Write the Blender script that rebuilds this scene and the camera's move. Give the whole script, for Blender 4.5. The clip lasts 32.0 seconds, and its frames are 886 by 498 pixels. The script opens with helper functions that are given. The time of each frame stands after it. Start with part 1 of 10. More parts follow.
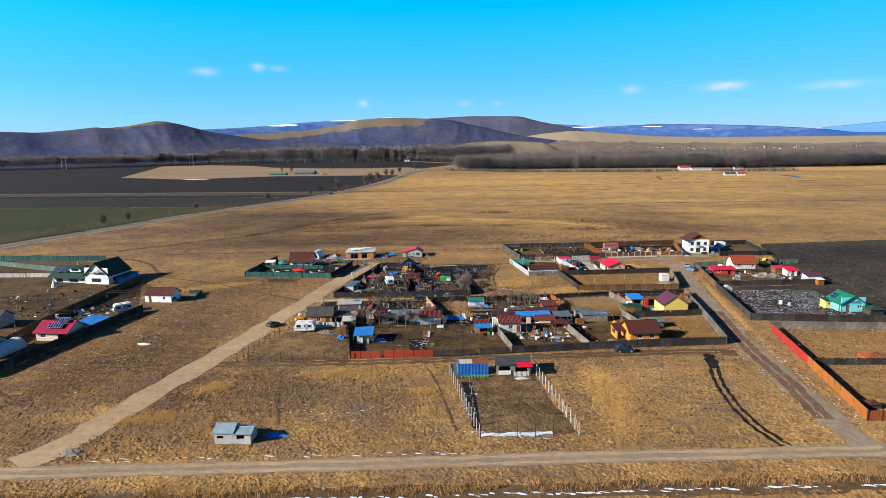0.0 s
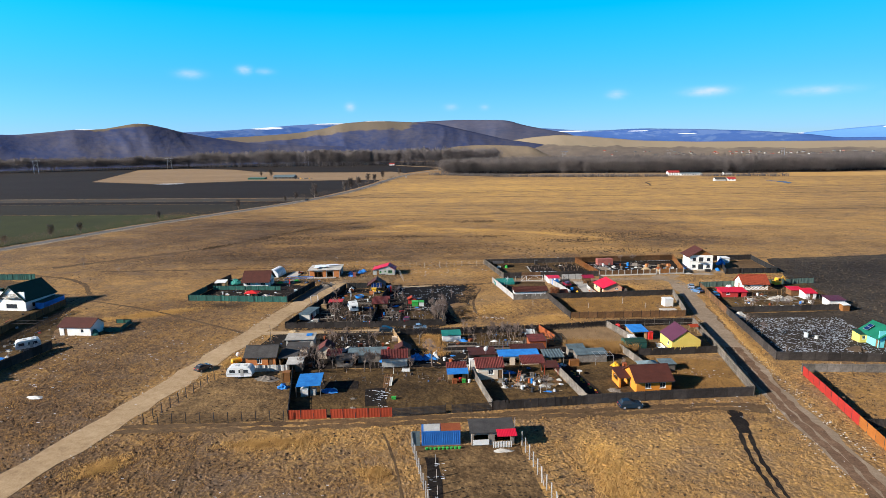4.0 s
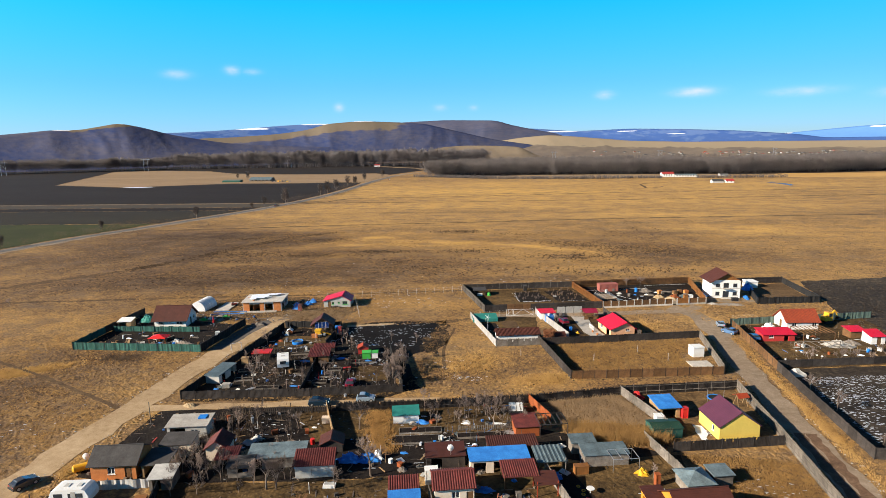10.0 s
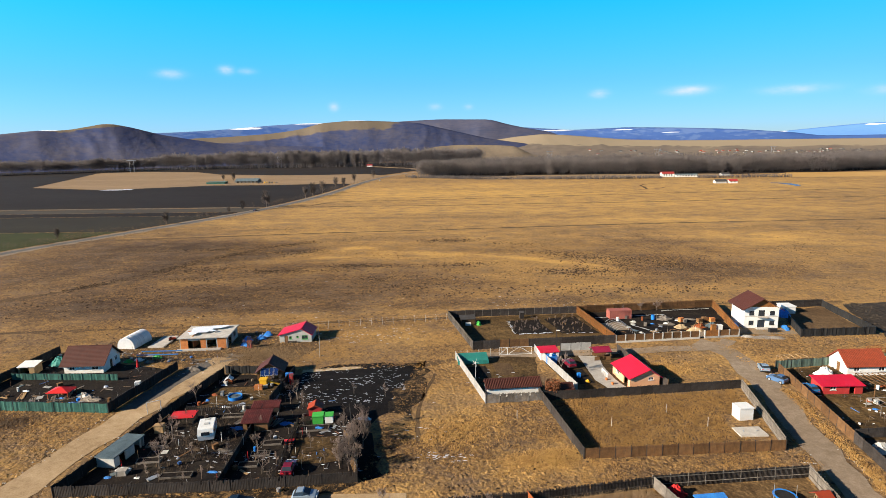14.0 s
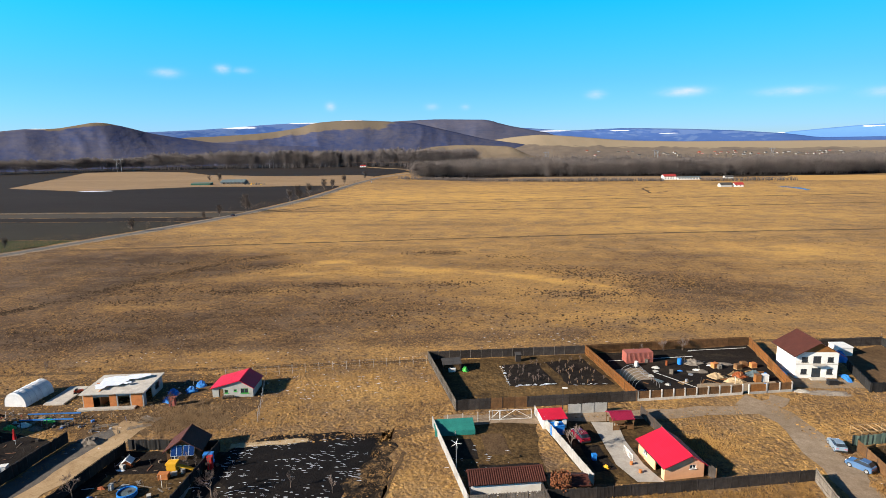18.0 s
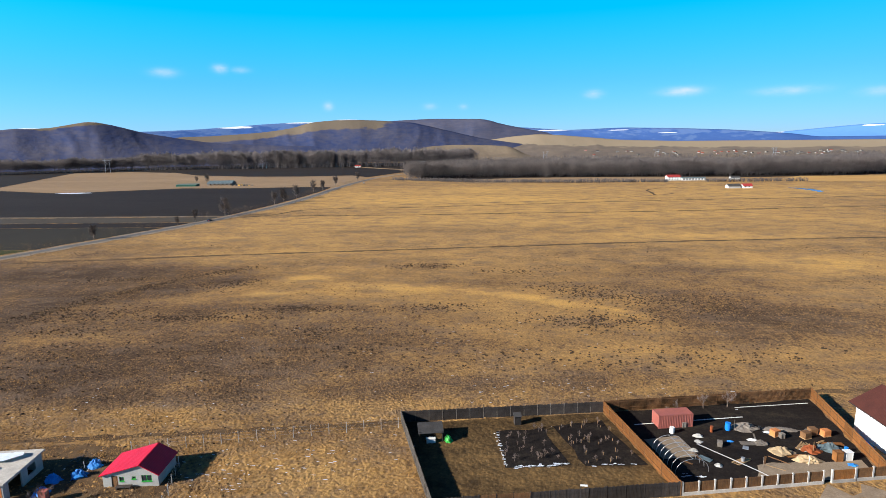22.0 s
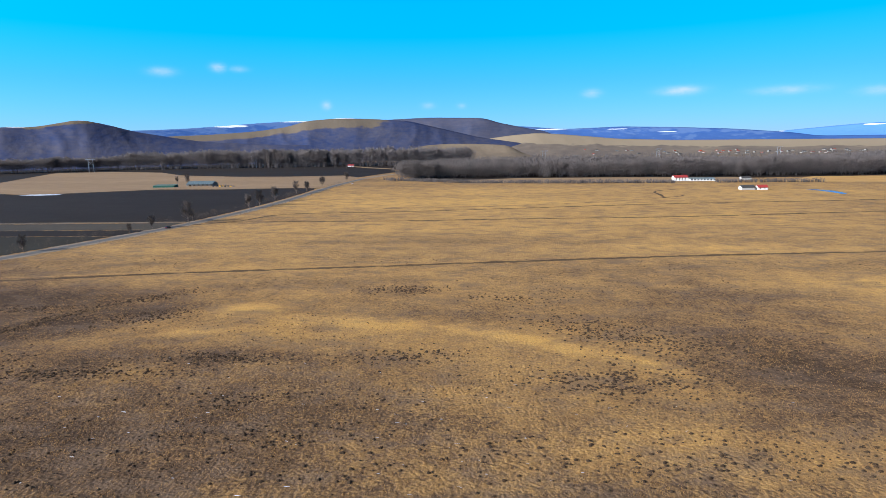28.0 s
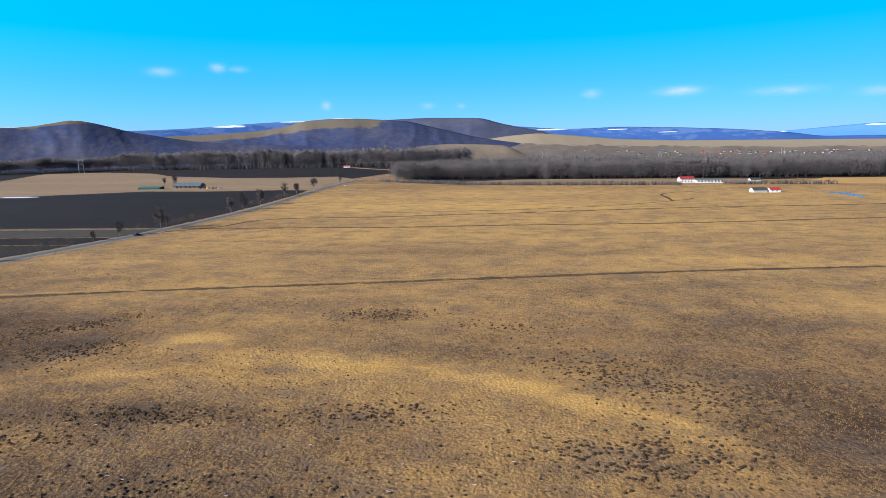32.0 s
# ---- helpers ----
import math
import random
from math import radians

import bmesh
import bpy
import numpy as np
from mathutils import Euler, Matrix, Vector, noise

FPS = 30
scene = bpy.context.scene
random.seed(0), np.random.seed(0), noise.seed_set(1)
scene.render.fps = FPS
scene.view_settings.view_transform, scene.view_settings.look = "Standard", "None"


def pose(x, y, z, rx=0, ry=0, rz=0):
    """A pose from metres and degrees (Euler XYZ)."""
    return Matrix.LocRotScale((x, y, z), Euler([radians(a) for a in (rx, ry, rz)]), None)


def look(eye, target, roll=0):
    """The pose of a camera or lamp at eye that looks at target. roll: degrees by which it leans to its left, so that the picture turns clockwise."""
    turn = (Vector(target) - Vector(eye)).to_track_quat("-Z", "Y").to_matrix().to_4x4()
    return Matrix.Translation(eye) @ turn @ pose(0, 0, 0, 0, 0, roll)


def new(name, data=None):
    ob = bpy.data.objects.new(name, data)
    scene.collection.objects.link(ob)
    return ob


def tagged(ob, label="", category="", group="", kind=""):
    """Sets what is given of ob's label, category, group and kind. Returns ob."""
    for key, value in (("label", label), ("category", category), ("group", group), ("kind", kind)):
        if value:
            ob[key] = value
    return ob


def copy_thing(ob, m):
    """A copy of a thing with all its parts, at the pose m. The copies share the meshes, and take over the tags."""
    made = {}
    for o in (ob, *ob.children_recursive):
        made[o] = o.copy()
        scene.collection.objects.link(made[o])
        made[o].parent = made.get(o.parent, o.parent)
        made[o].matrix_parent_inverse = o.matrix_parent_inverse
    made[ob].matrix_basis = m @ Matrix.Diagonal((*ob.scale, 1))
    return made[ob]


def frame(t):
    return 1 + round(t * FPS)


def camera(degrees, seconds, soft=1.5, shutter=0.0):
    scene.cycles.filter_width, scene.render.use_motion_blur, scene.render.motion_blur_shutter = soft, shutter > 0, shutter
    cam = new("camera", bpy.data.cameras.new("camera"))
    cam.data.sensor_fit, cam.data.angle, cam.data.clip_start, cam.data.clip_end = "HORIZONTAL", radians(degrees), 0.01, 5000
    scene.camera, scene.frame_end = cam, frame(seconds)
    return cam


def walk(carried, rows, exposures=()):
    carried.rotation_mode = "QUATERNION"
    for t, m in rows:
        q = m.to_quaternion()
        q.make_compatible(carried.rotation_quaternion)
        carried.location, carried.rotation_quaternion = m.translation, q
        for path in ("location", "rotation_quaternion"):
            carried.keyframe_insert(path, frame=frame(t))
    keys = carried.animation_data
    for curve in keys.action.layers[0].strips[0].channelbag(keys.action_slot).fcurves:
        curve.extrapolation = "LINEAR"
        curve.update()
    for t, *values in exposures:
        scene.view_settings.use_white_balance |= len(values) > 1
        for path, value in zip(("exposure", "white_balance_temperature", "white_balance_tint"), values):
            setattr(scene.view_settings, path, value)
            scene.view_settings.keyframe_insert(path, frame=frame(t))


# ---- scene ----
cam = camera(76.6, 32.0, soft=0.85)
PATH = [
    (0, (0.718, 2.842, 40.567), (0.336, 4.77, 40.198), -1.0),
    (1, (0.593, 7.855, 40.528), (0.221, 9.784, 40.151), -1.3),
    (2, (0.551, 13.313, 40.569), (0.189, 15.244, 40.195), -1.3),
    (3, (0.336, 19.232, 40.668), (-0.012, 21.168, 40.305), -1.0),
    (6, (0.315, 37.204, 41.08), (-0.01, 39.145, 40.726), -0.8),
    (8, (0.001, 49.034, 40.945), (-0.312, 50.978, 40.596), -0.7),
    (9, (0.218, 54.969, 40.997), (-0.088, 56.913, 40.644), -0.8),
    (11, (0.278, 67.494, 41.007), (-0.02, 69.439, 40.65), -1.0),
    (13, (-0.022, 80.473, 41.312), (-0.311, 82.42, 40.953), -1.0),
    (14, (-0.119, 86.868, 41.544), (-0.405, 88.814, 41.185), -1.1),
    (17, (-0.279, 106.362, 42.091), (-0.555, 108.31, 41.733), -1.0),
    (19, (-0.485, 119.469, 42.25), (-0.757, 121.417, 41.89), -0.8),
    (21, (-0.676, 132.286, 42.294), (-0.944, 134.235, 41.934), -0.9),
    (23, (-0.683, 145.881, 41.945), (-0.949, 147.83, 41.584), -0.9),
    (25, (-0.33, 158.739, 41.622), (-0.593, 160.689, 41.26), -0.9),
    (28, (-0.158, 177.181, 41.319), (-0.419, 179.13, 40.956), -0.9),
    (30, (-0.162, 189.583, 41.26), (-0.422, 191.532, 40.895), -0.9),
    (32, (-0.056, 201.829, 41.17), (-0.316, 203.779, 40.808), -0.9),
]
TINTS = [(0, 1.0, 6200, 10), (3, 1.0, 6200, 10), (6, 1.02, 6400, 10), (9, 1.06, 6750, 10), (13, 1.08, 6950, 10), (17, 1.07, 6800, 10), (21, 1.03, 6250, 10), (25, .97, 5800, 10), (32, .94, 5560, 10)]
# the plan below is drawn in units of 1.13 m, after the length of the containers and cars
UNIT = 1.13
walk(cam, [(t, look(Vector(eye) * UNIT, Vector(target) * UNIT, roll)) for t, eye, target, roll in PATH], TINTS)

# ---- sky, sun and exposure ----
SUN_AZ = math.atan2(-0.50, -0.87)
SUN_EL = radians(23.5)
sun_dir = Vector((math.cos(SUN_EL) * math.cos(SUN_AZ), math.cos(SUN_EL) * math.sin(SUN_AZ), math.sin(SUN_EL)))
sun_lamp = bpy.data.lights.new("sun", "SUN")
sun_lamp.energy, sun_lamp.angle, sun_lamp.color = 4.9, radians(0.55), (1.0, 0.90, 0.76)
sun_ob = new("sun", sun_lamp)
sun_ob.matrix_world = look(sun_dir * 300, (0, 0, 0))
scene.view_settings.exposure = 0.92

world = bpy.data.worlds.new("sky")
scene.world = world
world.use_nodes = True
wt = world.node_tree
wt.nodes.clear()


def wnode(kind, **props):
    n = wt.nodes.new(kind)
    for k, v in props.items():
        n.inputs[k].default_value = v
    return n


def wmath(op, a, b=None):
    n = wt.nodes.new("ShaderNodeMath")
    n.operation = op
    for i, v in enumerate((a, b)):
        if v is None:
            continue
        if isinstance(v, (int, float)):
            n.inputs[i].default_value = v
        else:
            wt.links.new(v, n.inputs[i])
    return n.outputs[0]


sky = wt.nodes.new("ShaderNodeTexSky")
sky.sky_type, sky.sun_disc = "NISHITA", False
sky.sun_elevation = SUN_EL
sky.sun_rotation = math.pi / 2 - SUN_AZ
sky.air_density, sky.dust_density, sky.ozone_density = 1.0, 0.1, 2.0
coord = wt.nodes.new("ShaderNodeTexCoord")
sep = wt.nodes.new("ShaderNodeSeparateXYZ")
wt.links.new(coord.outputs["Generated"], sep.inputs[0])
azim = wmath("ARCTAN2", sep.outputs[0], sep.outputs[1])
elev = wmath("ARCSINE", sep.outputs[2])
# the camera's vivid white balance on the sky's blue
grade = wt.nodes.new("ShaderNodeValToRGB")
for p in (.12, .26, .55):
    grade.color_ramp.elements.new(p)
for e, (p, c) in zip(grade.color_ramp.elements, ((0.0, (.26, .41, .77)), (.10, (.15, .50, 1.0)), (.22, (.01, .74, 1.0)), (.40, (.16, .23, .32)), (1.0, (.15, .20, .29)))):
    e.position, e.color = p, (*c, 1)
wt.links.new(wmath("MULTIPLY", elev, 1 / radians(60)), grade.inputs[0])
even = wt.nodes.new("ShaderNodeMapRange")
even.inputs["From Min"].default_value, even.inputs["From Max"].default_value = radians(-20), radians(45)
even.inputs["To Min"].default_value, even.inputs["To Max"].default_value = 1.12, .64
wt.links.new(azim, even.inputs["Value"])
flat_sky = wt.nodes.new("ShaderNodeVectorMath")
flat_sky.operation = "SCALE"
wt.links.new(sky.outputs[0], flat_sky.inputs[0])
wt.links.new(even.outputs[0], flat_sky.inputs["Scale"])
tint = wt.nodes.new("ShaderNodeMix")
tint.data_type, tint.blend_type = "RGBA", "MULTIPLY"
tint.inputs[0].default_value = 1.0
wt.links.new(flat_sky.outputs[0], tint.inputs[6])
wt.links.new(grade.outputs[0], tint.inputs[7])
puff = wnode("ShaderNodeTexNoise", Scale=46.0, Detail=4.0, Roughness=0.6)
stretch = wt.nodes.new("ShaderNodeMapping")
stretch.inputs["Scale"].default_value = (1, 1, 2.4)
wt.links.new(coord.outputs["Generated"], stretch.inputs[0])
wt.links.new(stretch.outputs[0], puff.inputs["Vector"])
# small fair-weather clouds: azimuth, elevation, half width, half height in degrees, strength
CLOUDS = [(-33.1, 6.77, 1.2, .40, .6), (-28.4, 7.28, .7, .40, .8), (-26.7, 7.2, .9, .30, .4), (-18.8, 3.99, .5, .40, .75),
          (-8.9, 3.87, .7, .35, .35), (-5.6, 3.82, .5, .30, .35), (7.0, 4.67, .9, .40, .65), (14.9, 4.59, 1.9, .42, .95),
          (23.2, 4.19, 2.6, .40, .55), (29.6, 3.79, 1.6, .40, .5)]
cover = None
for az, el, hw, hh, s in CLOUDS:
    da = wmath("DIVIDE", wmath("SUBTRACT", azim, radians(az)), radians(hw))
    de = wmath("DIVIDE", wmath("SUBTRACT", elev, radians(el)), radians(hh))
    r2 = wmath("ADD", wmath("MULTIPLY", da, da), wmath("MULTIPLY", de, de))
    m = wmath("MULTIPLY", wmath("EXPONENT", wmath("MULTIPLY", r2, -1.5)), s * .62)
    cover = m if cover is None else wmath("MAXIMUM", cover, m)
ragged = wmath("MULTIPLY", cover, wmath("MULTIPLY", puff.outputs[0], 1.5))
ragged.node.use_clamp = True
clouded = wt.nodes.new("ShaderNodeMix")
clouded.data_type = "RGBA"
wt.links.new(ragged, clouded.inputs[0])
wt.links.new(tint.outputs[2], clouded.inputs[6])
clouded.inputs[7].default_value = (4.9, 4.3, 5.9, 1)
back = wnode("ShaderNodeBackground", Strength=0.115)
wt.links.new(clouded.outputs[2], back.inputs[0])
wout = wt.nodes.new("ShaderNodeOutputWorld")
wt.links.new(back.outputs[0], wout.inputs[0])


# ---- materials ----
def material(name, a, b=None, scale=1.0, rough=0.8, metal=0.0, bump=0.25, fine=7.0, vary=0.25, wave=None, glass=0.0):
    """Two colours mixed by a broad and a fine noise, with relief. wave: (scale, axis rotation) ribs in the relief."""
    m = bpy.data.materials.new(name)
    m.use_nodes = True
    nt = m.node_tree
    bs = nt.nodes["Principled BSDF"]
    b = b or tuple(c * 0.7 for c in a)
    tc = nt.nodes.new("ShaderNodeTexCoord")
    n1, n2 = nt.nodes.new("ShaderNodeTexNoise"), nt.nodes.new("ShaderNodeTexNoise")
    for n, s in ((n1, scale), (n2, scale * fine)):
        n.inputs["Scale"].default_value, n.inputs["Detail"].default_value = s, 5.0
        n.inputs["Roughness"].default_value = 0.62
        nt.links.new(tc.outputs["Object"], n.inputs["Vector"])
    add = nt.nodes.new("ShaderNodeMath")
    add.operation = "MULTIPLY_ADD"
    nt.links.new(n2.outputs[0], add.inputs[0])
    add.inputs[1].default_value = 0.6
    nt.links.new(n1.outputs[0], add.inputs[2])
    ramp = nt.nodes.new("ShaderNodeValToRGB")
    ramp.color_ramp.elements[0].position, ramp.color_ramp.elements[1].position = 0.58, 1.02
    ramp.color_ramp.elements[0].color, ramp.color_ramp.elements[1].color = (*b, 1), (*a, 1)
    nt.links.new(add.outputs[0], ramp.inputs[0])
    info = nt.nodes.new("ShaderNodeObjectInfo")
    mr = nt.nodes.new("ShaderNodeMapRange")
    mr.inputs["To Min"].default_value, mr.inputs["To Max"].default_value = 1 - vary, 1 + vary
    nt.links.new(info.outputs["Random"], mr.inputs["Value"])
    hs = nt.nodes.new("ShaderNodeHueSaturation")
    nt.links.new(mr.outputs[0], hs.inputs["Value"])
    nt.links.new(ramp.outputs[0], hs.inputs["Color"])
    nt.links.new(hs.outputs[0], bs.inputs["Base Color"])
    bs.inputs["Roughness"].default_value, bs.inputs["Metallic"].default_value = rough, metal
    bs.inputs["Specular IOR Level"].default_value = 0.5 if rough < .3 else 0.2
    if glass:
        bs.inputs["Transmission Weight"].default_value = glass
    if bump:
        bp = nt.nodes.new("ShaderNodeBump")
        bp.inputs["Strength"].default_value, bp.inputs["Distance"].default_value = bump, 0.05
        h = n2.outputs[0]
        if wave:
            w = nt.nodes.new("ShaderNodeTexWave")
            w.inputs["Scale"].default_value = wave[0]
            w.bands_direction = wave[1]
            nt.links.new(tc.outputs["Object"], w.inputs["Vector"])
            h = w.outputs["Fac"]
        nt.links.new(h, bp.inputs["Height"])
        nt.links.new(bp.outputs[0], bs.inputs["Normal"])
    return m


def twig_material(name, a, b, scale, vary=.2):
    """Thin twigs seen as a mass: light comes through them as well as off them."""
    m = material(name, a, b, scale, .95, bump=0, vary=vary)
    nt = m.node_tree
    bs, out = nt.nodes["Principled BSDF"], nt.nodes["Material Output"]
    tr, mix = nt.nodes.new("ShaderNodeBsdfTranslucent"), nt.nodes.new("ShaderNodeMixShader")
    nt.links.new(bs.inputs["Base Color"].links[0].from_socket, tr.inputs["Color"])
    # single twigs are too thin to shade by themselves: their faces share the crown's mean direction
    geo, bend = nt.nodes.new("ShaderNodeNewGeometry"), nt.nodes.new("ShaderNodeVectorMath")
    bend.operation = "MULTIPLY_ADD"
    bend.inputs[1].default_value, bend.inputs[2].default_value = (.35, .35, .35), (-.45, -.45, .55)
    nt.links.new(geo.outputs["Normal"], bend.inputs[0])
    unit = nt.nodes.new("ShaderNodeVectorMath")
    unit.operation = "NORMALIZE"
    nt.links.new(bend.outputs[0], unit.inputs[0])
    nt.links.new(unit.outputs[0], bs.inputs["Normal"])
    mix.inputs[0].default_value = .30
    nt.links.new(bs.outputs[0], mix.inputs[1])
    nt.links.new(tr.outputs[0], mix.inputs[2])
    nt.links.new(mix.outputs[0], out.inputs["Surface"])
    return m


def ground_material(name, stops, scales, bump=0.6, dist=0.15, stands=(), lump=None, weeds=None):
    """Dry ground: noises of world size blended over a ramp of colours. stands: soft patches of other growth
    (x, y, half length, half width, turn in degrees, shift along the ramp)."""
    m = bpy.data.materials.new(name)
    m.use_nodes = True
    nt = m.node_tree
    bs = nt.nodes["Principled BSDF"]
    tc = nt.nodes.new("ShaderNodeTexCoord")
    total, last = None, None
    for i, (s, wgt) in enumerate(scales):
        mp = nt.nodes.new("ShaderNodeMapping")
        mp.inputs["Location"].default_value = (13.7 * i, -5.1 * i, 0)
        mp.inputs["Rotation"].default_value = (0, 0, radians(14))
        if i == 0:
            mp.inputs["Scale"].default_value = (0.55, 1.25, 1)
        nt.links.new(tc.outputs["Object"], mp.inputs[0])
        n = nt.nodes.new("ShaderNodeTexNoise")
        n.inputs["Scale"].default_value, n.inputs["Detail"].default_value, n.inputs["Roughness"].default_value = s, 6.0, 0.6
        nt.links.new(mp.outputs[0], n.inputs["Vector"])
        mul = nt.nodes.new("ShaderNodeMath")
        mul.operation = "MULTIPLY_ADD"
        mul.inputs[1].default_value = wgt
        nt.links.new(n.outputs[0], mul.inputs[0])
        if total is None:
            mul.inputs[2].default_value = 0
        else:
            nt.links.new(total, mul.inputs[2])
        total, last = mul.outputs[0], n
    for x, y, rx, ry, turn, shift in stands:
        mp = nt.nodes.new("ShaderNodeMapping")
        mp.vector_type = "TEXTURE"
        mp.inputs["Location"].default_value, mp.inputs["Rotation"].default_value = (x, y, 0), (0, 0, radians(turn))
        mp.inputs["Scale"].default_value = (rx, ry, 1)
        nt.links.new(tc.outputs["Object"], mp.inputs[0])
        ln = nt.nodes.new("ShaderNodeVectorMath")
        ln.operation = "LENGTH"
        nt.links.new(mp.outputs[0], ln.inputs[0])
        mr = nt.nodes.new("ShaderNodeMapRange")
        mr.interpolation_type = "SMOOTHSTEP"
        mr.inputs["From Min"].default_value, mr.inputs["From Max"].default_value = 1.5, 0.3
        nt.links.new(ln.outputs["Value"], mr.inputs["Value"])
        ad = nt.nodes.new("ShaderNodeMath")
        ad.operation = "MULTIPLY_ADD"
        ad.inputs[1].default_value = shift
        nt.links.new(mr.outputs[0], ad.inputs[0])
        nt.links.new(total, ad.inputs[2])
        total = ad.outputs[0]
    ramp = nt.nodes.new("ShaderNodeValToRGB")
    cr = ramp.color_ramp
    while len(cr.elements) < len(stops):
        cr.elements.new(0.5)
    for e, (p, c) in zip(cr.elements, stops):
        e.position, e.color = p, (*c, 1)
    nt.links.new(total, ramp.inputs[0])
    nt.links.new(ramp.outputs[0], bs.inputs["Base Color"])
    if weeds:
        # drifts of grey dead weeds: colour, size, amount
        nw = nt.nodes.new("ShaderNodeTexNoise")
        nw.inputs["Scale"].default_value, nw.inputs["Detail"].default_value, nw.inputs["Roughness"].default_value = weeds[1], 9.0, .68
        mp = nt.nodes.new("ShaderNodeMapping")
        mp.inputs["Location"].default_value, mp.inputs["Scale"].default_value = (71, 33, 0), (.7, 1.2, 1)
        nt.links.new(tc.outputs["Object"], mp.inputs[0])
        nt.links.new(mp.outputs[0], nw.inputs["Vector"])
        mw = nt.nodes.new("ShaderNodeMapRange")
        mw.inputs["From Min"].default_value, mw.inputs["From Max"].default_value, mw.inputs["To Max"].default_value = .48, .62, weeds[2]
        nt.links.new(nw.outputs[0], mw.inputs["Value"])
        mixw = nt.nodes.new("ShaderNodeMix")
        mixw.data_type = "RGBA"
        mixw.inputs[7].default_value = (*weeds[0], 1)
        nt.links.new(mw.outputs[0], mixw.inputs[0])
        nt.links.new(ramp.outputs[0], mixw.inputs[6])
        nt.links.new(mixw.outputs[2], bs.inputs["Base Color"])
    bs.inputs["Roughness"].default_value = 0.95
    bs.inputs["Specular IOR Level"].default_value = 0.1
    bp = nt.nodes.new("ShaderNodeBump")
    bp.inputs["Strength"].default_value, bp.inputs["Distance"].default_value = bump, dist
    nt.links.new(last.outputs[0], bp.inputs["Height"])
    if lump:
        # grass hummocks: rounded cells, the shade between them put into the colour as dark seams
        vo = nt.nodes.new("ShaderNodeTexVoronoi")
        vo.inputs["Scale"].default_value = lump[0]
        vo.feature = "SMOOTH_F1"
        wob = nt.nodes.new("ShaderNodeVectorMath")
        wob.operation = "MULTIPLY_ADD"
        wob.inputs[1].default_value = (.5, .5, 0)
        nt.links.new(last.outputs["Color"], wob.inputs[0])
        nt.links.new(tc.outputs["Object"], wob.inputs[2])
        nt.links.new(wob.outputs[0], vo.inputs["Vector"])
        b2 = nt.nodes.new("ShaderNodeBump")
        b2.invert = True
        b2.inputs["Strength"].default_value, b2.inputs["Distance"].default_value = .9, lump[1]
        nt.links.new(vo.outputs["Distance"], b2.inputs["Height"])
        nt.links.new(b2.outputs[0], bp.inputs["Normal"])
        ad = nt.nodes.new("ShaderNodeMath")
        ad.operation = "MULTIPLY_ADD"
        ad.inputs[1].default_value = -lump[2]
        nt.links.new(vo.outputs["Distance"], ad.inputs[0])
        nt.links.new(total, ad.inputs[2])
        off = nt.nodes.new("ShaderNodeMath")
        off.inputs[1].default_value = lump[2] * .42
        nt.links.new(ad.outputs[0], off.inputs[0])
        nt.links.new(off.outputs[0], ramp.inputs[0])
    nt.links.new(bp.outputs[0], bs.inputs["Normal"])
    return m


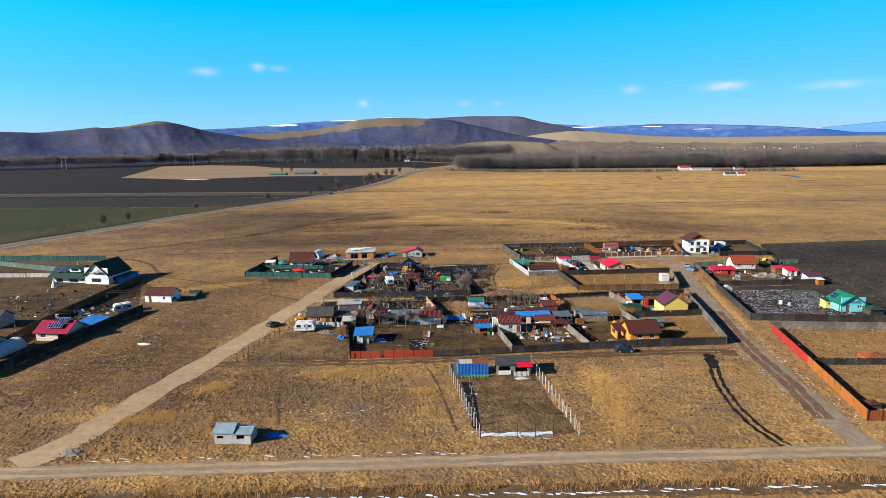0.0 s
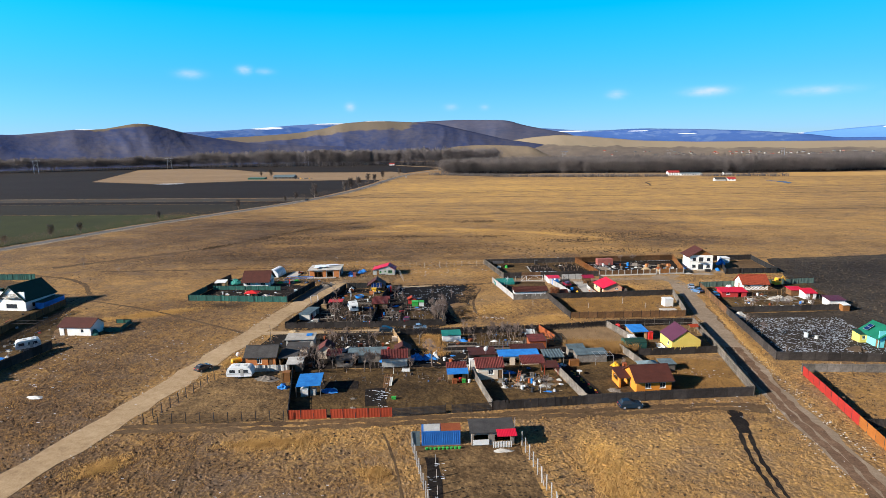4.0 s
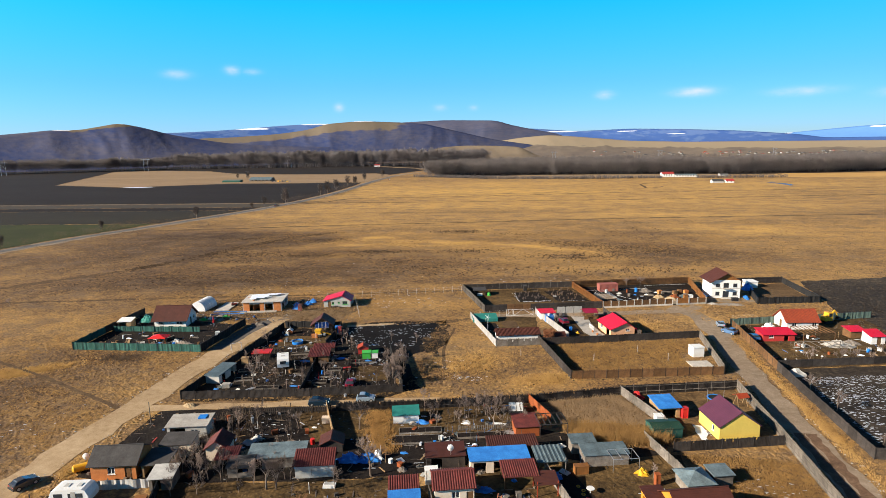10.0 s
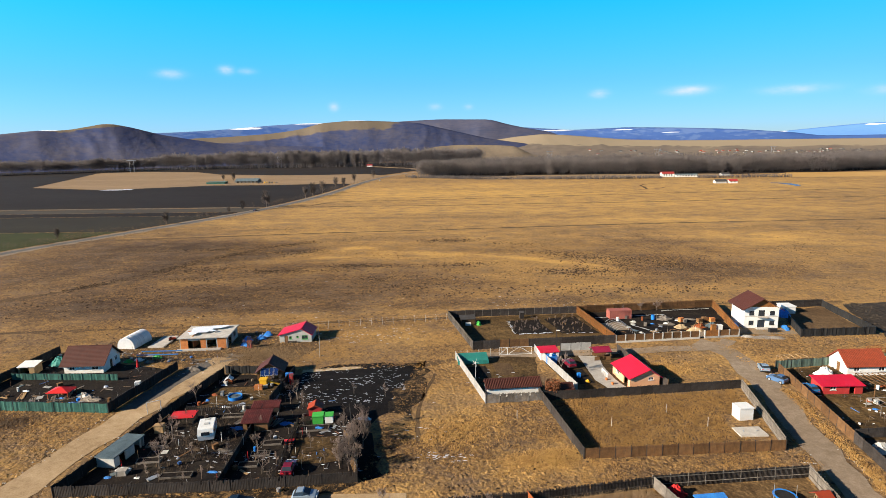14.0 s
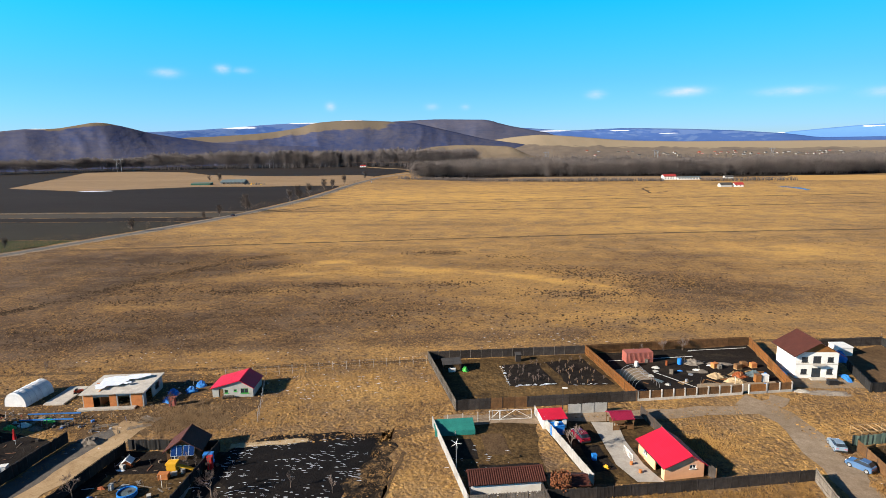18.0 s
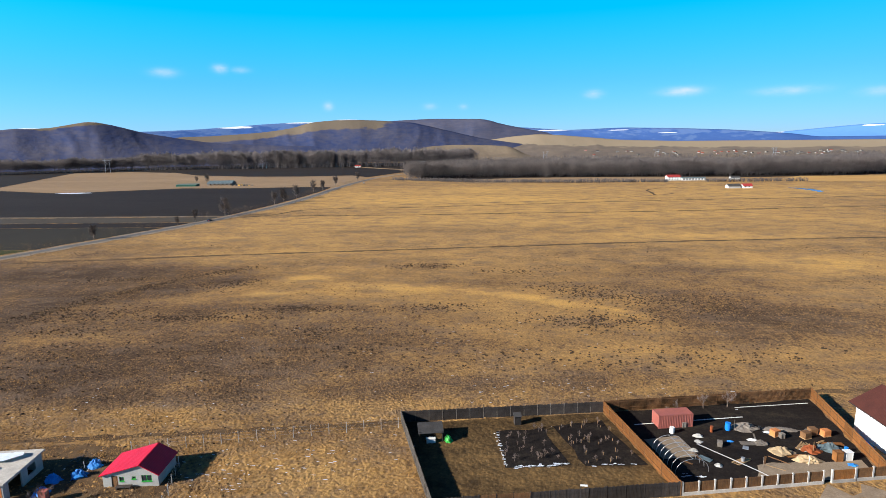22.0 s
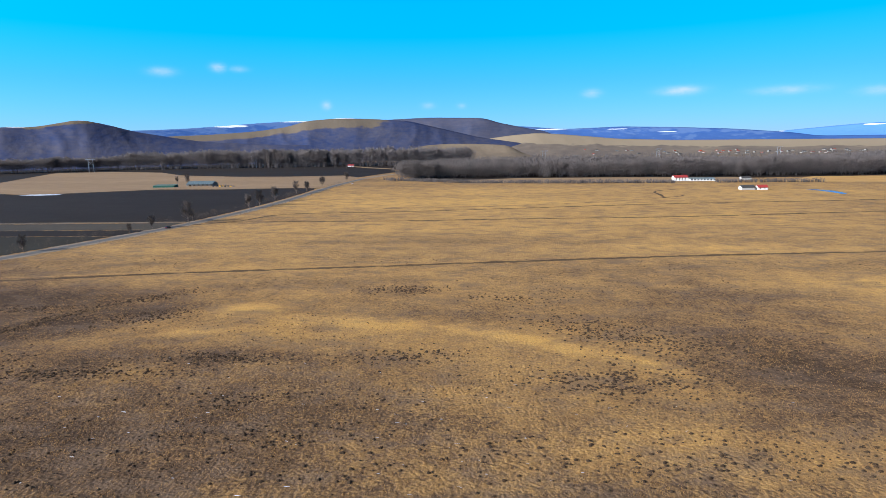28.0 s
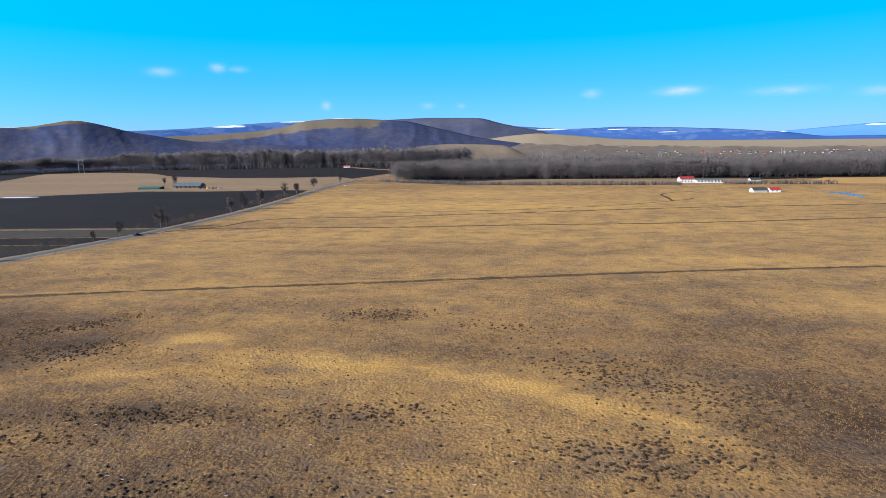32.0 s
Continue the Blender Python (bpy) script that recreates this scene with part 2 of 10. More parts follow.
MEADOW = ground_material("dry_meadow", [(0.33, (0.072, 0.045, 0.027)), (.42, (0.158, 0.096, 0.050)), (.48, (0.285, 0.170, 0.070)), (.56, (0.430, 0.252, 0.088)), (.66, (0.590, 0.348, 0.098))],
                         [(0.016, .24), (0.085, .24), (.55, .24), (2.4, .28)], .8, .24,
                         [# dark growth
                          (-115, 290, 26, 10, 32, -.13), (-142, 316, 34, 12, 10, -.07), (-10, 185, 120, 36, 8, -.035), (-10, 140, 120, 30, 0, -.03), (-100, 228, 62, 14, 12, -.07), (-150, 262, 50, 22, 18, -.05), (-120, 200, 50, 16, 10, -.05), (-95, 309, 16, 6, 15, -.08), (-80, 276, 34, 5, 8, -.06), (-32, 332, 13, 6, 5, -.06), (-9, 309, 12, 4, -15, -.06), 
                          (50, 329, 22, 10, 10, -.05), (74, 337, 20, 8, 5, -.05), (44, 290, 16, 16, -25, -.08), (62, 284, 18, 14, -10, -.09), (46, 265, 16, 8, 0, -.06), (-78, 240, 60, 22, 8, -.075), (-20, 256, 30, 6, 5, -.05), (-110, 262, 30, 9, 10, -.06), (-75, 84, 24, 26, 0, -.05), (-80, 108, 14, 20, 10, -.04), 
                          (-28, 414, 24, 8, 4, -.05), (-78, 412, 20, 7, 4, -.04), (-110, 222, 40, 8, 12, -.06), (78, 275, 24, 14, 0, -.05), (-190, 250, 60, 60, 15, -.05),
                          (-20, 231, 90, 4, 12, -.06), (-95, 120, 24, 34, 10, -.05), (-60, 340, 50, 7, 8, -.03), (60, 420, 60, 8, 6, -.03), (-46, 84, 18, 14, 10, -.05), (-84, 150, 16, 20, 20, -.04), (-25, 83, 5, 9, 0, -.05),
                          (-150, 302, 50, 30, 20, -.09), (-106, 314, 34, 14, 15, -.05), (-132, 262, 9, 40, 18, -.05), (50, 312, 34, 12, 5, -.05), (46, 272, 36, 14, 0, -.04), (-62, 268, 44, 16, 8, -.04), (-190, 330, 50, 40, 10, -.06),
                          # golden growth
                          (-70, 311, 11, 6, 15, .13), (-74, 293, 10, 3, 25, .08), (-52, 303, 10, 5, -5, .10), (-31, 302, 13, 5, -5, .12), (-6, 297, 12, 3.4, -20, .10), (12, 288, 14, 4, -28, .10), (27, 280, 8, 3, -35, .09), (-40, 292, 44, 10, -4, .05), (31, 268, 8, 4, 0, .07), (-1, 262, 16, 5, 10, .05), (21, 252, 9, 5, 0, .07),
                          (98, 348, 34, 16, 0, .08), (84, 406, 50, 14, 0, .05), (-47, 581, 120, 40, 6, .04), (-99, 354, 30, 6, 10, .03), (60, 500, 200, 60, 6, .035), (-100, 450, 60, 30, 10, .03), (10, 92, 3, 13, 8, .09), (-96, 148, 9, 2.6, 35, .09), (-78, 172, 7, 2.5, 15, .08), (-70, 72, 7, 3, 30, .08), (-35, 93, 9, 3, 12, .06),
                          (-10, 170, 9, 14, 10, .04), (4, 157, 9, 4, 20, .10), (-25, 207, 14, 7, 15, .05), (36, 197, 8, 4, 10, .06), (0, 640, 420, 130, 8, .08), (20, 430, 240, 80, 6, .035)],
                         lump=(2.0, .22, .15), weeds=((.165, .114, .078), .11, .58))
FIELD_DARK = ground_material("ploughed_soil", [(.34, (.018, .014, .012)), (.48, (.040, .032, .026)), (.58, (.075, .058, .042)), (.68, (.13, .10, .07))], [(0.03, .34), (.3, .3), (1.6, .36)], 0.9, .25, lump=(1.3, .25, .12))
FIELD_FAR = ground_material("bare_dark_field", [(.38, (0.017, 0.012, 0.010)), (.62, (0.029, 0.022, 0.018))], [(0.01, .4), (.08, .3), (.8, .3)], .5)
FIELD_BROWN = ground_material("harrowed_soil", [(.36, (.024, .020, .015)), (.62, (.039, .033, .023))], [(0.008, .4), (.06, .3), (.8, .3)], .4)
FIELD_BALK = ground_material("grey_balk", [(.36, (.050, .042, .033)), (.62, (.082, .068, .052))], [(0.01, .3), (.1, .3), (.8, .4)], .4)
FIELD_GOLD = ground_material("golden_stubble", [(.36, (.38, .22, .075)), (.62, (.56, .34, .12))], [(0.01, .4), (.06, .3), (.8, .3)], .3)
FIELD_GREEN = ground_material("winter_crop", [(.36, (0.031, 0.032, 0.013)), (.62, (0.054, 0.060, 0.019))], [(0.008, .4), (.06, .3), (.8, .3)], .4)
FIELD_TAN = ground_material("stubble_field", [(.36, (0.215, 0.142, 0.080)), (.66, (0.330, 0.225, 0.130))], [(0.008, .4), (.06, .3), (.8, .3)], .3)
FIELD_PALE = ground_material("far_grazing", [(.36, (0.110, 0.086, 0.066)), (.5, (.18, .14, .10)), (.66, (0.270, 0.205, 0.135))], [(0.004, .5), (.02, .3), (.2, .2)], .2)
DIRT = ground_material("pale_dirt_road", [(.36, (.25, .165, .09)), (.52, (.39, .275, .16)), (.66, (.50, .37, .235))], [(0.12, .35), (.9, .35), (5, .3)], .5, .06)
DIRT_GREY = ground_material("grey_dirt_road", [(.36, (.175, .128, .086)), (.52, (.27, .205, .145)), (.66, (.38, .30, .225))], [(0.12, .35), (.9, .35), (5, .3)], .5, .06)
GRAVEL = ground_material("grey_gravel_road", [(.36, (.19, .145, .10)), (.52, (.27, .21, .15)), (.66, (.35, .28, .205))], [(0.1, .3), (.8, .35), (6, .35)], .5, .05)
MARGIN_GREY = ground_material("dark_grey_ground", [(.36, (.075, .068, .064)), (.52, (.12, .108, .098)), (.66, (.18, .16, .14))], [(0.2, .3), (.9, .35), (5, .35)], .5, .05)
RUT = ground_material("red_brown_rut", [(.36, (.085, .050, .032)), (.52, (.16, .098, .062)), (.66, (.25, .165, .105))], [(0.2, .3), (.9, .35), (4, .35)], .7, .08)
MUD = ground_material("worn_mud", [(.36, (0.053, 0.033, 0.020)), (.52, (0.117, 0.074, 0.040)), (.66, (0.201, 0.128, 0.064))], [(0.15, .35), (.8, .35), (3, .3)], .8, .1)
GARDEN = ground_material("garden_soil", [(.38, (0.008, 0.006, 0.006)), (.52, (0.019, 0.015, 0.013)), (.62, (0.040, 0.032, 0.022)), (.72, (0.075, 0.058, 0.032))], [(0.12, .35), (.7, .35), (3, .3)], .9, .12)
BLACK_SOIL = ground_material("wet_black_soil", [(.38, (.004, .0035, .004)), (.52, (.009, .0075, .0075)), (.62, (.018, .015, .013)), (.72, (.035, .028, .022))], [(0.12, .35), (.7, .35), (3, .3)], .9, .12)
SOIL_MIX = ground_material("soil_between_tussocks", [(.40, (.010, .008, .007)), (.50, (.030, .022, .015)), (.55, (.14, .085, .04)), (.66, (.30, .18, .075))], [(0.12, .25), (.7, .45), (3, .3)], .9, .15, lump=(1.6, .15, .10))
LAWN = ground_material("dormant_lawn", [(.34, (0.026, 0.017, 0.010)), (.46, (0.060, 0.038, 0.018)), (.55, (0.120, 0.074, 0.031)), (.66, (0.215, 0.128, 0.049))], [(0.07, .44), (.5, .30), (3, .26)], .8, .1, lump=(1.8, .15, .10))
TRODDEN = ground_material("trodden_grass", [(.34, (.040, .025, .014)), (.46, (.105, .065, .032)), (.55, (.19, .118, .055)), (.66, (.31, .19, .080))], [(0.07, .38), (.5, .34), (3, .28)], .8, .1, lump=(1.8, .15, .12))
ASPHALT = ground_material("asphalt", [(.36, (.10, .095, .095)), (.66, (.17, .16, .155))], [(0.05, .4), (.5, .3), (4, .3)], .3, .03)
WATER = material("standing_water", (.10, .17, .30), (.07, .12, .22), .1, .12, bump=0, vary=0)
GOLDEN_RIM = ground_material("ditch_grass", [(.36, (.34, .20, .075)), (.6, (.50, .31, .11))], [(.1, .4), (.6, .3), (3, .3)], .5)
CONCRETE = material("concrete", (.50, .47, .42), (.33, .30, .27), .8, .9)
SNOW = material("old_snow", (.80, .84, .92), (.62, .68, .78), 1.5, .6, vary=.08)
STRAW = twig_material("dry_grass", (0.385, 0.226, 0.078), (0.200, 0.117, 0.048), .35, .1)
REED = twig_material("dry_reed", (0.420, 0.245, 0.085), (0.260, 0.150, 0.060), .4, .15)
GOLD = twig_material("golden_grass", (0.500, 0.315, 0.115), (0.340, 0.205, 0.078), .4, .1)
CLOD = material("dark_tussock", (.070, .044, .024), (.030, .019, .011), .5, .95, vary=.2)
BARK = material("grey_brown_bark", (.25, .195, .155), (.12, .09, .075), 2.0, .9)
TWIG = twig_material("winter_twigs", (.255, .195, .170), (.150, .115, .100), 1.0, .25)
TWIG_DARK = twig_material("dark_winter_twigs", (.120, .098, .088), (.070, .058, .054), 1.0, .2)
FOREST = twig_material("bare_woodland", (.132, .112, .104), (.062, .055, .056), .06, .12)
POPLAR = twig_material("bare_poplars", (.170, .146, .140), (.085, .077, .081), .06, .12)
SCRUB = twig_material("scrub", (.13, .092, .064), (.07, .05, .035), .6)


# ---- building helpers ----
class Geo:
    """A growing list of corners and faces."""

    def __init__(self):
        self.v, self.f = [], []

    def face(self, *pts):
        n = len(self.v)
        self.v += [tuple(p) for p in pts]
        self.f.append(tuple(range(n, n + len(pts))))
        return self

    def box(self, x0, x1, y0, y1, z0, z1):
        n = len(self.v)
        self.v += [(x, y, z) for z in (z0, z1) for x, y in ((x0, y0), (x1, y0), (x1, y1), (x0, y1))]
        self.f += [tuple(n + i for i in q) for q in ((3, 2, 1, 0), (4, 5, 6, 7), (0, 1, 5, 4), (1, 2, 6, 5), (2, 3, 7, 6), (3, 0, 4, 7))]
        return self

    def solid(self, m, sx, sy, sz):
        """A box of that size centred on the pose m."""
        n = len(self.v)
        c = [m @ Vector((x * sx / 2, y * sy / 2, z * sz / 2)) for z in (-1, 1) for x, y in ((-1, -1), (1, -1), (1, 1), (-1, 1))]
        self.v += [tuple(p) for p in c]
        self.f += [tuple(n + i for i in q) for q in ((3, 2, 1, 0), (4, 5, 6, 7), (0, 1, 5, 4), (1, 2, 6, 5), (2, 3, 7, 6), (3, 0, 4, 7))]
        return self

    def extrude(self, profile, axis, a, b):
        """A closed profile pulled along x or y from a to b."""
        n, k = len(self.v), len(profile)
        for t in (a, b):
            self.v += [((t, p, q) if axis == "x" else (p, t, q)) for p, q in profile]
        self.f += [tuple(range(n, n + k)), tuple(range(n + 2 * k - 1, n + k - 1, -1))]
        self.f += [(n + i, n + k + i, n + k + (i + 1) % k, n + (i + 1) % k) for i in range(k)]
        return self

    def rod(self, p, q, r0, r1=None, n=4):
        p, q = Vector(p), Vector(q)
        r1 = r0 if r1 is None else r1
        d = (q - p).normalized() if (q - p).length > 1e-6 else Vector((0, 0, 1))
        u = d.orthogonal().normalized()
        w = d.cross(u)
        s = len(self.v)
        for c, r in ((p, r0), (q, r1)):
            self.v += [tuple(c + (u * math.cos(2 * math.pi * i / n) + w * math.sin(2 * math.pi * i / n)) * r) for i in range(n)]
        self.f += [(s + i, s + (i + 1) % n, s + n + (i + 1) % n, s + n + i) for i in range(n)]
        self.f += [tuple(range(s + n - 1, s - 1, -1)), tuple(range(s + n, s + 2 * n))]
        return self

    def heap(self, cx, cy, rx, ry, h, seed, n=12, rings=4, rag=0.25):
        """A loose rounded heap on the ground."""
        rnd = random.Random(seed)
        s = len(self.v)
        self.v.append((cx, cy, h))
        for k in range(1, rings + 1):
            t = k / rings
            for i in range(n):
                a = 2 * math.pi * i / n
                j = 1 + rnd.uniform(-rag, rag)
                z = h * (1 - t ** 1.5) * (1 + rnd.uniform(-rag, rag) * .8) if k < rings else -.05
                self.v.append((cx + rx * t * j * math.cos(a), cy + ry * t * j * math.sin(a), z))
        self.f += [(s, s + 1 + i, s + 1 + (i + 1) % n) for i in range(n)]
        for k in range(rings - 1):
            b = s + 1 + k * n
            self.f += [(b + i, b + n + i, b + n + (i + 1) % n, b + (i + 1) % n) for i in range(n)]
        return self

    def mesh(self, name, mat=None, smooth=False):
        me = bpy.data.meshes.new(name)
        me.from_pydata(self.v, [], self.f)
        if mat:
            me.materials.append(mat)
        if smooth:
            me.polygons.foreach_set("use_smooth", [True] * len(me.polygons))
        return me


def thing(name, x, y, rot, label, category, group="", z=0.0):
    ob = new(name)
    ob.matrix_basis = pose(x, y, z, 0, 0, rot)
    return tagged(ob, label, category, group)


def part(name, geo, mat, parent, label="", at=None, smooth=False):
    me = geo if isinstance(geo, bpy.types.Mesh) else geo.mesh(name, mat, smooth)
    ob = new(name, me)
    ob.parent = parent
    if at is not None:
        ob.matrix_basis = at
    return tagged(ob, label)


def lone(name, geo, mat, label, category, kind="", group="", at=None, smooth=False):
    ob = new(name, geo.mesh(name, mat, smooth))
    if at is not None:
        ob.matrix_basis = at
    return tagged(ob, label, category, group, kind)


def smooth_line(pts, step=4.0):
    """A rounded line through the given corners."""
    out = []
    P = [Vector(p) for p in pts]
    for i in range(len(P) - 1):
        p0, p1, p2, p3 = P[max(i - 1, 0)], P[i], P[i + 1], P[min(i + 2, len(P) - 1)]
        n = max(1, int((p2 - p1).length / step))
        for k in range(n):
            t = k / n
            out.append(0.5 * ((2 * p1) + (p2 - p0) * t + (2 * p0 - 5 * p1 + 4 * p2 - p3) * t * t + (3 * p1 - p0 - 3 * p2 + p3) * t ** 3))
    return out + [P[-1]]


def strip(geo, pts, width, z, ragged=0.0, seed=1, step=3.0, across=1):
    """A band along a line, on the ground, with uneven edges."""
    rnd = random.Random(seed)
    line = smooth_line(pts, step)
    n = len(geo.v)
    for i, p in enumerate(line):
        d = (line[min(i + 1, len(line) - 1)] - line[max(i - 1, 0)]).normalized()
        s = Vector((d.y, -d.x))
        w = width(i / max(1, len(line) - 1)) if callable(width) else width
        a, b = w / 2 + rnd.uniform(-ragged, ragged), w / 2 + rnd.uniform(-ragged, ragged)
        geo.v += [(*(p - s * a), z), (*(p + s * b), z)]
    for i in range(len(line) - 1):
        k = n + 2 * i
        geo.f.append((k, k + 1, k + 3, k + 2))
    return geo


def patch(geo, pts, z, ragged=0.3, seed=1, step=2.0):
    """A flat area on the ground with an uneven border."""
    rnd = random.Random(seed)
    P = [Vector(p) for p in pts]
    out = []
    for i, p in enumerate(P):
        q = P[(i + 1) % len(P)]
        n = max(1, int((q - p).length / step))
        for k in range(n):
            c = p.lerp(q, k / n)
            out.append((c.x + rnd.uniform(-ragged, ragged), c.y + rnd.uniform(-ragged, ragged), z))
    return geo.face(*out)


# ---- ground, fields and roads ----
g = Geo()
g.face((-4900, -300, 0), (4900, -300, 0), (4900, 4900, 0), (-4900, 4900, 0))
lone("ground", g, MEADOW, "flat dry straw-coloured winter meadow", "ground", "structure")


def sheet(name, pts, mat, label, category="field", z=0.03, ragged=0.3, step=2.0):
    return lone(name, patch(Geo(), pts, z, ragged, len(name), step), mat, label, category, "structure")


# arable land west of the country road; borders run slightly north of east
sheet("field_green", [(-248, 150), (-238, 210), (-232, 254), (-226, 300), (-218, 337), (-213, 355), (-900, 290), (-900, 60)], FIELD_GREEN, "green winter crop on flat land", z=.05, ragged=.6)
sheet("field_fallow", [(-212.5, 356), (-204, 390), (-196, 425), (-900, 370), (-900, 291)], FIELD_BROWN, "dull brown harrowed field", z=.055, ragged=.6)
sheet("field_strip", [(-196, 426), (-191, 446), (-900, 392), (-900, 371)], FIELD_FAR, "dark strip of bare tilled land", z=.06, ragged=.6)
sheet("field_balk", [(-191, 447), (-189, 474), (-900, 408), (-900, 393)], FIELD_BALK, "grey grassy balk between two fields", z=.055, ragged=.8)
sheet("field_ploughed", [(-188.5, 476), (-187, 550), (-190, 615), (-197, 690), (-204, 733), (-232, 738), (-300, 725), (-375, 728), (-440, 688), (-470, 664), (-613, 714), (-740, 923), (-887, 1163), (-960, 1180), (-1300, 960), (-1300, 360), (-900, 409)], FIELD_FAR, "large dark ploughed field", z=.06, ragged=.8)
sheet("field_stubble", [(-204, 735), (-205, 800), (-207, 860), (-215, 925), (-255, 982), (-330, 964), (-412, 970), (-540, 1028), (-650, 1140), (-790, 1200), (-885, 1165), (-740, 925), (-613, 716), (-470, 666), (-440, 690), (-375, 730), (-300, 727), (-232, 740)], FIELD_TAN, "pale stubble field on a low rise", z=.065, ragged=.8)
sheet("field_north", [(-216, 928), (-206, 1000), (-190, 1100), (-260, 1215), (-360, 1310), (-560, 1290), (-800, 1230), (-790, 1202), (-650, 1142), (-540, 1030), (-412, 972), (-330, 966), (-256, 984)], FIELD_FAR, "dark field before the woods", z=.06, ragged=.8)
sheet("field_golden", [(262, 789), (338, 878), (440, 872), (760, 1000), (760, 800), (346, 778)], FIELD_GOLD, "orange-gold stubble beside the woods", z=.05, ragged=.8)
sheet("field_margin", [(-60, 788), (60, 790), (170, 800), (255, 812), (262, 870), (150, 884), (0, 884), (-60, 850)], FIELD_TAN, "pale strip of grass before the woods", z=.045, ragged=.8)
sheet("pool_of_water", [(243, 693), (250, 690), (256, 672), (253, 648), (247, 643), (247, 668)], WATER, "narrow blue pool of standing water in the meadow", "water", z=.05, ragged=.8)
sheet("field_east", [(68, 168), (73, 194), (80, 238), (130, 252), (300, 262), (300, 120), (150, 118), (78, 130)], FIELD_DARK, "rough dark ploughed field with clods", z=.03, ragged=.8)
g = Geo()
rnd = random.Random(3)
for k in range(5):      # grass that marks the field borders
    strip(g, [(-190, 475 + k * .8), (-400, 458 + k), (-640, 436 + k)], .8, .09, .4, k, 8)
lone("field_border", g, FIELD_PALE, "line of pale grass along a ploughed field", "grass", "stuff")
road_far = strip(Geo(), [(-390, 1412), (-300, 1282), (-230, 1200), (-170, 1130)], 16, .09, 1.0, 4, 12)
lone("road_far", road_far, FIELD_TAN, "pale track in front of the tree belts", "road", "structure")


sheet("woodland_floor", [(-1600, 640), (-1310, 935), (-940, 1132), (-800, 1165), (-480, 1264), (-150, 1114), (-20, 1160), (0, 1500), (-700, 1800), (-1750, 1500)], FIELD_FAR, "dark leaf-strewn ground under the tree belts", "ground", .045, .8, 6)
sheet("woodland_floor", [(-135, 842), (0, 819), (100, 816), (200, 842), (400, 884), (600, 964), (900, 1084), (1100, 1200), (900, 1330), (300, 1180), (-140, 1080)], FIELD_FAR, "dark leaf-strewn ground under the woods", "ground", .04, .8, 6)
sheet("far_pasture", [(-140, 1085), (300, 1186), (900, 1336), (1100, 1206), (2600, 1400), (2600, 2300), (-300, 2300), (-300, 1500), (0, 1495), (-18, 1165)], FIELD_PALE, "greyish pasture between the woods and the hills", "field", .035, 1.0, 20)
sheet("snow_patch", [(-478, 662), (-455, 660), (-436, 668), (-448, 674), (-474, 671)], SNOW, "patch of old snow at a field edge", "snow", .09, .8, 3)


def road(name, pts, width, mat, label, z=.05, ragged=.35, step=3.0):
    return lone(name, strip(Geo(), pts, width, z, ragged, len(name), step), mat, label, "road", "structure")


road("road_country", [(-247, 120), (-240, 150), (-231, 210), (-225, 254), (-219, 300), (-210, 337), (-197, 390), (-188, 435), (-182, 485), (-180, 550), (-183, 615), (-190, 690), (-196, 760), (-199, 830), (-200, 900), (-190, 980), (-165, 1060), (-110, 1120)], 10.5, GRAVEL, "country road with pale gravel shoulders", .10, 1.5, 4)
road("road_country_lane", [(-247, 120), (-240, 150), (-231, 210), (-225, 254), (-219, 300), (-210, 337), (-197, 390), (-188, 435), (-182, 485), (-180, 550), (-183, 615), (-190, 690), (-196, 760), (-199, 830), (-200, 900)], 5.0, ASPHALT, "worn asphalt carriageway", .13, .1, 6)
road("road_front", [(-130, 42), (-68, 55.9), (-40, 61.9), (-11.5, 68.2), (17.4, 74.4), (44.2, 80), (110, 94)], 3.0, GRAVEL, "straight unpaved gravel road", .05, .25)
road("road_west", [(-68, 58), (-65.4, 66), (-64.8, 84), (-63.9, 100), (-63.3, 115), (-63.2, 136), (-62.5, 162), (-60.8, 178), (-60, 188)], 5.4, DIRT, "pale dirt road along the plots", .045, .5)
road("road_east", [(42, 79), (40.6, 100), (39.4, 113), (39.2, 126), (39.6, 145), (40.0, 164), (41.3, 186), (40.2, 201), (36, 206)], lambda t: 4.2 + .7 * t, DIRT_GREY, "pale dirt road beside a plank fence", .045, .5)
road("road_north", [(43, 208), (38.8, 203.5), (24.5, 200.2), (7.3, 196.7), (-12, 193.8)], 3.0, DIRT_GREY, "dirt lane along the northern plots", .06, .4)
road("road_middle", [(-62, 137.5), (-45.6, 141.0), (-31, 143.4), (-22.6, 145.3), (-14, 146.9)], 2.0, DIRT, "short dirt lane between two rows of plots", .04, .4)
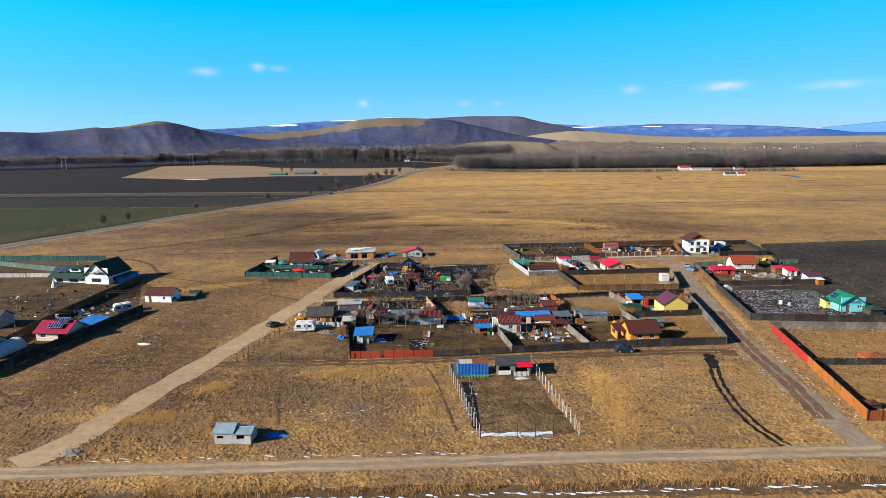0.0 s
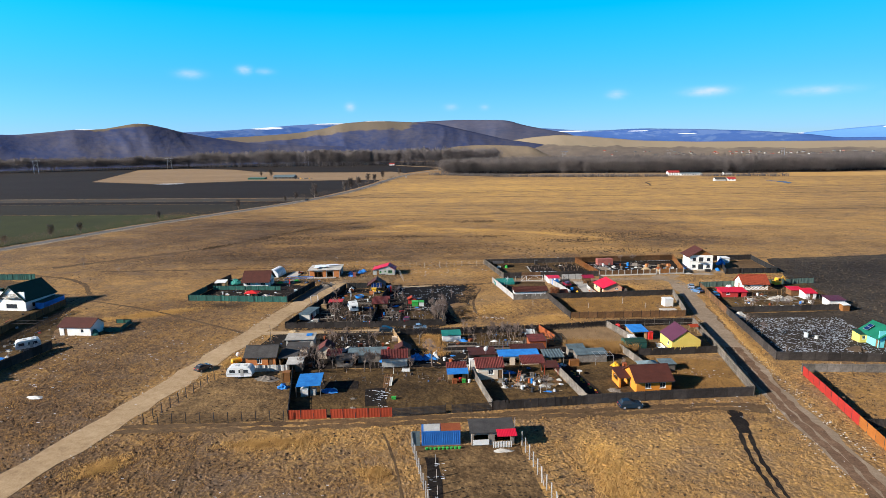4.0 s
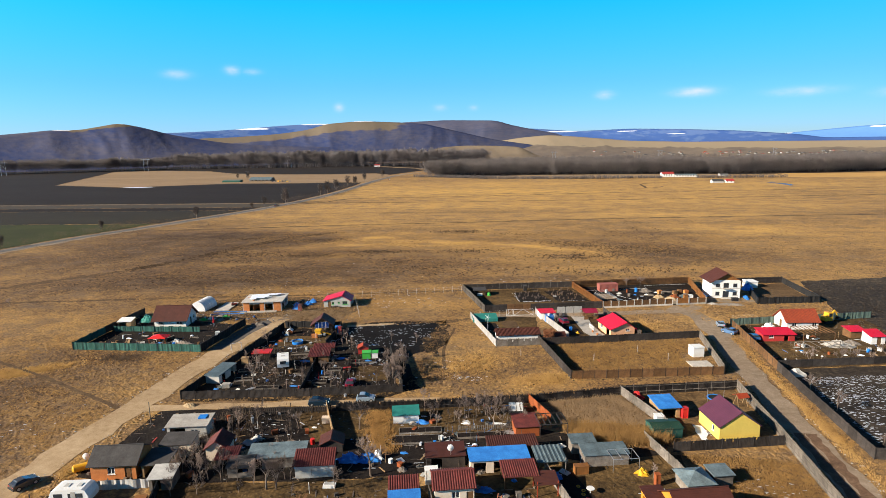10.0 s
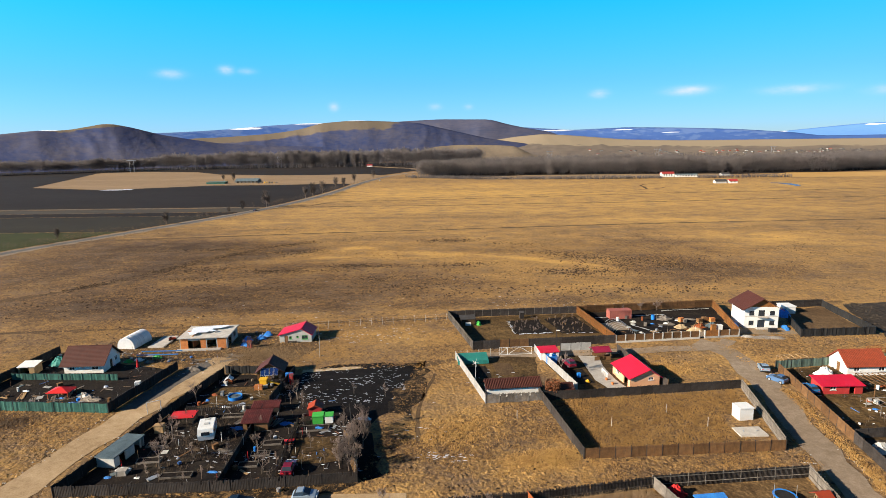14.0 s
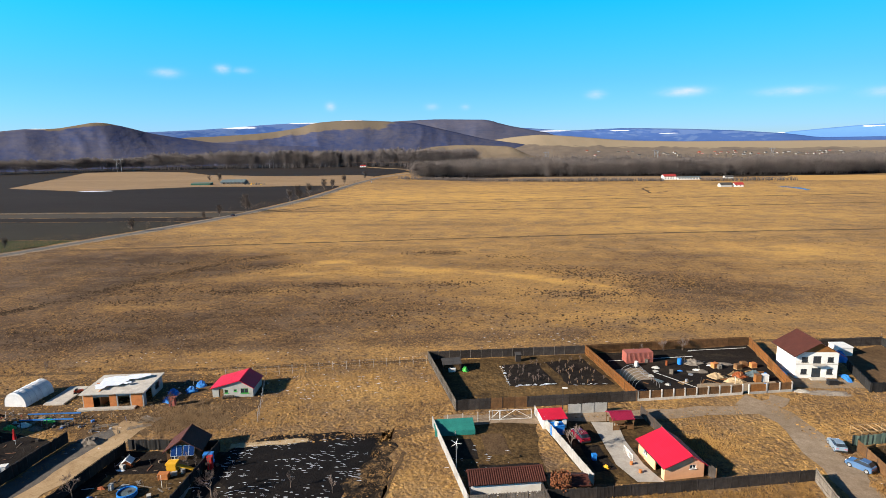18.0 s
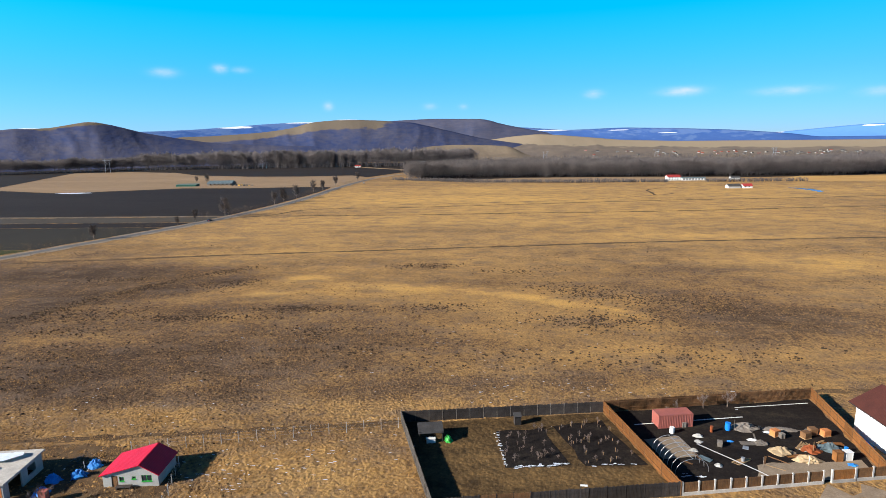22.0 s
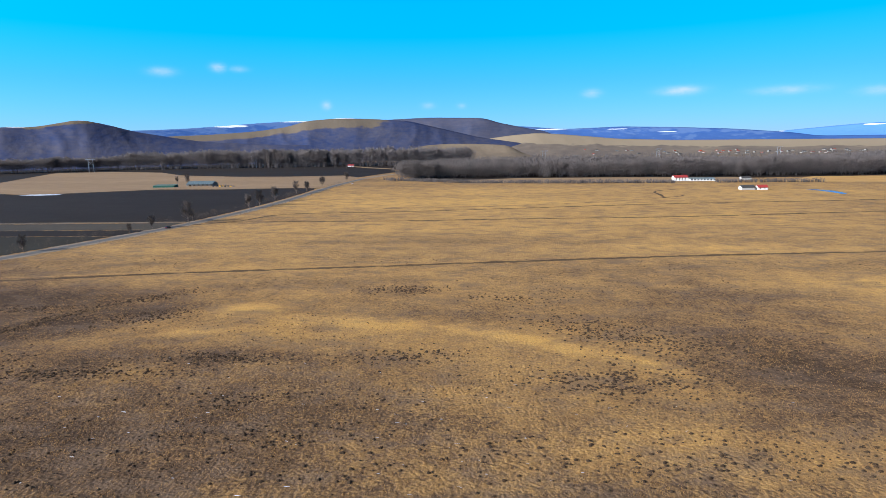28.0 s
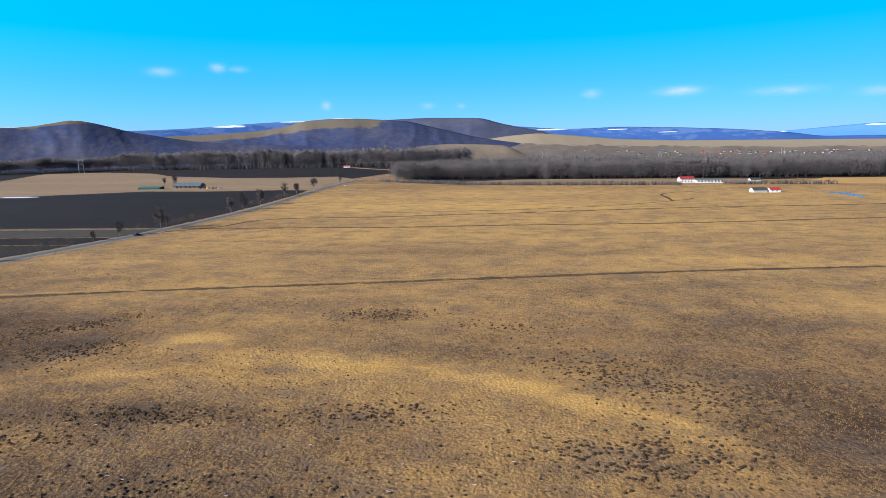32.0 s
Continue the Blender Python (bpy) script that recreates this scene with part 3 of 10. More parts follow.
for k, off in enumerate((-.8, .8)):
    road("wheel_rut", [(-66, 92.5 + off), (-52.8, 95.1 + off), (-36.3, 98.2 + off), (-10.1, 104.5 + off), (14.6, 110.4 + off), (30.1, 114 + off), (36, 114 + off)], 1.25, MUD, "dark worn wheel rut in dry grass", .03, .4, 1.2)
    road("wheel_rut", [(30.4 + off * .5, 112), (29.8 + off * .75, 106), (28.9 + off * .75, 99), (28.9 + off * .75, 91), (30.0 + off * .8, 84), (32.2 + off * .9, 79)], .6, GARDEN, "deep muddy wheel rut in dry grass", .03, .16, .8)
    road("wheel_rut", [(40.2 + off, 88), (40.2 + off, 100), (39.2 + off, 113), (39.0 + off, 126), (39.4 + off, 142)], 1.35, RUT, "red-brown wheel rut in the dirt road", .052, .25, 1.2)
    road("wheel_rut", [(-100, 49.2 + off), (-40, 61.9 + off), (-11.5, 68.2 + off), (17.4, 74.4 + off), (44.2, 80 + off)], .7, DIRT, "pale wheel rut in the gravel road", .056, .2, 1.5)
sheet("mud_patch", [(29.4, 112.6), (31.4, 113), (31.2, 108.6), (30.6, 105.4), (29.2, 105.6), (29.2, 109)], GARDEN, "churned black mud at the end of a rut", "ground", .026, .3, .8)
road("footpath", [(-47.9, 92.6), (-46.1, 89.1), (-44.4, 85), (-41.5, 79), (-38.6, 73.5)], .45, MUD, "narrow trodden footpath", .03, .1, 1)
road("footpath", [(-21.5, 98), (-17.6, 90), (-14.2, 81), (-12.2, 76)], .35, MUD, "narrow trodden footpath", .03, .1, 1)
road("footpath", [(-16.3, 184), (-16.7, 169.6), (-14.8, 159.2)], .6, MUD, "narrow trodden footpath", .03, .12, 1)
road("footpath", [(-175, 186), (-162.7, 183.4), (-152.6, 181.5), (-139.6, 174.5), (-127.7, 163.4), (-118, 158.6)], 1.5, MUD, "dark trodden path curving to a fence corner", .03, .3, 1)
road("footpath", [(-122, 157.6), (-103.4, 152.8), (-86.5, 146.5), (-65.5, 137.4)], .8, MUD, "narrow trodden footpath", .03, .15, 1)
road("field_ditch", [(-195, 328), (-150, 340), (-110, 351), (-65, 361), (-12, 373), (36, 384), (95, 395), (260, 420)], lambda t: 2.3 + 1.8 * noise.noise((t * 30, 1, 1)), MUD, "dark drainage ditch across the meadow", .03, .6, 2.5)
road("field_ditch", [(-195, 334), (-150, 343.5), (-110, 354), (-65, 364), (-12, 376)], .8, GOLDEN_RIM, "line of taller grass along a ditch", .035, .4, 2.5)
road("field_ditch", [(-185, 462), (-161, 481), (-143, 515), (-75, 528), (-5, 546), (105, 575), (218, 594), (400, 640)], 2.8, MUD, "dark rutted track across the meadow", .03, .6, 3)
road("field_ditch", [(-182, 476), (-127, 480), (-65, 484), (-5, 493), (86, 504), (181, 524), (320, 552)], 2.6, MUD, "dark rutted track across the meadow", .03, .6, 3)
road("field_ditch", [(-90, 545), (30, 575), (110, 618), (130, 640)], 1.8, RUT, "faint rutted track across the meadow", .03, .6, 4)
road("field_ditch", [(-150, 192), (-93.5, 203.4), (-64, 208.8), (-23, 217.6), (13, 227.5), (48, 236), (82, 241)], 1.4, MUD, "dark trodden strip along the back fences", .03, .5, 2)
road("field_ditch", [(-172, 196), (-140, 235), (-132, 249), (-126, 270), (-120, 289), (-113, 306), (-104, 319), (-94, 327)], lambda t: 3.2 * (1 - t) + .9, MUD, "dark overgrown ditch slanting through the meadow", .03, 1.0, 1.5)
road("field_track", [(150, 702), (128, 690), (115, 672), (113, 648), (110, 618)], 2.5, MUD, "curved track in the meadow", .03, .5, 4)
road("roadside_ditch", [(-130, 36.5), (-60, 51.0), (-30, 57.3), (2.8, 64.3), (40.6, 72.3), (90, 82.5)], 3.2, MUD, "dry roadside ditch", .02, .5, 2)


def blotch(geo, x, y, rx, ry, rnd, z):
    n = rnd.randint(6, 9)
    a0 = rnd.uniform(0, 6)
    geo.face(*[(x + rx * math.cos(a0 + 6.283 * i / n) * rnd.uniform(.5, 1.1), y + ry * math.sin(a0 + 6.283 * i / n) * rnd.uniform(.5, 1.1), z) for i in range(n)])


# lingering snow
rnd = random.Random(5)
g = Geo()
line = smooth_line([(-60, 50.8), (-30, 57.0), (2.8, 63.8), (40.6, 71.9), (80, 80)], .8)
for p in line:
    if rnd.random() < .3 + .35 * (p.x > -32):
        blotch(g, p.x, p.y + rnd.uniform(-.25, .25), rnd.uniform(.35, .9), rnd.uniform(.08, .26), rnd, .06)
for p in smooth_line([(-60, 61.5), (-40, 66), (-10, 72)], .9):
    if rnd.random() < .35:
        blotch(g, p.x, p.y - 1.6 + rnd.uniform(-.3, .5), rnd.uniform(.3, .9), rnd.uniform(.05, .16), rnd, .05)
lone("roadside_snow", g, SNOW, "thin broken line of old snow in a ditch", "snow", "stuff")
g = Geo()
for cx, cy, sx, sy, n in ((-97, 130, 12, 10, 70), (-92, 112, 10, 10, 60), (-86, 92, 12, 10, 60), (-75, 126, 5, 6, 30), (-30, 79, 14, 4, 50), (-30, 205, 12, 8, 60),
                          (-10.2, 156.2, 3.4, 1.0, 40), (-14, 163, 4, 3, 22), (-40, 203, 8, 5, 40), (10, 232, 24, 5, 60), (-60, 215, 30, 8, 60), (-20, 250, 60, 25, 90), (30, 115, 6, 4, 20), (-46, 176, 30, 20, 50)):
    for _ in range(n):
        blotch(g, rnd.gauss(cx, sx * .6), rnd.gauss(cy, sy * .6), rnd.uniform(.1, .5), rnd.uniform(.03, .09), rnd, .06)
lone("meadow_snow", g, SNOW, "scattered scraps of old snow in dry grass", "snow", "stuff")


g = Geo()
for line, off, n in (([(42.5, 84), (41, 100), (39.8, 113), (39.4, 126), (39.8, 145), (40.2, 164)], 2.9, 420), ([(-68, 58), (-64.8, 84), (-63.2, 136), (-62.5, 162)], 3.2, 240)):
    pts = smooth_line(line, .5)
    for i in range(n):
        q = rnd.choice(pts)
        s = rnd.uniform(.05, .22)
        g.heap(q.x + rnd.choice((-1, 1)) * (off + rnd.gauss(0, .6)), q.y, s, s * .8, s * .6, i, 5, 2, .3)
lone("road_stones", g, CONCRETE, "loose pale stones along the dirt roads", "stones", "stuff")


# ---- hills and far country ----
def hill_material(name, wood, grass, crest, az, scale, soft=.9, grain=.055, brown=None, snow=()):
    """Wooded slope with open grass near the crest. crest: distances between which the grass sets in; az: its ends in degrees."""
    m = bpy.data.materials.new(name)
    m.use_nodes = True
    nt = m.node_tree
    bs = nt.nodes["Principled BSDF"]
    bs.inputs["Roughness"].default_value, bs.inputs["Specular IOR Level"].default_value = 1.0, 0.0
    tc = nt.nodes.new("ShaderNodeTexCoord")
    sp = nt.nodes.new("ShaderNodeSeparateXYZ")
    nt.links.new(tc.outputs["Object"], sp.inputs[0])

    def calc(op, a, b=None):
        n = nt.nodes.new("ShaderNodeMath")
        n.operation = op
        for k, v in enumerate((a, b)):
            if isinstance(v, (int, float)):
                n.inputs[k].default_value = v
            elif v is not None:
                nt.links.new(v, n.inputs[k])
        return n.outputs[0]

    def ease(v, lo, hi):
        n = nt.nodes.new("ShaderNodeMapRange")
        n.interpolation_type = "SMOOTHSTEP"
        n.inputs["From Min"].default_value, n.inputs["From Max"].default_value = lo, hi
        nt.links.new(v, n.inputs["Value"])
        return n.outputs[0]
    n1, n2, n3 = [nt.nodes.new("ShaderNodeTexNoise") for _ in range(3)]
    north = calc("SUBTRACT", sp.outputs[1], 200.0)
    dist = calc("SQRT", calc("ADD", calc("MULTIPLY", sp.outputs[0], sp.outputs[0]), calc("MULTIPLY", north, north)))
    bearing = calc("ARCTAN2", sp.outputs[0], north)
    # wood tones lie in blotches, slope shade and sunlit tone painted in: along the slope, up it and a little into it
    face = nt.nodes.new("ShaderNodeCombineXYZ")
    for k, v in enumerate((calc("MULTIPLY", bearing, 2200.0), calc("MULTIPLY", sp.outputs[2], 2.0), calc("MULTIPLY", dist, .15))):
        nt.links.new(v, face.inputs[k])
    for n, s in ((n1, scale), (n2, scale * 5), (n3, grain)):
        n.inputs["Scale"].default_value, n.inputs["Detail"].default_value = s, 7
        nt.links.new(face.outputs[0], n.inputs["Vector"])
    open_land = calc("MULTIPLY", ease(dist, *crest), calc("MULTIPLY", ease(bearing, radians(az[0]), radians(az[0] + 3)), ease(bearing, radians(az[1]), radians(az[1] - 8))))
    edge = calc("ADD", open_land, calc("ADD", calc("MULTIPLY", calc("SUBTRACT", n1.outputs[0], .5), soft), calc("MULTIPLY", calc("SUBTRACT", n2.outputs[0], .5), soft * .6)))
    cover = ease(edge, .46, .62)
    w = nt.nodes.new("ShaderNodeValToRGB")
    w.color_ramp.elements[0].position, w.color_ramp.elements[1].position = .36, .66
    w.color_ramp.elements[0].color, w.color_ramp.elements[1].color = (*wood, 1), (*(brown or [c * 1.5 for c in wood]), 1)
    nt.links.new(calc("ADD", calc("MULTIPLY", n1.outputs[0], .46), calc("ADD", calc("MULTIPLY", n2.outputs[0], .26), calc("MULTIPLY", n3.outputs[0], .28))), w.inputs[0])
    mx = nt.nodes.new("ShaderNodeMix")
    mx.data_type = "RGBA"
    nt.links.new(cover, mx.inputs[0])
    nt.links.new(w.outputs[0], mx.inputs[6])
    mx.inputs[7].default_value = (*grass, 1)
    nt.links.new(mx.outputs[2], bs.inputs["Base Color"])
    # lying snow: bearing, height angle, half width, half height in degrees
    rise = calc("ARCTAN2", calc("SUBTRACT", sp.outputs[2], 41.0), dist)
    lying = None
    for az_s, el_s, hw, hh in snow:
        da = calc("DIVIDE", calc("SUBTRACT", bearing, radians(az_s)), radians(hw))
        de = calc("DIVIDE", calc("SUBTRACT", rise, radians(el_s)), radians(hh))
        r2 = calc("ADD", calc("MULTIPLY", da, da), calc("MULTIPLY", de, de))
        lying = r2 if lying is None else calc("MINIMUM", lying, r2)
    if snow:
        mz = nt.nodes.new("ShaderNodeMix")
        mz.data_type = "RGBA"
        nt.links.new(ease(calc("ADD", lying, calc("MULTIPLY", calc("SUBTRACT", n2.outputs[0], .5), 2.2)), 1.2, .6), mz.inputs[0])
        nt.links.new(mx.outputs[2], mz.inputs[6])
        mz.inputs[7].default_value = (.72, .76, .84, 1)
        nt.links.new(mz.outputs[2], bs.inputs["Base Color"])
    bp = nt.nodes.new("ShaderNodeBump")
    bp.inputs["Strength"].default_value, bp.inputs["Distance"].default_value = .22, 9
    nt.links.new(n3.outputs[0], bp.inputs["Height"])
    nt.links.new(bp.outputs[0], bs.inputs["Normal"])
    return m


def ridge(name, crest, d0, d1, mat, label, rough=.05, seed=0, lean=1.5, az0=None, az1=None):
    """A range of hills seen from the plain: crest as (azimuth, elevation) in degrees about (0, 200, 41)."""
    az0, az1 = az0 if az0 is not None else crest[0][0], az1 if az1 is not None else crest[-1][0]
    xs, ys = [c[0] for c in crest], [c[1] for c in crest]
    cols, rows = int((az1 - az0) / .16) + 2, 34
    g = Geo()
    for i in range(cols):
        az = az0 + (az1 - az0) * i / (cols - 1)
        e = sum(np.interp(az + k * .5, xs, ys) for k in (-1, 0, 1)) / 3
        top = math.tan(radians(e)) * d1 + 41
        for j in range(rows + 3):
            t = min(j / rows, 1.0)
            d = d0 + (d1 - d0) * t + max(0, j - rows) * 60
            # spurs and gullies run down the slope, bent by a broad swell
            bend = az + 2.2 * noise.noise((az * .12, t * 1.1, seed + 3))
            spur = 1 - 2.4 * abs(noise.noise((bend * .30 + seed, t * .9, seed)))
            nz = spur * .9 + noise.noise((bend * 1.0 + seed, t * 3.2, seed)) * .55
            z = top * (t ** lean * (1 - .25 * math.sin(t * math.pi))) * (1 + nz * rough * 1.9 * math.sin(math.pi * t) ** .7)
            z += noise.noise((az * 3.1, t * 9, seed)) * rough * 26 * t * (1 - t * .8)
            z = z - 1 if j <= rows else z - 30 * (j - rows)
            a = radians(az)
            g.v.append((d * math.sin(a), 200 + d * math.cos(a), z))
    n = rows + 3
    g.f = [(i * n + j, (i + 1) * n + j, (i + 1) * n + j + 1, i * n + j + 1) for i in range(cols - 1) for j in range(n - 1)]
    return lone(name, g, mat, label, "hill", "structure", smooth=True)


# blue distance haze and slope shade are mixed into these wood and brown colours
WOODED = hill_material("hazy_wooded_slope", (.034, .053, .136), (.150, .120, .088), (2300, 2420), (-46, -34), .0052, 1.1, .05, brown=(.112, .106, .130), snow=((-39.6, 2.60, 1.2, .06), (-44.6, 2.0, .8, .05)))
GOLDEN = hill_material("hazy_slope_grassy_top", (.038, .056, .138), (.170, .138, .104), (2600, 2900), (-36, -9), .0042, 1.0, .05, brown=(.110, .106, .134), snow=((-17.6, 2.80, 1.8, .05),))
PLATEAU = hill_material("hazy_distant_woods", (.062, .074, .130), (.30, .24, .17), (3100, 2900), (-14, 6), .0045, .7, .05, brown=(.115, .110, .145))
# the two farthest ranges: their blue is air haze put into the colour
HAZE_BLUE = hill_material("haze_blue_hills", (.046, .105, .30), (.10, .17, .36), (3500, 4300), (-40, 30), .006, 1.5, .02, brown=(.070, .135, .34), snow=((-28.2, 2.10, 1.9, .13), (-22.0, 2.52, 2.4, .10), (3.2, 1.40, 1.7, .06), (9.6, 1.30, 1.0, .035), (14.0, .95, .8, .03)))
HAZE_PALE = hill_material("haze_pale_mountains", (.095, .225, .50), (.22, .36, .62), (4000, 4500), (18, 55), .009, 1.2, .02, brown=(.11, .25, .54), snow=((23.2, .78, .4, .04), (29.6, 1.16, .7, .05)))
RISE = hill_material("distant_farmland", (.150, .124, .108), (.33, .262, .18), (2300, 3200), (-20, 60), .005, 1.3, .03, brown=(.25, .20, .150))
ridge("backdrop_mountains", [(-62, 1.2), (-40, 1.4), (-34, 1.6), (20, .6), (23, .8), (26, 1.05), (28.5, 1.25), (31, 1.35), (40, 1.5), (55, 1.2)], 3700, 4150, HAZE_PALE, "snow-streaked mountains on the horizon, painted pale blue as by haze", .02, 9)
ridge("backdrop_hills", [(-62, 1.3), (-48, 1.5), (-34.7, 1.76), (-31.5, 1.91), (-28, 2.16), (-25.6, 2.36), (-22, 2.56), (-15, 2.5), (-6, 2.1), (.2, 1.78), (4.6, 1.42), (9.9, 1.55), (14.9, 1.37), (19.6, 1.1), (23.9, .7), (26, .35), (40, .25), (60, .3)], 3300, 3950, HAZE_BLUE, "far wooded hills painted haze-blue, with a little snow", .02, 4)
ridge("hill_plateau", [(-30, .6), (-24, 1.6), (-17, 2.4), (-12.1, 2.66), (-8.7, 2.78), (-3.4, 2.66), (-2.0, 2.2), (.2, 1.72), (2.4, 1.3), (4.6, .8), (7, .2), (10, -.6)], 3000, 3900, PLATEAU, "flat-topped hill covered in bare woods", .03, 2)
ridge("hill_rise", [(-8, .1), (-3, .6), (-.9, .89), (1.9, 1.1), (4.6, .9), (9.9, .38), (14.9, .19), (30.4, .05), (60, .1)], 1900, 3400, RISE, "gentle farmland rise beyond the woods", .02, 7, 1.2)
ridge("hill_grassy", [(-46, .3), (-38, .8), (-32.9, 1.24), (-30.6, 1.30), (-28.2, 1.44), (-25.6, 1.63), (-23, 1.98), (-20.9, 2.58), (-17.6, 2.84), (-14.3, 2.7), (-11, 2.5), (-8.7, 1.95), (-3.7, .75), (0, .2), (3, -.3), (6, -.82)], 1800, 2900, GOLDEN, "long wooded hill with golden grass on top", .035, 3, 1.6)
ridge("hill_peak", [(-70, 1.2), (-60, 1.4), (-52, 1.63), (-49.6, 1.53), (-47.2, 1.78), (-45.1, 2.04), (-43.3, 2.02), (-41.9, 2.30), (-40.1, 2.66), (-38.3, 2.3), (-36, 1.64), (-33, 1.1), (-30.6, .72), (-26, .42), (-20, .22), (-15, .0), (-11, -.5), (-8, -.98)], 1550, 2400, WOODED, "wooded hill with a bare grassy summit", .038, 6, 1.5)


ridge("hill_field", [(-14, -1.2), (-11.5, -.5), (-9.5, .06), (-7, .2), (-4.6, .16), (-2, .04), (-.8, -.08), (0, -.6), (1.5, -1.2)], 1720, 1800, FIELD_PALE, "pale sloping field below the wooded hill", .004, 5, 1.1)


def woods(name, spots, label, hmin, hmax, twigs, mat, seed, wid=.35, wide=(.30, .42), base=.30):
    """Bare trees past counting: each a trunk and a rounded crown of many thin twigs."""
    r = np.random.RandomState(seed)
    P = np.array(spots, float)
    n = len(P)
    h = r.uniform(hmin, hmax, n) * np.array([1 + .22 * noise.noise((x * .018, y * .018, seed)) for x, y in spots])
    w = wid * .8
    trunk = np.zeros((n, 4, 3))
    trunk[:, :, :2] = P[:, None, :] + np.array([(-w, 0), (w, 0), (0, w), (0, 0)])[None]
    trunk[:, 3, 2] = h * .8
    cr, mid = h * r.uniform(wide[0], wide[1], n), h * (base + 1) / 2
    D = r.normal(size=(n, twigs, 3))
    D /= np.linalg.norm(D, axis=2)[:, :, None]
    T = D * (r.uniform(.3, 1, (n, twigs)) ** .5)[:, :, None] * np.stack([cr, cr, h - mid], 1)[:, None, :]
    E = r.uniform(-1, 1, (n, twigs, 3)) * (h * .04)[:, None, None]
    C = np.concatenate([P, mid[:, None]], 1)[:, None, :]
    root = C + T * .9
    root[:, :, 2] -= (h * .035)[:, None]
    a, b = root.copy(), root.copy()
    a[:, :, 0] += E[:, :, 0] - wid
    a[:, :, 1] += wid * .5
    b[:, :, 0] += wid
    b[:, :, 1] += E[:, :, 1] - wid * .5
    b[:, :, 2] += E[:, :, 2]
    tri = np.stack([a, b, C + T], 2).reshape(-1, 3)
    base_i = np.arange(n)[:, None] * 4
    stems = np.concatenate([base_i + np.array([q]) for q in ((0, 1, 3), (1, 2, 3), (2, 0, 3))])
    V = np.concatenate([trunk.reshape(-1, 3), tri])
    F = np.concatenate([stems, n * 4 + np.arange(n * twigs * 3).reshape(-1, 3)])
    me = bpy.data.meshes.new(name)
    me.vertices.add(len(V))
    me.vertices.foreach_set("co", V.ravel())
    me.loops.add(len(F) * 3)
    me.loops.foreach_set("vertex_index", F.ravel().astype(np.int32))
    me.polygons.add(len(F))
    me.polygons.foreach_set("loop_start", np.arange(len(F), dtype=np.int32) * 3)
    me.update(calc_edges=True)
    me.materials.append(mat)
    return tagged(new(name, me), label, "trees", kind="stuff")


rnd = random.Random(11)
fx, fy = [-150, 0, 100, 200, 400, 600, 900], [884, 896, 890, 890, 894, 970, 1090]
spots = []
for _ in range(4300):
    x = rnd.uniform(-150, 900)
    spots.append((x + rnd.uniform(-3, 3), np.interp(x, fx, fy) + rnd.random() ** 1.3 * (150 if x > -120 else 60)))
woods("woodland", spots, "dense belt of tall bare grey-brown trees", 16, 25, 200, FOREST, 1, .26, (.34, .46), .06)
spots = []
for _ in range(2700):
    t = rnd.random() * 6
    k = [(-1500, 820), (-1250, 950), (-1000, 1130), (-840, 1280), (-560, 1325), (-400, 1350), (-100, 1390)]
    i = int(t)
    f = t - i
    spots.append((k[i][0] + (k[i + 1][0] - k[i][0]) * f + rnd.uniform(-8, 8), k[i][1] + (k[i + 1][1] - k[i][1]) * f + rnd.random() ** 2 * 110))
woods("shelter_belt", [p for p in spots if p[0] <= -840], "long rows of tall bare poplars", 25, 33, 120, POPLAR, 2, .26, (.17, .26), .20)
woods("shelter_belt", [p for p in spots if p[0] > -840], "tall bare poplars with pale tops below the hills", 33, 41, 150, POPLAR, 12, .30, (.18, .26), .16)
spots = []
while len(spots) < 2600:
    x, y = rnd.uniform(-600, 1600), rnd.uniform(1250, 2150)
    if noise.noise((x * .004, y * .012, 5.5)) > rnd.uniform(-.1, .35):
        spots.append((x, y))
spots += [(rnd.uniform(-420, 190), rnd.uniform(1590, 1690)) for _ in range(620)]      # trees under the sloping field
for a, b, n in (((420, 1500), (1300, 1560), 160), ((150, 1900), (1500, 1760), 220), ((-60, 2040), (1700, 2120), 240), ((600, 1330), (1500, 1420), 150)):
    spots += [(a[0] + (b[0] - a[0]) * u + rnd.gauss(0, 5), a[1] + (b[1] - a[1]) * u + rnd.gauss(0, 6)) for u in (rnd.random() for _ in range(n))]
woods("far_copses", spots, "scattered bare trees beyond the woods", 7, 14, 14, FOREST, 3, .7)
spots = []
for x0, x1, n in ((-165, 160, 1100), (200, 300, 260)):
    for _ in range(n):
        x = rnd.uniform(x0, x1)
        spots.append((x, np.interp(x, [-165, -60, 60, 190, 330], [862, 800, 782, 782, 780]) + rnd.uniform(-4, 4)))
woods("hedge", spots, "low leafless hedge in front of the woods", 2.5, 5, 14, FOREST, 4, .4, (.35, .5), .05)
spots = []
for p in smooth_line([(-236, 180), (-228, 235), (-219, 300), (-208, 345), (-197, 390), (-187, 440), (-181, 520), (-184, 620), (-192, 710), (-198, 820)], 3):
    for side in (-7.2, 6.6):
        for _ in range(2):
            if rnd.random() < .42:
                spots.append((p.x + side + rnd.uniform(-1.5, 1.5), p.y + rnd.uniform(-2, 2)))
bushes = []
for _ in range(210):
    y = rnd.choice((rnd.uniform(200, 340), rnd.uniform(205, 262), rnd.uniform(330, 700)))
    bushes.append((np.interp(y, [180, 235, 300, 390, 440, 520, 620, 710], [-245, -237, -228, -206, -196, -190, -193, -201]) + rnd.gauss(-1.5, 1.8), y))
woods("roadside_bushes", bushes, "soft leafless bushes crowding the country road", 2.2, 4.6, 90, SCRUB, 6, .05, (.45, .62), .04)
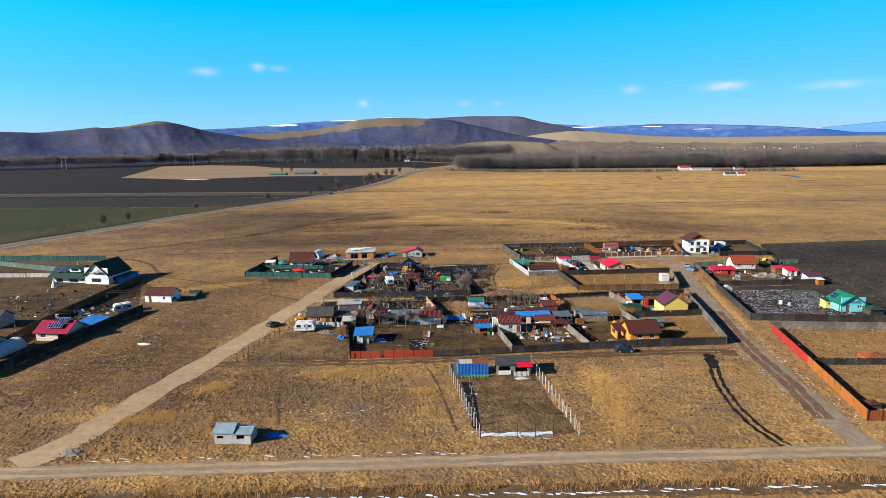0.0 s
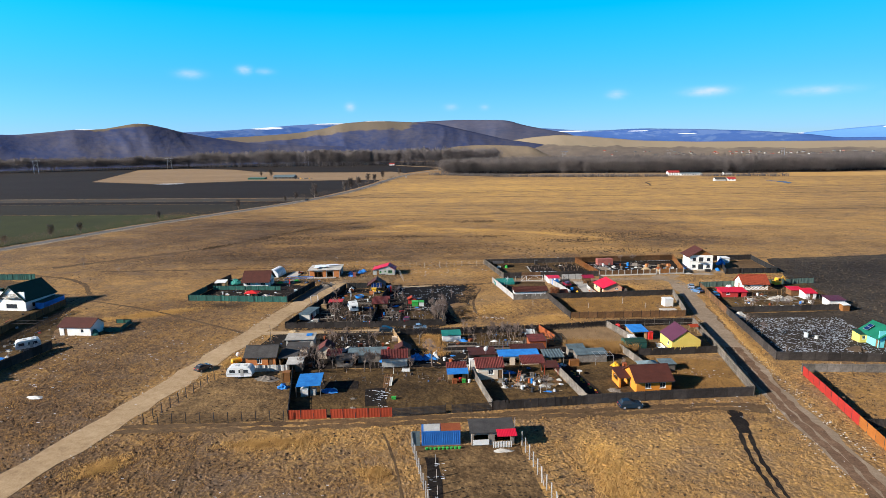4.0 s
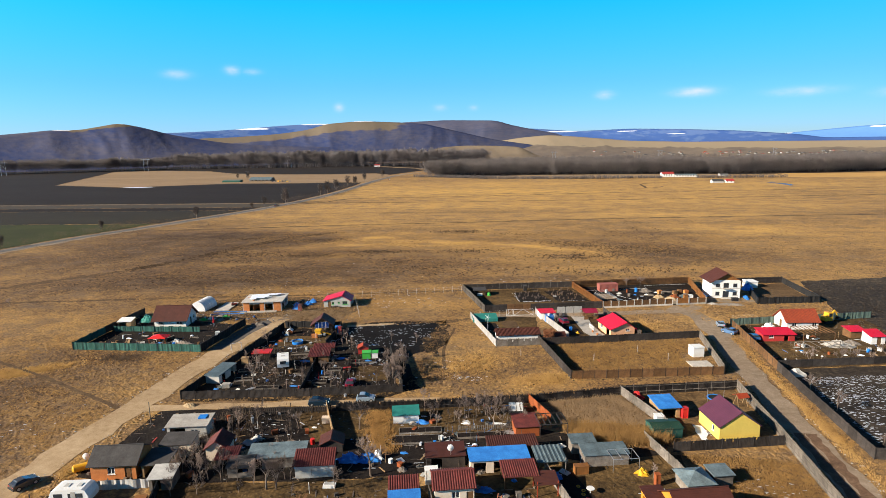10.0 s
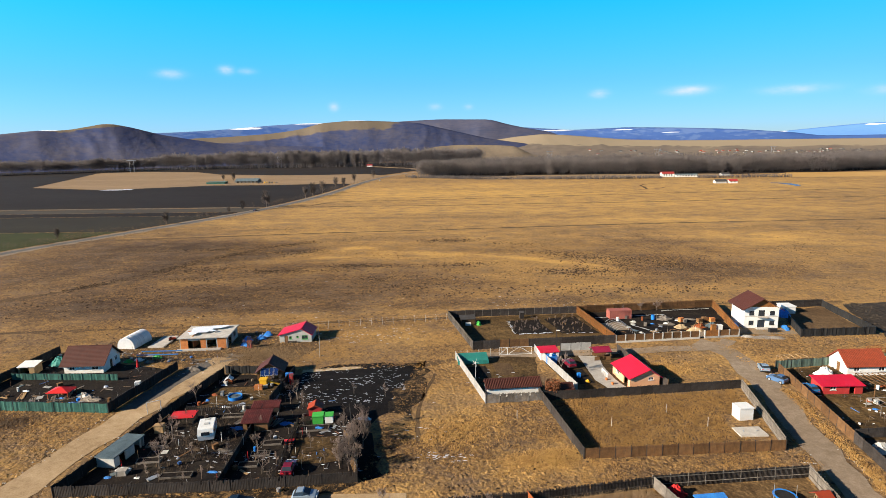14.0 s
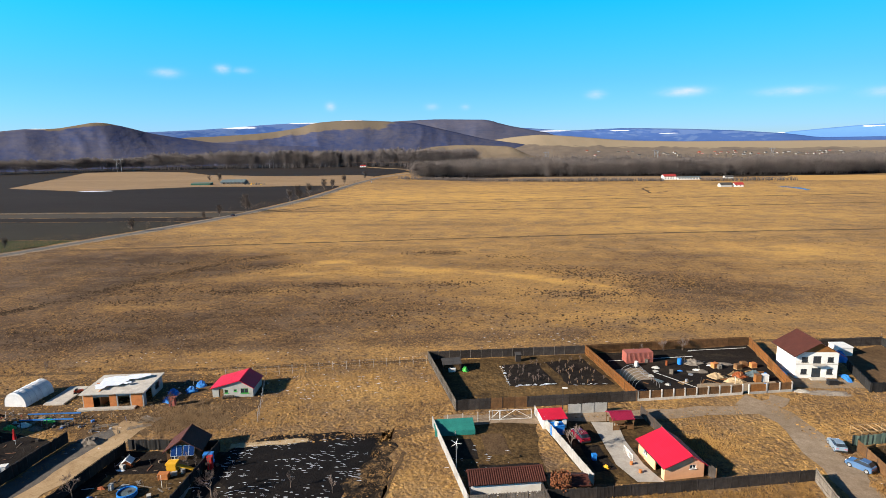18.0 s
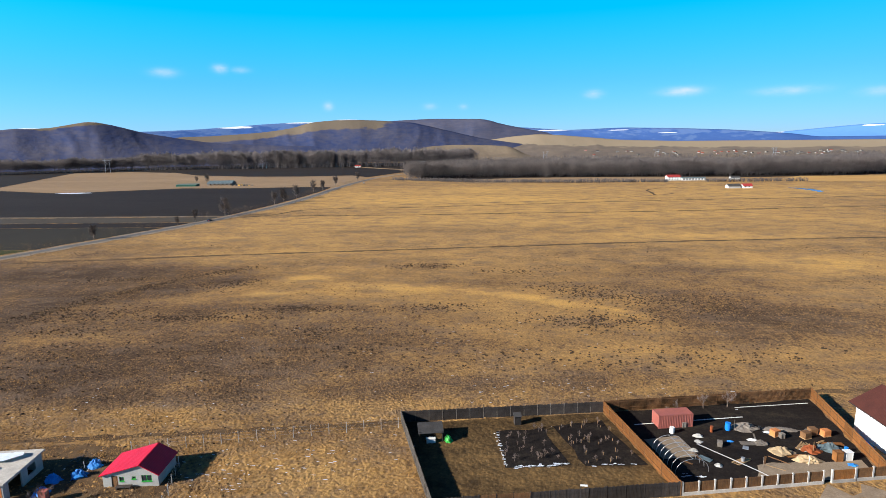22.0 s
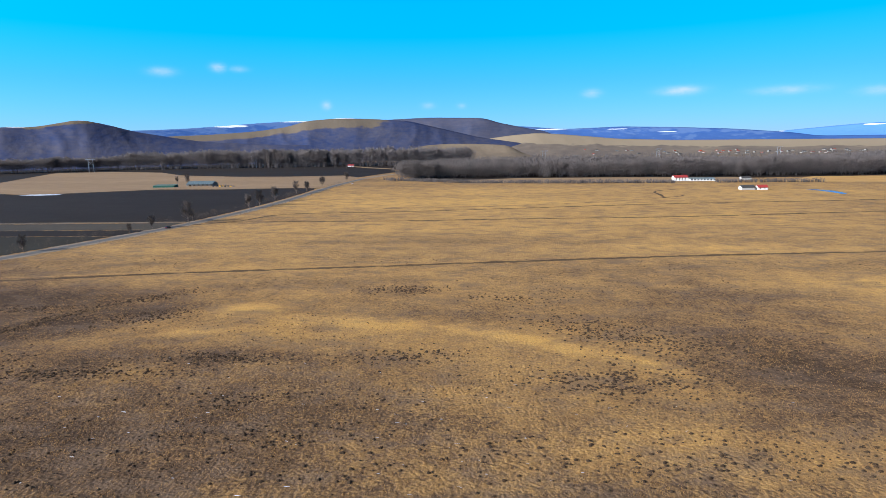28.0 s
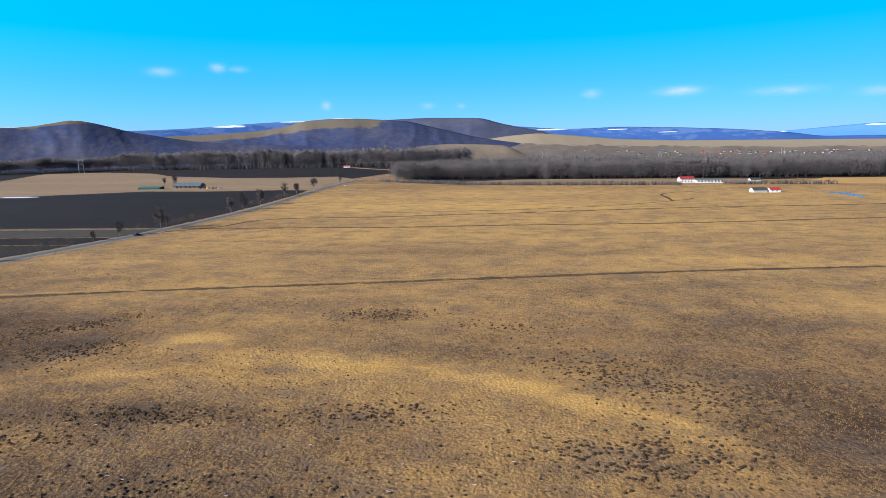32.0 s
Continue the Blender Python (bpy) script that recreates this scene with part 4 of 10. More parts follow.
woods("roadside_scrub", spots, "thin leafless scrub along the country road", 1.0, 3.2, 18, SCRUB, 5, .10, (.35, .5), .05)


def inside(x, y, poly):
    c, j = False, len(poly) - 1
    for i in range(len(poly)):
        (xi, yi), (xj, yj) = poly[i], poly[j]
        if (yi > y) != (yj > y) and x < (xj - xi) * (y - yi) / (yj - yi) + xi:
            c = not c
        j = i
    return c


LOTS = {"south": [(-37.2, 100), (-6.5, 107.5), (8.3, 111.7), (35.4, 118.6), (35.3, 157.4), (15.7, 152.7), (-17.5, 143.9), (-57, 137.5), (-57, 112)],
        "west": [(-57, 141.6), (-20.8, 149), (-20.5, 187), (-56, 180)],
        "green": [(-95, 161.5), (-66.6, 163), (-66, 181), (-97, 187)],
        "orchard": [(-18.5, 218.5), (-10.4, 197.1), (19.1, 203.8), (13, 225.1)],
        "yard": [(19.1, 203.8), (45.9, 210.3), (47.7, 233.6), (13, 225.1)],
        "houses": [(-13.4, 191.6), (-6.2, 172.7), (24, 181), (19, 199)],
        "enclosure": [(-16.6, 95.2), (-2, 97.6), (4.6, 78.2), (-8.8, 75)],
        "fenced": [(-58, 95.8), (-37.6, 99.4), (-43.5, 117), (-56.8, 113)],
        "field": [(68, 168), (73, 194), (80, 238), (130, 252), (300, 262), (300, 120), (150, 118), (78, 130)],
        "north_east": [(60, 211.5), (74.6, 214.4), (74.2, 236), (61.4, 228)],
        "east": [(45.4, 135.8), (74, 137.6), (76, 180), (77, 202), (45.5, 192)],
        "left": [(-102, 83), (-101, 122), (-126, 152), (-200, 188), (-240, 90)]}


def near(x, y, line, d):
    for (ax, ay), (bx, by) in zip(line, line[1:]):
        t = max(0, min(1, ((x - ax) * (bx - ax) + (y - ay) * (by - ay)) / ((bx - ax) ** 2 + (by - ay) ** 2)))
        if (x - ax - t * (bx - ax)) ** 2 + (y - ay - t * (by - ay)) ** 2 < d * d:
            return True
    return False


LANES = [([(-130, 42), (-68, 55.9), (44.2, 80), (110, 94)], 2.3), ([(-68, 58), (-64.8, 84), (-63.2, 136), (-60, 188)], 3.0),
         ([(42, 79), (39.2, 126), (41.3, 186), (36, 206)], 2.5), ([(43, 208), (-12, 193.8)], 1.9), ([(-62, 137.5), (-14, 147)], 2.0),
         ([(-60, 51), (40.6, 72.3), (90, 82.5)], 1.2), ([(30.6, 111), (29.7, 102), (29.3, 92), (29.8, 83), (31, 79.5)], 1.5),
         ([(-66, 92.5), (-52.8, 95.1), (-36.3, 98.2), (-10.1, 104.5), (14.6, 110.4), (30.1, 114), (36, 114)], 1.4), ([(-122, 157.6), (-103.4, 152.8), (-86.5, 146.5), (-65.5, 137.4)], .6),
         ([(-21.5, 98), (-17.6, 90), (-14.2, 81), (-12.2, 76)], .4), ([(-16.3, 184), (-16.7, 169.6), (-14.8, 159.2)], .4)]


def open_ground(x, y):
    return not any(near(x, y, l, d) for l, d in LANES) and not any(inside(x, y, p) for p in LOTS.values())


def tufts(name, spots, mat, label, size, blades, spread=.16, category="grass", thin=1.0):
    """Clumps of thin blades past counting."""
    r = random.Random(len(spots))
    V, F = [], []
    for x, y, s in spots:
        for _ in range(blades):
            h = size * s * r.uniform(.6, 1.2)
            a, o = r.uniform(0, 6.283), spread * s
            px, py = x + r.uniform(-o, o) * 1.2, y + r.uniform(-o, o) * 1.2
            w = (.018 * s + .010) * thin
            n = len(V)
            V += [(px - math.cos(a) * w, py - math.sin(a) * w, 0), (px + math.cos(a) * w, py + math.sin(a) * w, 0), (px + r.uniform(-.5, .5) * h, py + r.uniform(-.5, .5) * h, h)]
            F.append((n, n + 1, n + 2))
    me = bpy.data.meshes.new(name)
    me.from_pydata(V, [], F)
    me.materials.append(mat)
    return tagged(new(name, me), label, category, kind="stuff")


rnd = random.Random(21)
spots = []
while len(spots) < 100000:
    y = 44 + 330 * rnd.random() ** 1.25
    x = rnd.uniform(-115 - y * .35, 60 + y * .35)
    if noise.noise((x * .06, y * .09, 3.3)) + noise.noise((x * .25, y * .25, 1.3)) * .6 > rnd.uniform(-.9, .35) and open_ground(x, y):
        spots.append((x, y, rnd.uniform(.45, 1.1)))
spots += [(x, y, s * 1.2) for x, y, s in ((rnd.uniform(-125, 85), rnd.uniform(225, 330), rnd.uniform(.5, 1.1)) for _ in range(42000)) if noise.noise((x * .09, y * .12, 6.1)) > rnd.uniform(-.5, .3) and open_ground(x, y)]
tufts("dry_grass", spots, STRAW, "short dry straw-coloured grass tufts", .20, 6, .30)
spots = []
while len(spots) < 7000:
    y = 50 + 330 * rnd.random()
    x = rnd.uniform(-115 - y * .3, 60 + y * .3)
    if noise.noise((x * .03, y * .045, 8.3)) > .12 + rnd.uniform(-.1, .2) and open_ground(x, y):
        spots.append((x, y, rnd.uniform(.25, .9)))
# crowded bands of dark tussocks: centre, half lengths, turn, number
for cx, cy, rx, ry, turn, n in ((-92, 302, 12, 6, 20, 220), (-84, 267, 22, 3.2, 8, 260), (-112, 268, 14, 7, 20, 240), (-134, 305, 18, 4, 10, 160), (-60, 277, 14, 3, 3, 190), (-24, 281, 12, 4, 12, 150), (-33, 334, 13, 5, 8, 200), (-32, 250, 18, 4, 10, 90),
                                (-47, 259, 6, 3, 10, 50), (-107, 254, 12, 4, 10, 90), (20, 300, 18, 8, -20, 380), (18, 273, 16, 7, 5, 330), (44, 288, 20, 12, 0, 420), (-2, 326, 12, 5, 0, 80), (-36, 262, 30, 5, 5, 80),
                                (-20, 245, 40, 8, 8, 160), (30, 250, 30, 6, 10, 200), (-90, 240, 30, 10, 10, 140), (-110, 225, 36, 12, 10, 220), (-136, 243, 12, 3, 62, 200), (-126, 270, 14, 3, 72, 220), (-116, 298, 14, 3.5, 66, 220), (-103, 318, 12, 4, 45, 160)):
    for _ in range(n):
        u, v = rnd.gauss(0, .55) * rx, rnd.gauss(0, .55) * ry
        c, s = math.cos(radians(turn)), math.sin(radians(turn))
        spots.append((cx + u * c - v * s, cy + u * s + v * c, rnd.uniform(.6, 1.35)))
g = Geo()
for i, (x, y, s) in enumerate(spots):
    g.heap(x, y, .34 * s, .26 * s, .2 * s, i, 6, 2, .3)
lone("tussocks", g, CLOD, "small dark tussocks and molehills in the meadow", "tussock", "stuff")
spots = []
for p in smooth_line([(-120, 42), (-60, 52.6), (-30, 59), (2.8, 65.8), (40.6, 73.9), (85, 83)], .25):
    if noise.noise((p.x * .13, 2, 2)) > -.25:
        spots.append((p.x + rnd.gauss(0, .3), p.y + rnd.gauss(-.6, .55), rnd.uniform(.7, 1.4)))
for p in smooth_line([(43.8, 139), (43.6, 165), (43.8, 183)], .12):
    spots.append((p.x + rnd.gauss(0, .55), p.y, rnd.uniform(.4, .8)))
tufts("roadside_grass", spots, REED, "rank orange-brown dead grass on a roadside bank", .6, 14, .4)

# rank tussocky grass on unused ground round the plots: low mounds, then blades
g = Geo()
n = 0
while n < 26000:
    y = 52 + 175 * rnd.random() ** 1.2
    x = rnd.uniform(-118, 80)
    if noise.noise((x * .09, y * .09, 4.4)) > rnd.uniform(-.5, .3) and open_ground(x, y):
        s = rnd.uniform(.12, .40)
        g.heap(x, y, s, s * rnd.uniform(.7, 1), s * rnd.uniform(.18, .42), n, 6, 2, .3)
        n += 1
lone("grass_mounds", g, MEADOW, "low mounds of matted dry grass", "grass", "stuff")
spots = []
while len(spots) < 9000:
    y = rnd.uniform(60, 218)
    x = rnd.uniform(-105, 78)
    if noise.noise((x * .11, y * .11, 4.4)) > rnd.uniform(-.35, .3) and open_ground(x, y):
        spots.append((x, y, rnd.uniform(.5, 1.2)))
tufts("rank_tussocks", spots, STRAW, "rank clumps of dry golden grass", .26, 15, .42)
spots = []
while len(spots) < 3800:
    y = rnd.uniform(60, 218)
    x = rnd.uniform(-112, 78)
    if noise.noise((x * .07, y * .07, 9.4)) > rnd.uniform(-.1, .4) and open_ground(x, y):
        spots.append((x, y, rnd.uniform(.5, 1.1)))
tufts("dark_weeds", spots, SCRUB, "brown dead weeds among the grass", .26, 8, .3, "weeds")
spots = []
for cx, cy, rx, ry, turn, n in ((-97, 148, 10, 2.2, 35, 800), (-80, 172, 8, 2.0, 10, 500), (-60, 72, 6, 2.0, 20, 420), (-56, 84, 3, 2.0, 40, 260), (-36, 93, 7, 1.6, 12, 420), (10, 90, 2.6, 9, 8, 500), (-10, 163, 6, 4, 20, 420), (4, 157.5, 5, 2.2, 20, 380),
                                (-20, 88, 2, 1.2, 0, 160), (43, 150, .9, 18, 0, 700), (-58.5, 121, 1, 2.4, 0, 200), (24, 190, 6, 3, 12, 300)):
    for _ in range(n):
        u, v = rnd.gauss(0, .55) * rx, rnd.gauss(0, .55) * ry
        c, s = math.cos(radians(turn)), math.sin(radians(turn))
        q = (cx + u * c - v * s, cy + u * s + v * c)
        if open_ground(*q):
            spots.append((*q, rnd.uniform(.5, 1.1)))
tufts("golden_grass", spots, GOLD, "soft stands of tall golden grass", .42, 16, .40)


# ---- paints and building materials ----
WOOD_GREY = material("weathered_planks", (.235, .205, .175), (.10, .086, .074), 1.2, .9, vary=.3)
WOOD_DARK = material("dark_stained_planks", (.060, .050, .045), (.026, .022, .020), 1.2, .85, vary=.35)
WOOD_BROWN = material("brown_planks", (.20, .105, .045), (.10, .052, .026), 1.2, .8, vary=.25)
WOOD_TAN = material("raw_timber", (.42, .28, .14), (.24, .15, .08), 1.5, .85, vary=.25)
WOOD_ORANGE = material("varnished_planks", (.27, .115, .034), (.16, .068, .024), 1.2, .6, vary=.2)
SHEET_RED = material("red_oxide_sheet", (.37, .056, .022), (.25, .040, .018), .8, .6, vary=.12)
SHEET_CRIMSON = material("crimson_sheet", (.36, .030, .022), (.25, .022, .018), .8, .6, vary=.10)
SHEET_ORANGE = material("orange_brown_sheet", (.33, .118, .024), (.24, .075, .018), .8, .6, vary=.12)
SHEET_RUST = material("rust_orange_sheet", (.31, .085, .028), (.20, .055, .02), .8, .65, vary=.12)
NET_GREEN = material("green_shade_net", (.034, .115, .092), (.018, .070, .060), .9, .85, vary=.2)
NET_FADED = material("faded_green_net", (.115, .165, .135), (.07, .105, .088), .9, .85, vary=.15)
NET_BLACK = material("black_shade_net", (.028, .027, .027), (.014, .014, .014), 1.0, .9, vary=.3)
POST = material("concrete_post", (.52, .50, .47), (.36, .34, .31), 2, .9, vary=.12)
STEEL = material("galvanised_steel", (.50, .51, .53), (.38, .39, .41), 2, .45, .6, vary=.1)
DARK_STEEL = material("dark_steel", (.055, .055, .06), (.03, .03, .032), 2, .5, .5)
WHITE = material("white_render", (.80, .79, .76), (.66, .64, .60), .5, .85, vary=.05)
CREAM = material("cream_render", (.72, .60, .47), (.58, .47, .37), .6, .85, vary=.05)
PEACH = material("peach_render", (.76, .42, .24), (.64, .34, .20), .5, .85, vary=.05)
YELLOW = material("yellow_render", (.74, .55, .13), (.64, .47, .10), .5, .8, vary=.03)
ORANGE = material("orange_render", (.62, .235, .030), (.48, .178, .025), .5, .8, vary=.04)
GREY_R = material("grey_block_wall", (.42, .42, .39), (.30, .30, .28), .7, .9, vary=.05)
TURQ = material("turquoise_render", (.19, .68, .70), (.15, .56, .60), .5, .8, vary=.04)
BRICK = material("hollow_orange_brick", (.55, .21, .07), (.40, .14, .05), 1.5, .9, vary=.08)
RED_WALL = material("red_boards", (.46, .045, .04), (.32, .03, .03), .8, .7, vary=.08)
ROOF_BROWN = material("brown_metal_tile", (.085, .028, .020), (.058, .020, .015), .6, .65, vary=.06, bump=.35, wave=(1.4, "Y"))
ROOF_PLUM = material("plum_metal_sheet", (.105, .034, .060), (.078, .026, .048), .6, .5, vary=.05, bump=.3, wave=(1.4, "X"))
ROOF_RED = material("bright_red_metal_tile", (.62, .016, .045), (.50, .012, .036), .5, .45, vary=.05, bump=.3, wave=(1.4, "X"))
ROOF_DULL = material("faded_red_tile", (.40, .050, .045), (.28, .04, .038), .5, .7, vary=.05)
ROOF_MAROON = material("maroon_metal_tile", (.30, .018, .055), (.22, .014, .042), .5, .5, vary=.05, bump=.3, wave=(1.4, "X"))
ROOF_CLAY = material("clay_tile", (.30, .056, .024), (.17, .034, .018), 2.2, .8, vary=.1, bump=.8, wave=(1.6, "Y"))
ROOF_GREEN = material("green_metal_tile", (.014, .15, .09), (.010, .11, .066), .5, .5, vary=.05, bump=.3, wave=(1.4, "Y"))
ROOF_MOSS = material("dark_green_metal_tile", (.022, .060, .042), (.015, .042, .030), .5, .55, vary=.05)
ROOF_GREY = material("grey_felt_roof", (.075, .070, .068), (.042, .039, .038), .7, .85, vary=.1)
ROOF_SLATE = material("blue_grey_sheet", (.16, .215, .235), (.075, .098, .108), .7, .55, .1, vary=.2)
ROOF_SKY = material("pale_slate_blue_sheet", (.27, .35, .40), (.19, .25, .29), .7, .5, .1, vary=.05)
ROOF_RUST = material("red_brown_corrugated_sheet", (.165, .040, .034), (.080, .024, .021), .8, .6, vary=.2)
TARP_BLUE = material("blue_tarpaulin", (.040, .235, .62), (.022, .13, .42), .9, .45, vary=.15)
TARP_GREY = material("grey_tarpaulin", (.50, .49, .46), (.34, .33, .31), .9, .6, vary=.12)
TEAL = material("teal_netting", (.030, .24, .205), (.020, .16, .14), .9, .6, vary=.12)
PLASTIC_RED = material("red_plastic", (.62, .03, .03), (.5, .025, .025), 1, .4, vary=.1)
PLASTIC_YEL = material("yellow_plastic", (.75, .42, .03), (.62, .33, .03), 1, .4, vary=.1)
PLASTIC_BLUE = material("blue_plastic", (.02, .22, .68), (.018, .17, .55), 1, .4, vary=.1)
PLASTIC_GREEN = material("green_plastic", (.06, .42, .07), (.05, .34, .06), 1, .4, vary=.1)
PLASTIC_WHITE = material("white_plastic", (.78, .78, .76), (.66, .66, .64), 1, .45, vary=.06)
FILM = material("polytunnel_film", (.72, .74, .76), (.56, .58, .61), .8, .35, vary=.05)
RUBBER = material("tyre_rubber", (.025, .025, .026), (.018, .018, .018), 2, .9)
PV = material("solar_cells", (.012, .035, .14), (.010, .026, .10), 3, .15, .2, vary=.05)
SAND = material("building_sand", (.46, .34, .20), (.34, .25, .15), 1.5, .95, vary=.15)
RUBBLE = material("grey_rubble", (.25, .215, .18), (.13, .11, .095), 2, .95, vary=.3)
CONT_BLUE = material("container_blue", (.035, .17, .50), (.03, .12, .36), .7, .5, vary=.03)
CONT_RED = material("container_salmon", (.40, .125, .095), (.28, .095, .078), .7, .7, vary=.03)
FENCE_PALE = material("pale_grey_sheet", (.40, .39, .375), (.27, .26, .25), .9, .7, vary=.1)
GLASS = material("window_glass", (.035, .045, .055), (.025, .03, .04), .5, .06, vary=.1, bump=0)
CAR_DARK = material("dark_blue_car_paint", (.020, .045, .075), (.018, .04, .066), 1, .2, .35, bump=0, vary=.05)
CAR_SILVER = material("silver_blue_car_paint", (.36, .47, .58), (.33, .43, .53), 1, .2, .4, bump=0, vary=.05)
CAR_WHITE = material("white_car_paint", (.74, .75, .76), (.70, .71, .72), 1, .2, 0, bump=0, vary=.04)
CAR_RED = material("maroon_car_paint", (.24, .02, .045), (.2, .018, .04), 1, .2, .3, bump=0, vary=.04)
CAR_GREY = material("dark_grey_car_paint", (.10, .095, .092), (.085, .08, .078), 1, .25, .4, bump=0, vary=.05)
CAR_BLUE_GREY = material("grey_blue_car_paint", (.13, .25, .46), (.11, .22, .42), 1, .2, .4, bump=0, vary=.05)
CAR_BLUE = material("blue_car_paint", (.03, .20, .46), (.028, .18, .42), 1, .2, .3, bump=0, vary=.04)

# ---- plots: soil, lawns, yards ----
sheet("plot_fenced_grass", [(-58, 95.8), (-37.6, 99.4), (-43.5, 117), (-56.8, 113)], TRODDEN, "worn winter lawn in a fenced plot", "plot", .025)
sheet("plot_allotment", [(-37, 100.4), (-21.5, 103.6), (-6.8, 107.9), (-11.5, 121), (-14, 125), (-26, 122), (-46, 119)], LAWN, "brown trodden grass of an allotment", "plot", .03)
sheet("plot_cabin_yard", [(-6.3, 107.9), (8.1, 112), (2.5, 128), (-2, 131), (-11.2, 121)], LAWN, "brown trodden grass behind a plank fence", "plot", .03)
sheet("plot_orange_house", [(8.6, 112.2), (20, 115), (20.6, 134), (3, 129)], LAWN, "brown lawn beside an orange house", "plot", .03)
sheet("plot_sheds", [(-57, 119), (-46, 119), (-26, 122), (-14, 125), (-2, 131), (14, 131), (20, 134), (2, 139), (-12, 137), (-30, 141), (-58, 137)], GARDEN, "dark bare soil between sheds", "plot", .02)
sheet("plot_gardens", [(-36, 139.6), (-30, 131), (2.6, 139.5), (.4, 147.2), (-15, 143.4)], LAWN, "winter garden with dull grass", "plot", .035)
sheet("plot_yellow_house", [(16, 152), (21.5, 139), (35, 141), (35.1, 156.3)], TRODDEN, "worn lawn round a yellow house", "plot", .025)
sheet("plot_west", [(-57, 142), (-21, 149.2), (-28, 165), (-36, 180.6), (-42.5, 181), (-56, 179.6)], GARDEN, "dark garden soil with beds", "plot", .02)
sheet("plot_pool_lawn", [(-53, 166), (-40, 168.5), (-42.6, 176), (-54.5, 174)], LAWN, "small worn lawn round a paddling pool", "plot", .05)
sheet("plot_swept_lawn", [(-31.2, 152), (-24.6, 153.6), (-27, 160), (-33, 158.6)], LAWN, "small square of olive lawn", "plot", .05)
# the narrow arm beside the net fence paints the fence's shadow in soil colour
sheet("plot_black_soil", [(-42.3, 180.4), (-40.6, 184.2), (-32, 187.8), (-20.4, 188.8), (-19.4, 182), (-21.4, 176), (-20.8, 168.6), (-23.6, 164.6), (-18.3, 151), (-20.6, 149.4), (-28.5, 165.5), (-33, 167)], BLACK_SOIL, "freshly dug black soil with a painted strip of fence shadow", "plot", .022, .7)
sheet("plot_soil_edge", [(-21.2, 188.2), (-20.2, 182), (-22.2, 176), (-21.6, 168.6), (-16.6, 166), (-17.6, 173), (-17.2, 179), (-18.6, 189.6)], SOIL_MIX, "dug soil breaking up into dry tussocks", "plot", .030, .9)
# soil and grass, with fence shadow over the lane edge painted in as darker ground
sheet("plot_lane_verge", [(-57, 141.2), (-45.6, 142.4), (-31, 144.8), (-22.6, 146.6), (-20, 149.2), (-36, 146.2), (-57, 142.4)], SOIL_MIX, "verge between a lane and a net fence, darkened for fence shadow", "plot", .028, .3)
sheet("plot_lane_verge", [(-58, 136.6), (-30, 140.6), (-14, 143.4), (-14, 145.6), (-31, 142.4), (-45.6, 139.8), (-58, 137.4)], GARDEN, "dark verge between garden fences and a lane", "plot", .030, .3)
sheet("plot_green_house", [(-94.6, 161.6), (-66.8, 163.2), (-66.3, 180.6), (-97, 186)], GARDEN, "dark bare yard inside netting", "plot", .02)
sheet("plot_scrub", [(-92, 187.5), (-66, 182.5), (-58, 184.5), (-46, 187), (-43.5, 196), (-46, 205), (-62, 207.5), (-90, 201)], MUD, "dark trodden scrub round an unfinished house", "plot", .018, .9)
sheet("road_gravel", [(-65.9, 164), (-65.7, 180), (-63, 186), (-60.5, 184), (-61.8, 176), (-62.9, 165)], MARGIN_GREY, "dark grey strip beside the dirt road", "gravel", .055, .4)
sheet("plot_dark_strip", [(-21, 186.4), (-13.6, 190.6), (-13.8, 192.2), (-21, 189.2)], MUD, "dark churned strip at the end of a lane", "plot", .03, .5)
sheet("plot_orchard", [(-18.2, 218.2), (-10.2, 197.4), (19, 204), (13, 224.8)], LAWN, "brown grass of a young orchard", "plot", .02)
for k, pts in enumerate(([(-2.0, 207.2), (6.4, 209.2), (3.4, 218.8), (-3.6, 217.0)], [(8.6, 208.8), (16.4, 210.4), (12.4, 222), (4.8, 219.4)])):
    sheet("plot_bed", pts, GARDEN, "dark planted bed in an orchard", "plot", .05)
sheet("plot_builders_yard", [(19.4, 204.2), (45.6, 210.6), (47.4, 233.2), (13.2, 225)], GARDEN, "black muddy builder's yard", "plot", .02)
sheet("plot_yard_gravel", [(29, 207.2), (45, 210.8), (44.8, 214.4), (31, 212.0)], GRAVEL, "pale gravel by a yard gate", "plot", .05)
sheet("plot_house_yard", [(-13.2, 191.4), (-6.2, 173.2), (3.5, 175), (2, 196.4)], LAWN, "worn grass behind a steel gate", "plot", .02)
sheet("plot_red_roof_house", [(2.2, 196.6), (9, 179), (23.8, 181.5), (18.6, 198.8)], LAWN, "lawn and drive beside a red-roofed house", "plot", .02)
sheet("plot_bed", [(-9.8, 182.5), (-5.6, 183.4), (-7.4, 188.6), (-11.2, 187.6)], GARDEN, "dark dug bed in a yard", "plot", .05, .2)
sheet("plot_bed", [(-4.4, 184.2), (-1.0, 184.9), (-3.0, 190.6), (-6.0, 190)], MUD, "trodden soil in a yard", "plot", .05, .2)
sheet("plot_bed", [(-4.8, 178.6), (3.4, 180.2), (2.4, 183.2), (-5.6, 181.8)], GARDEN, "dark dug bed in a yard", "plot", .05, .2)
sheet("plot_bed", [(8.4, 188.2), (11, 188.8), (12.4, 183), (9.6, 181.8)], GARDEN, "wet dark lawn edge beside a drive", "plot", .05, .2)
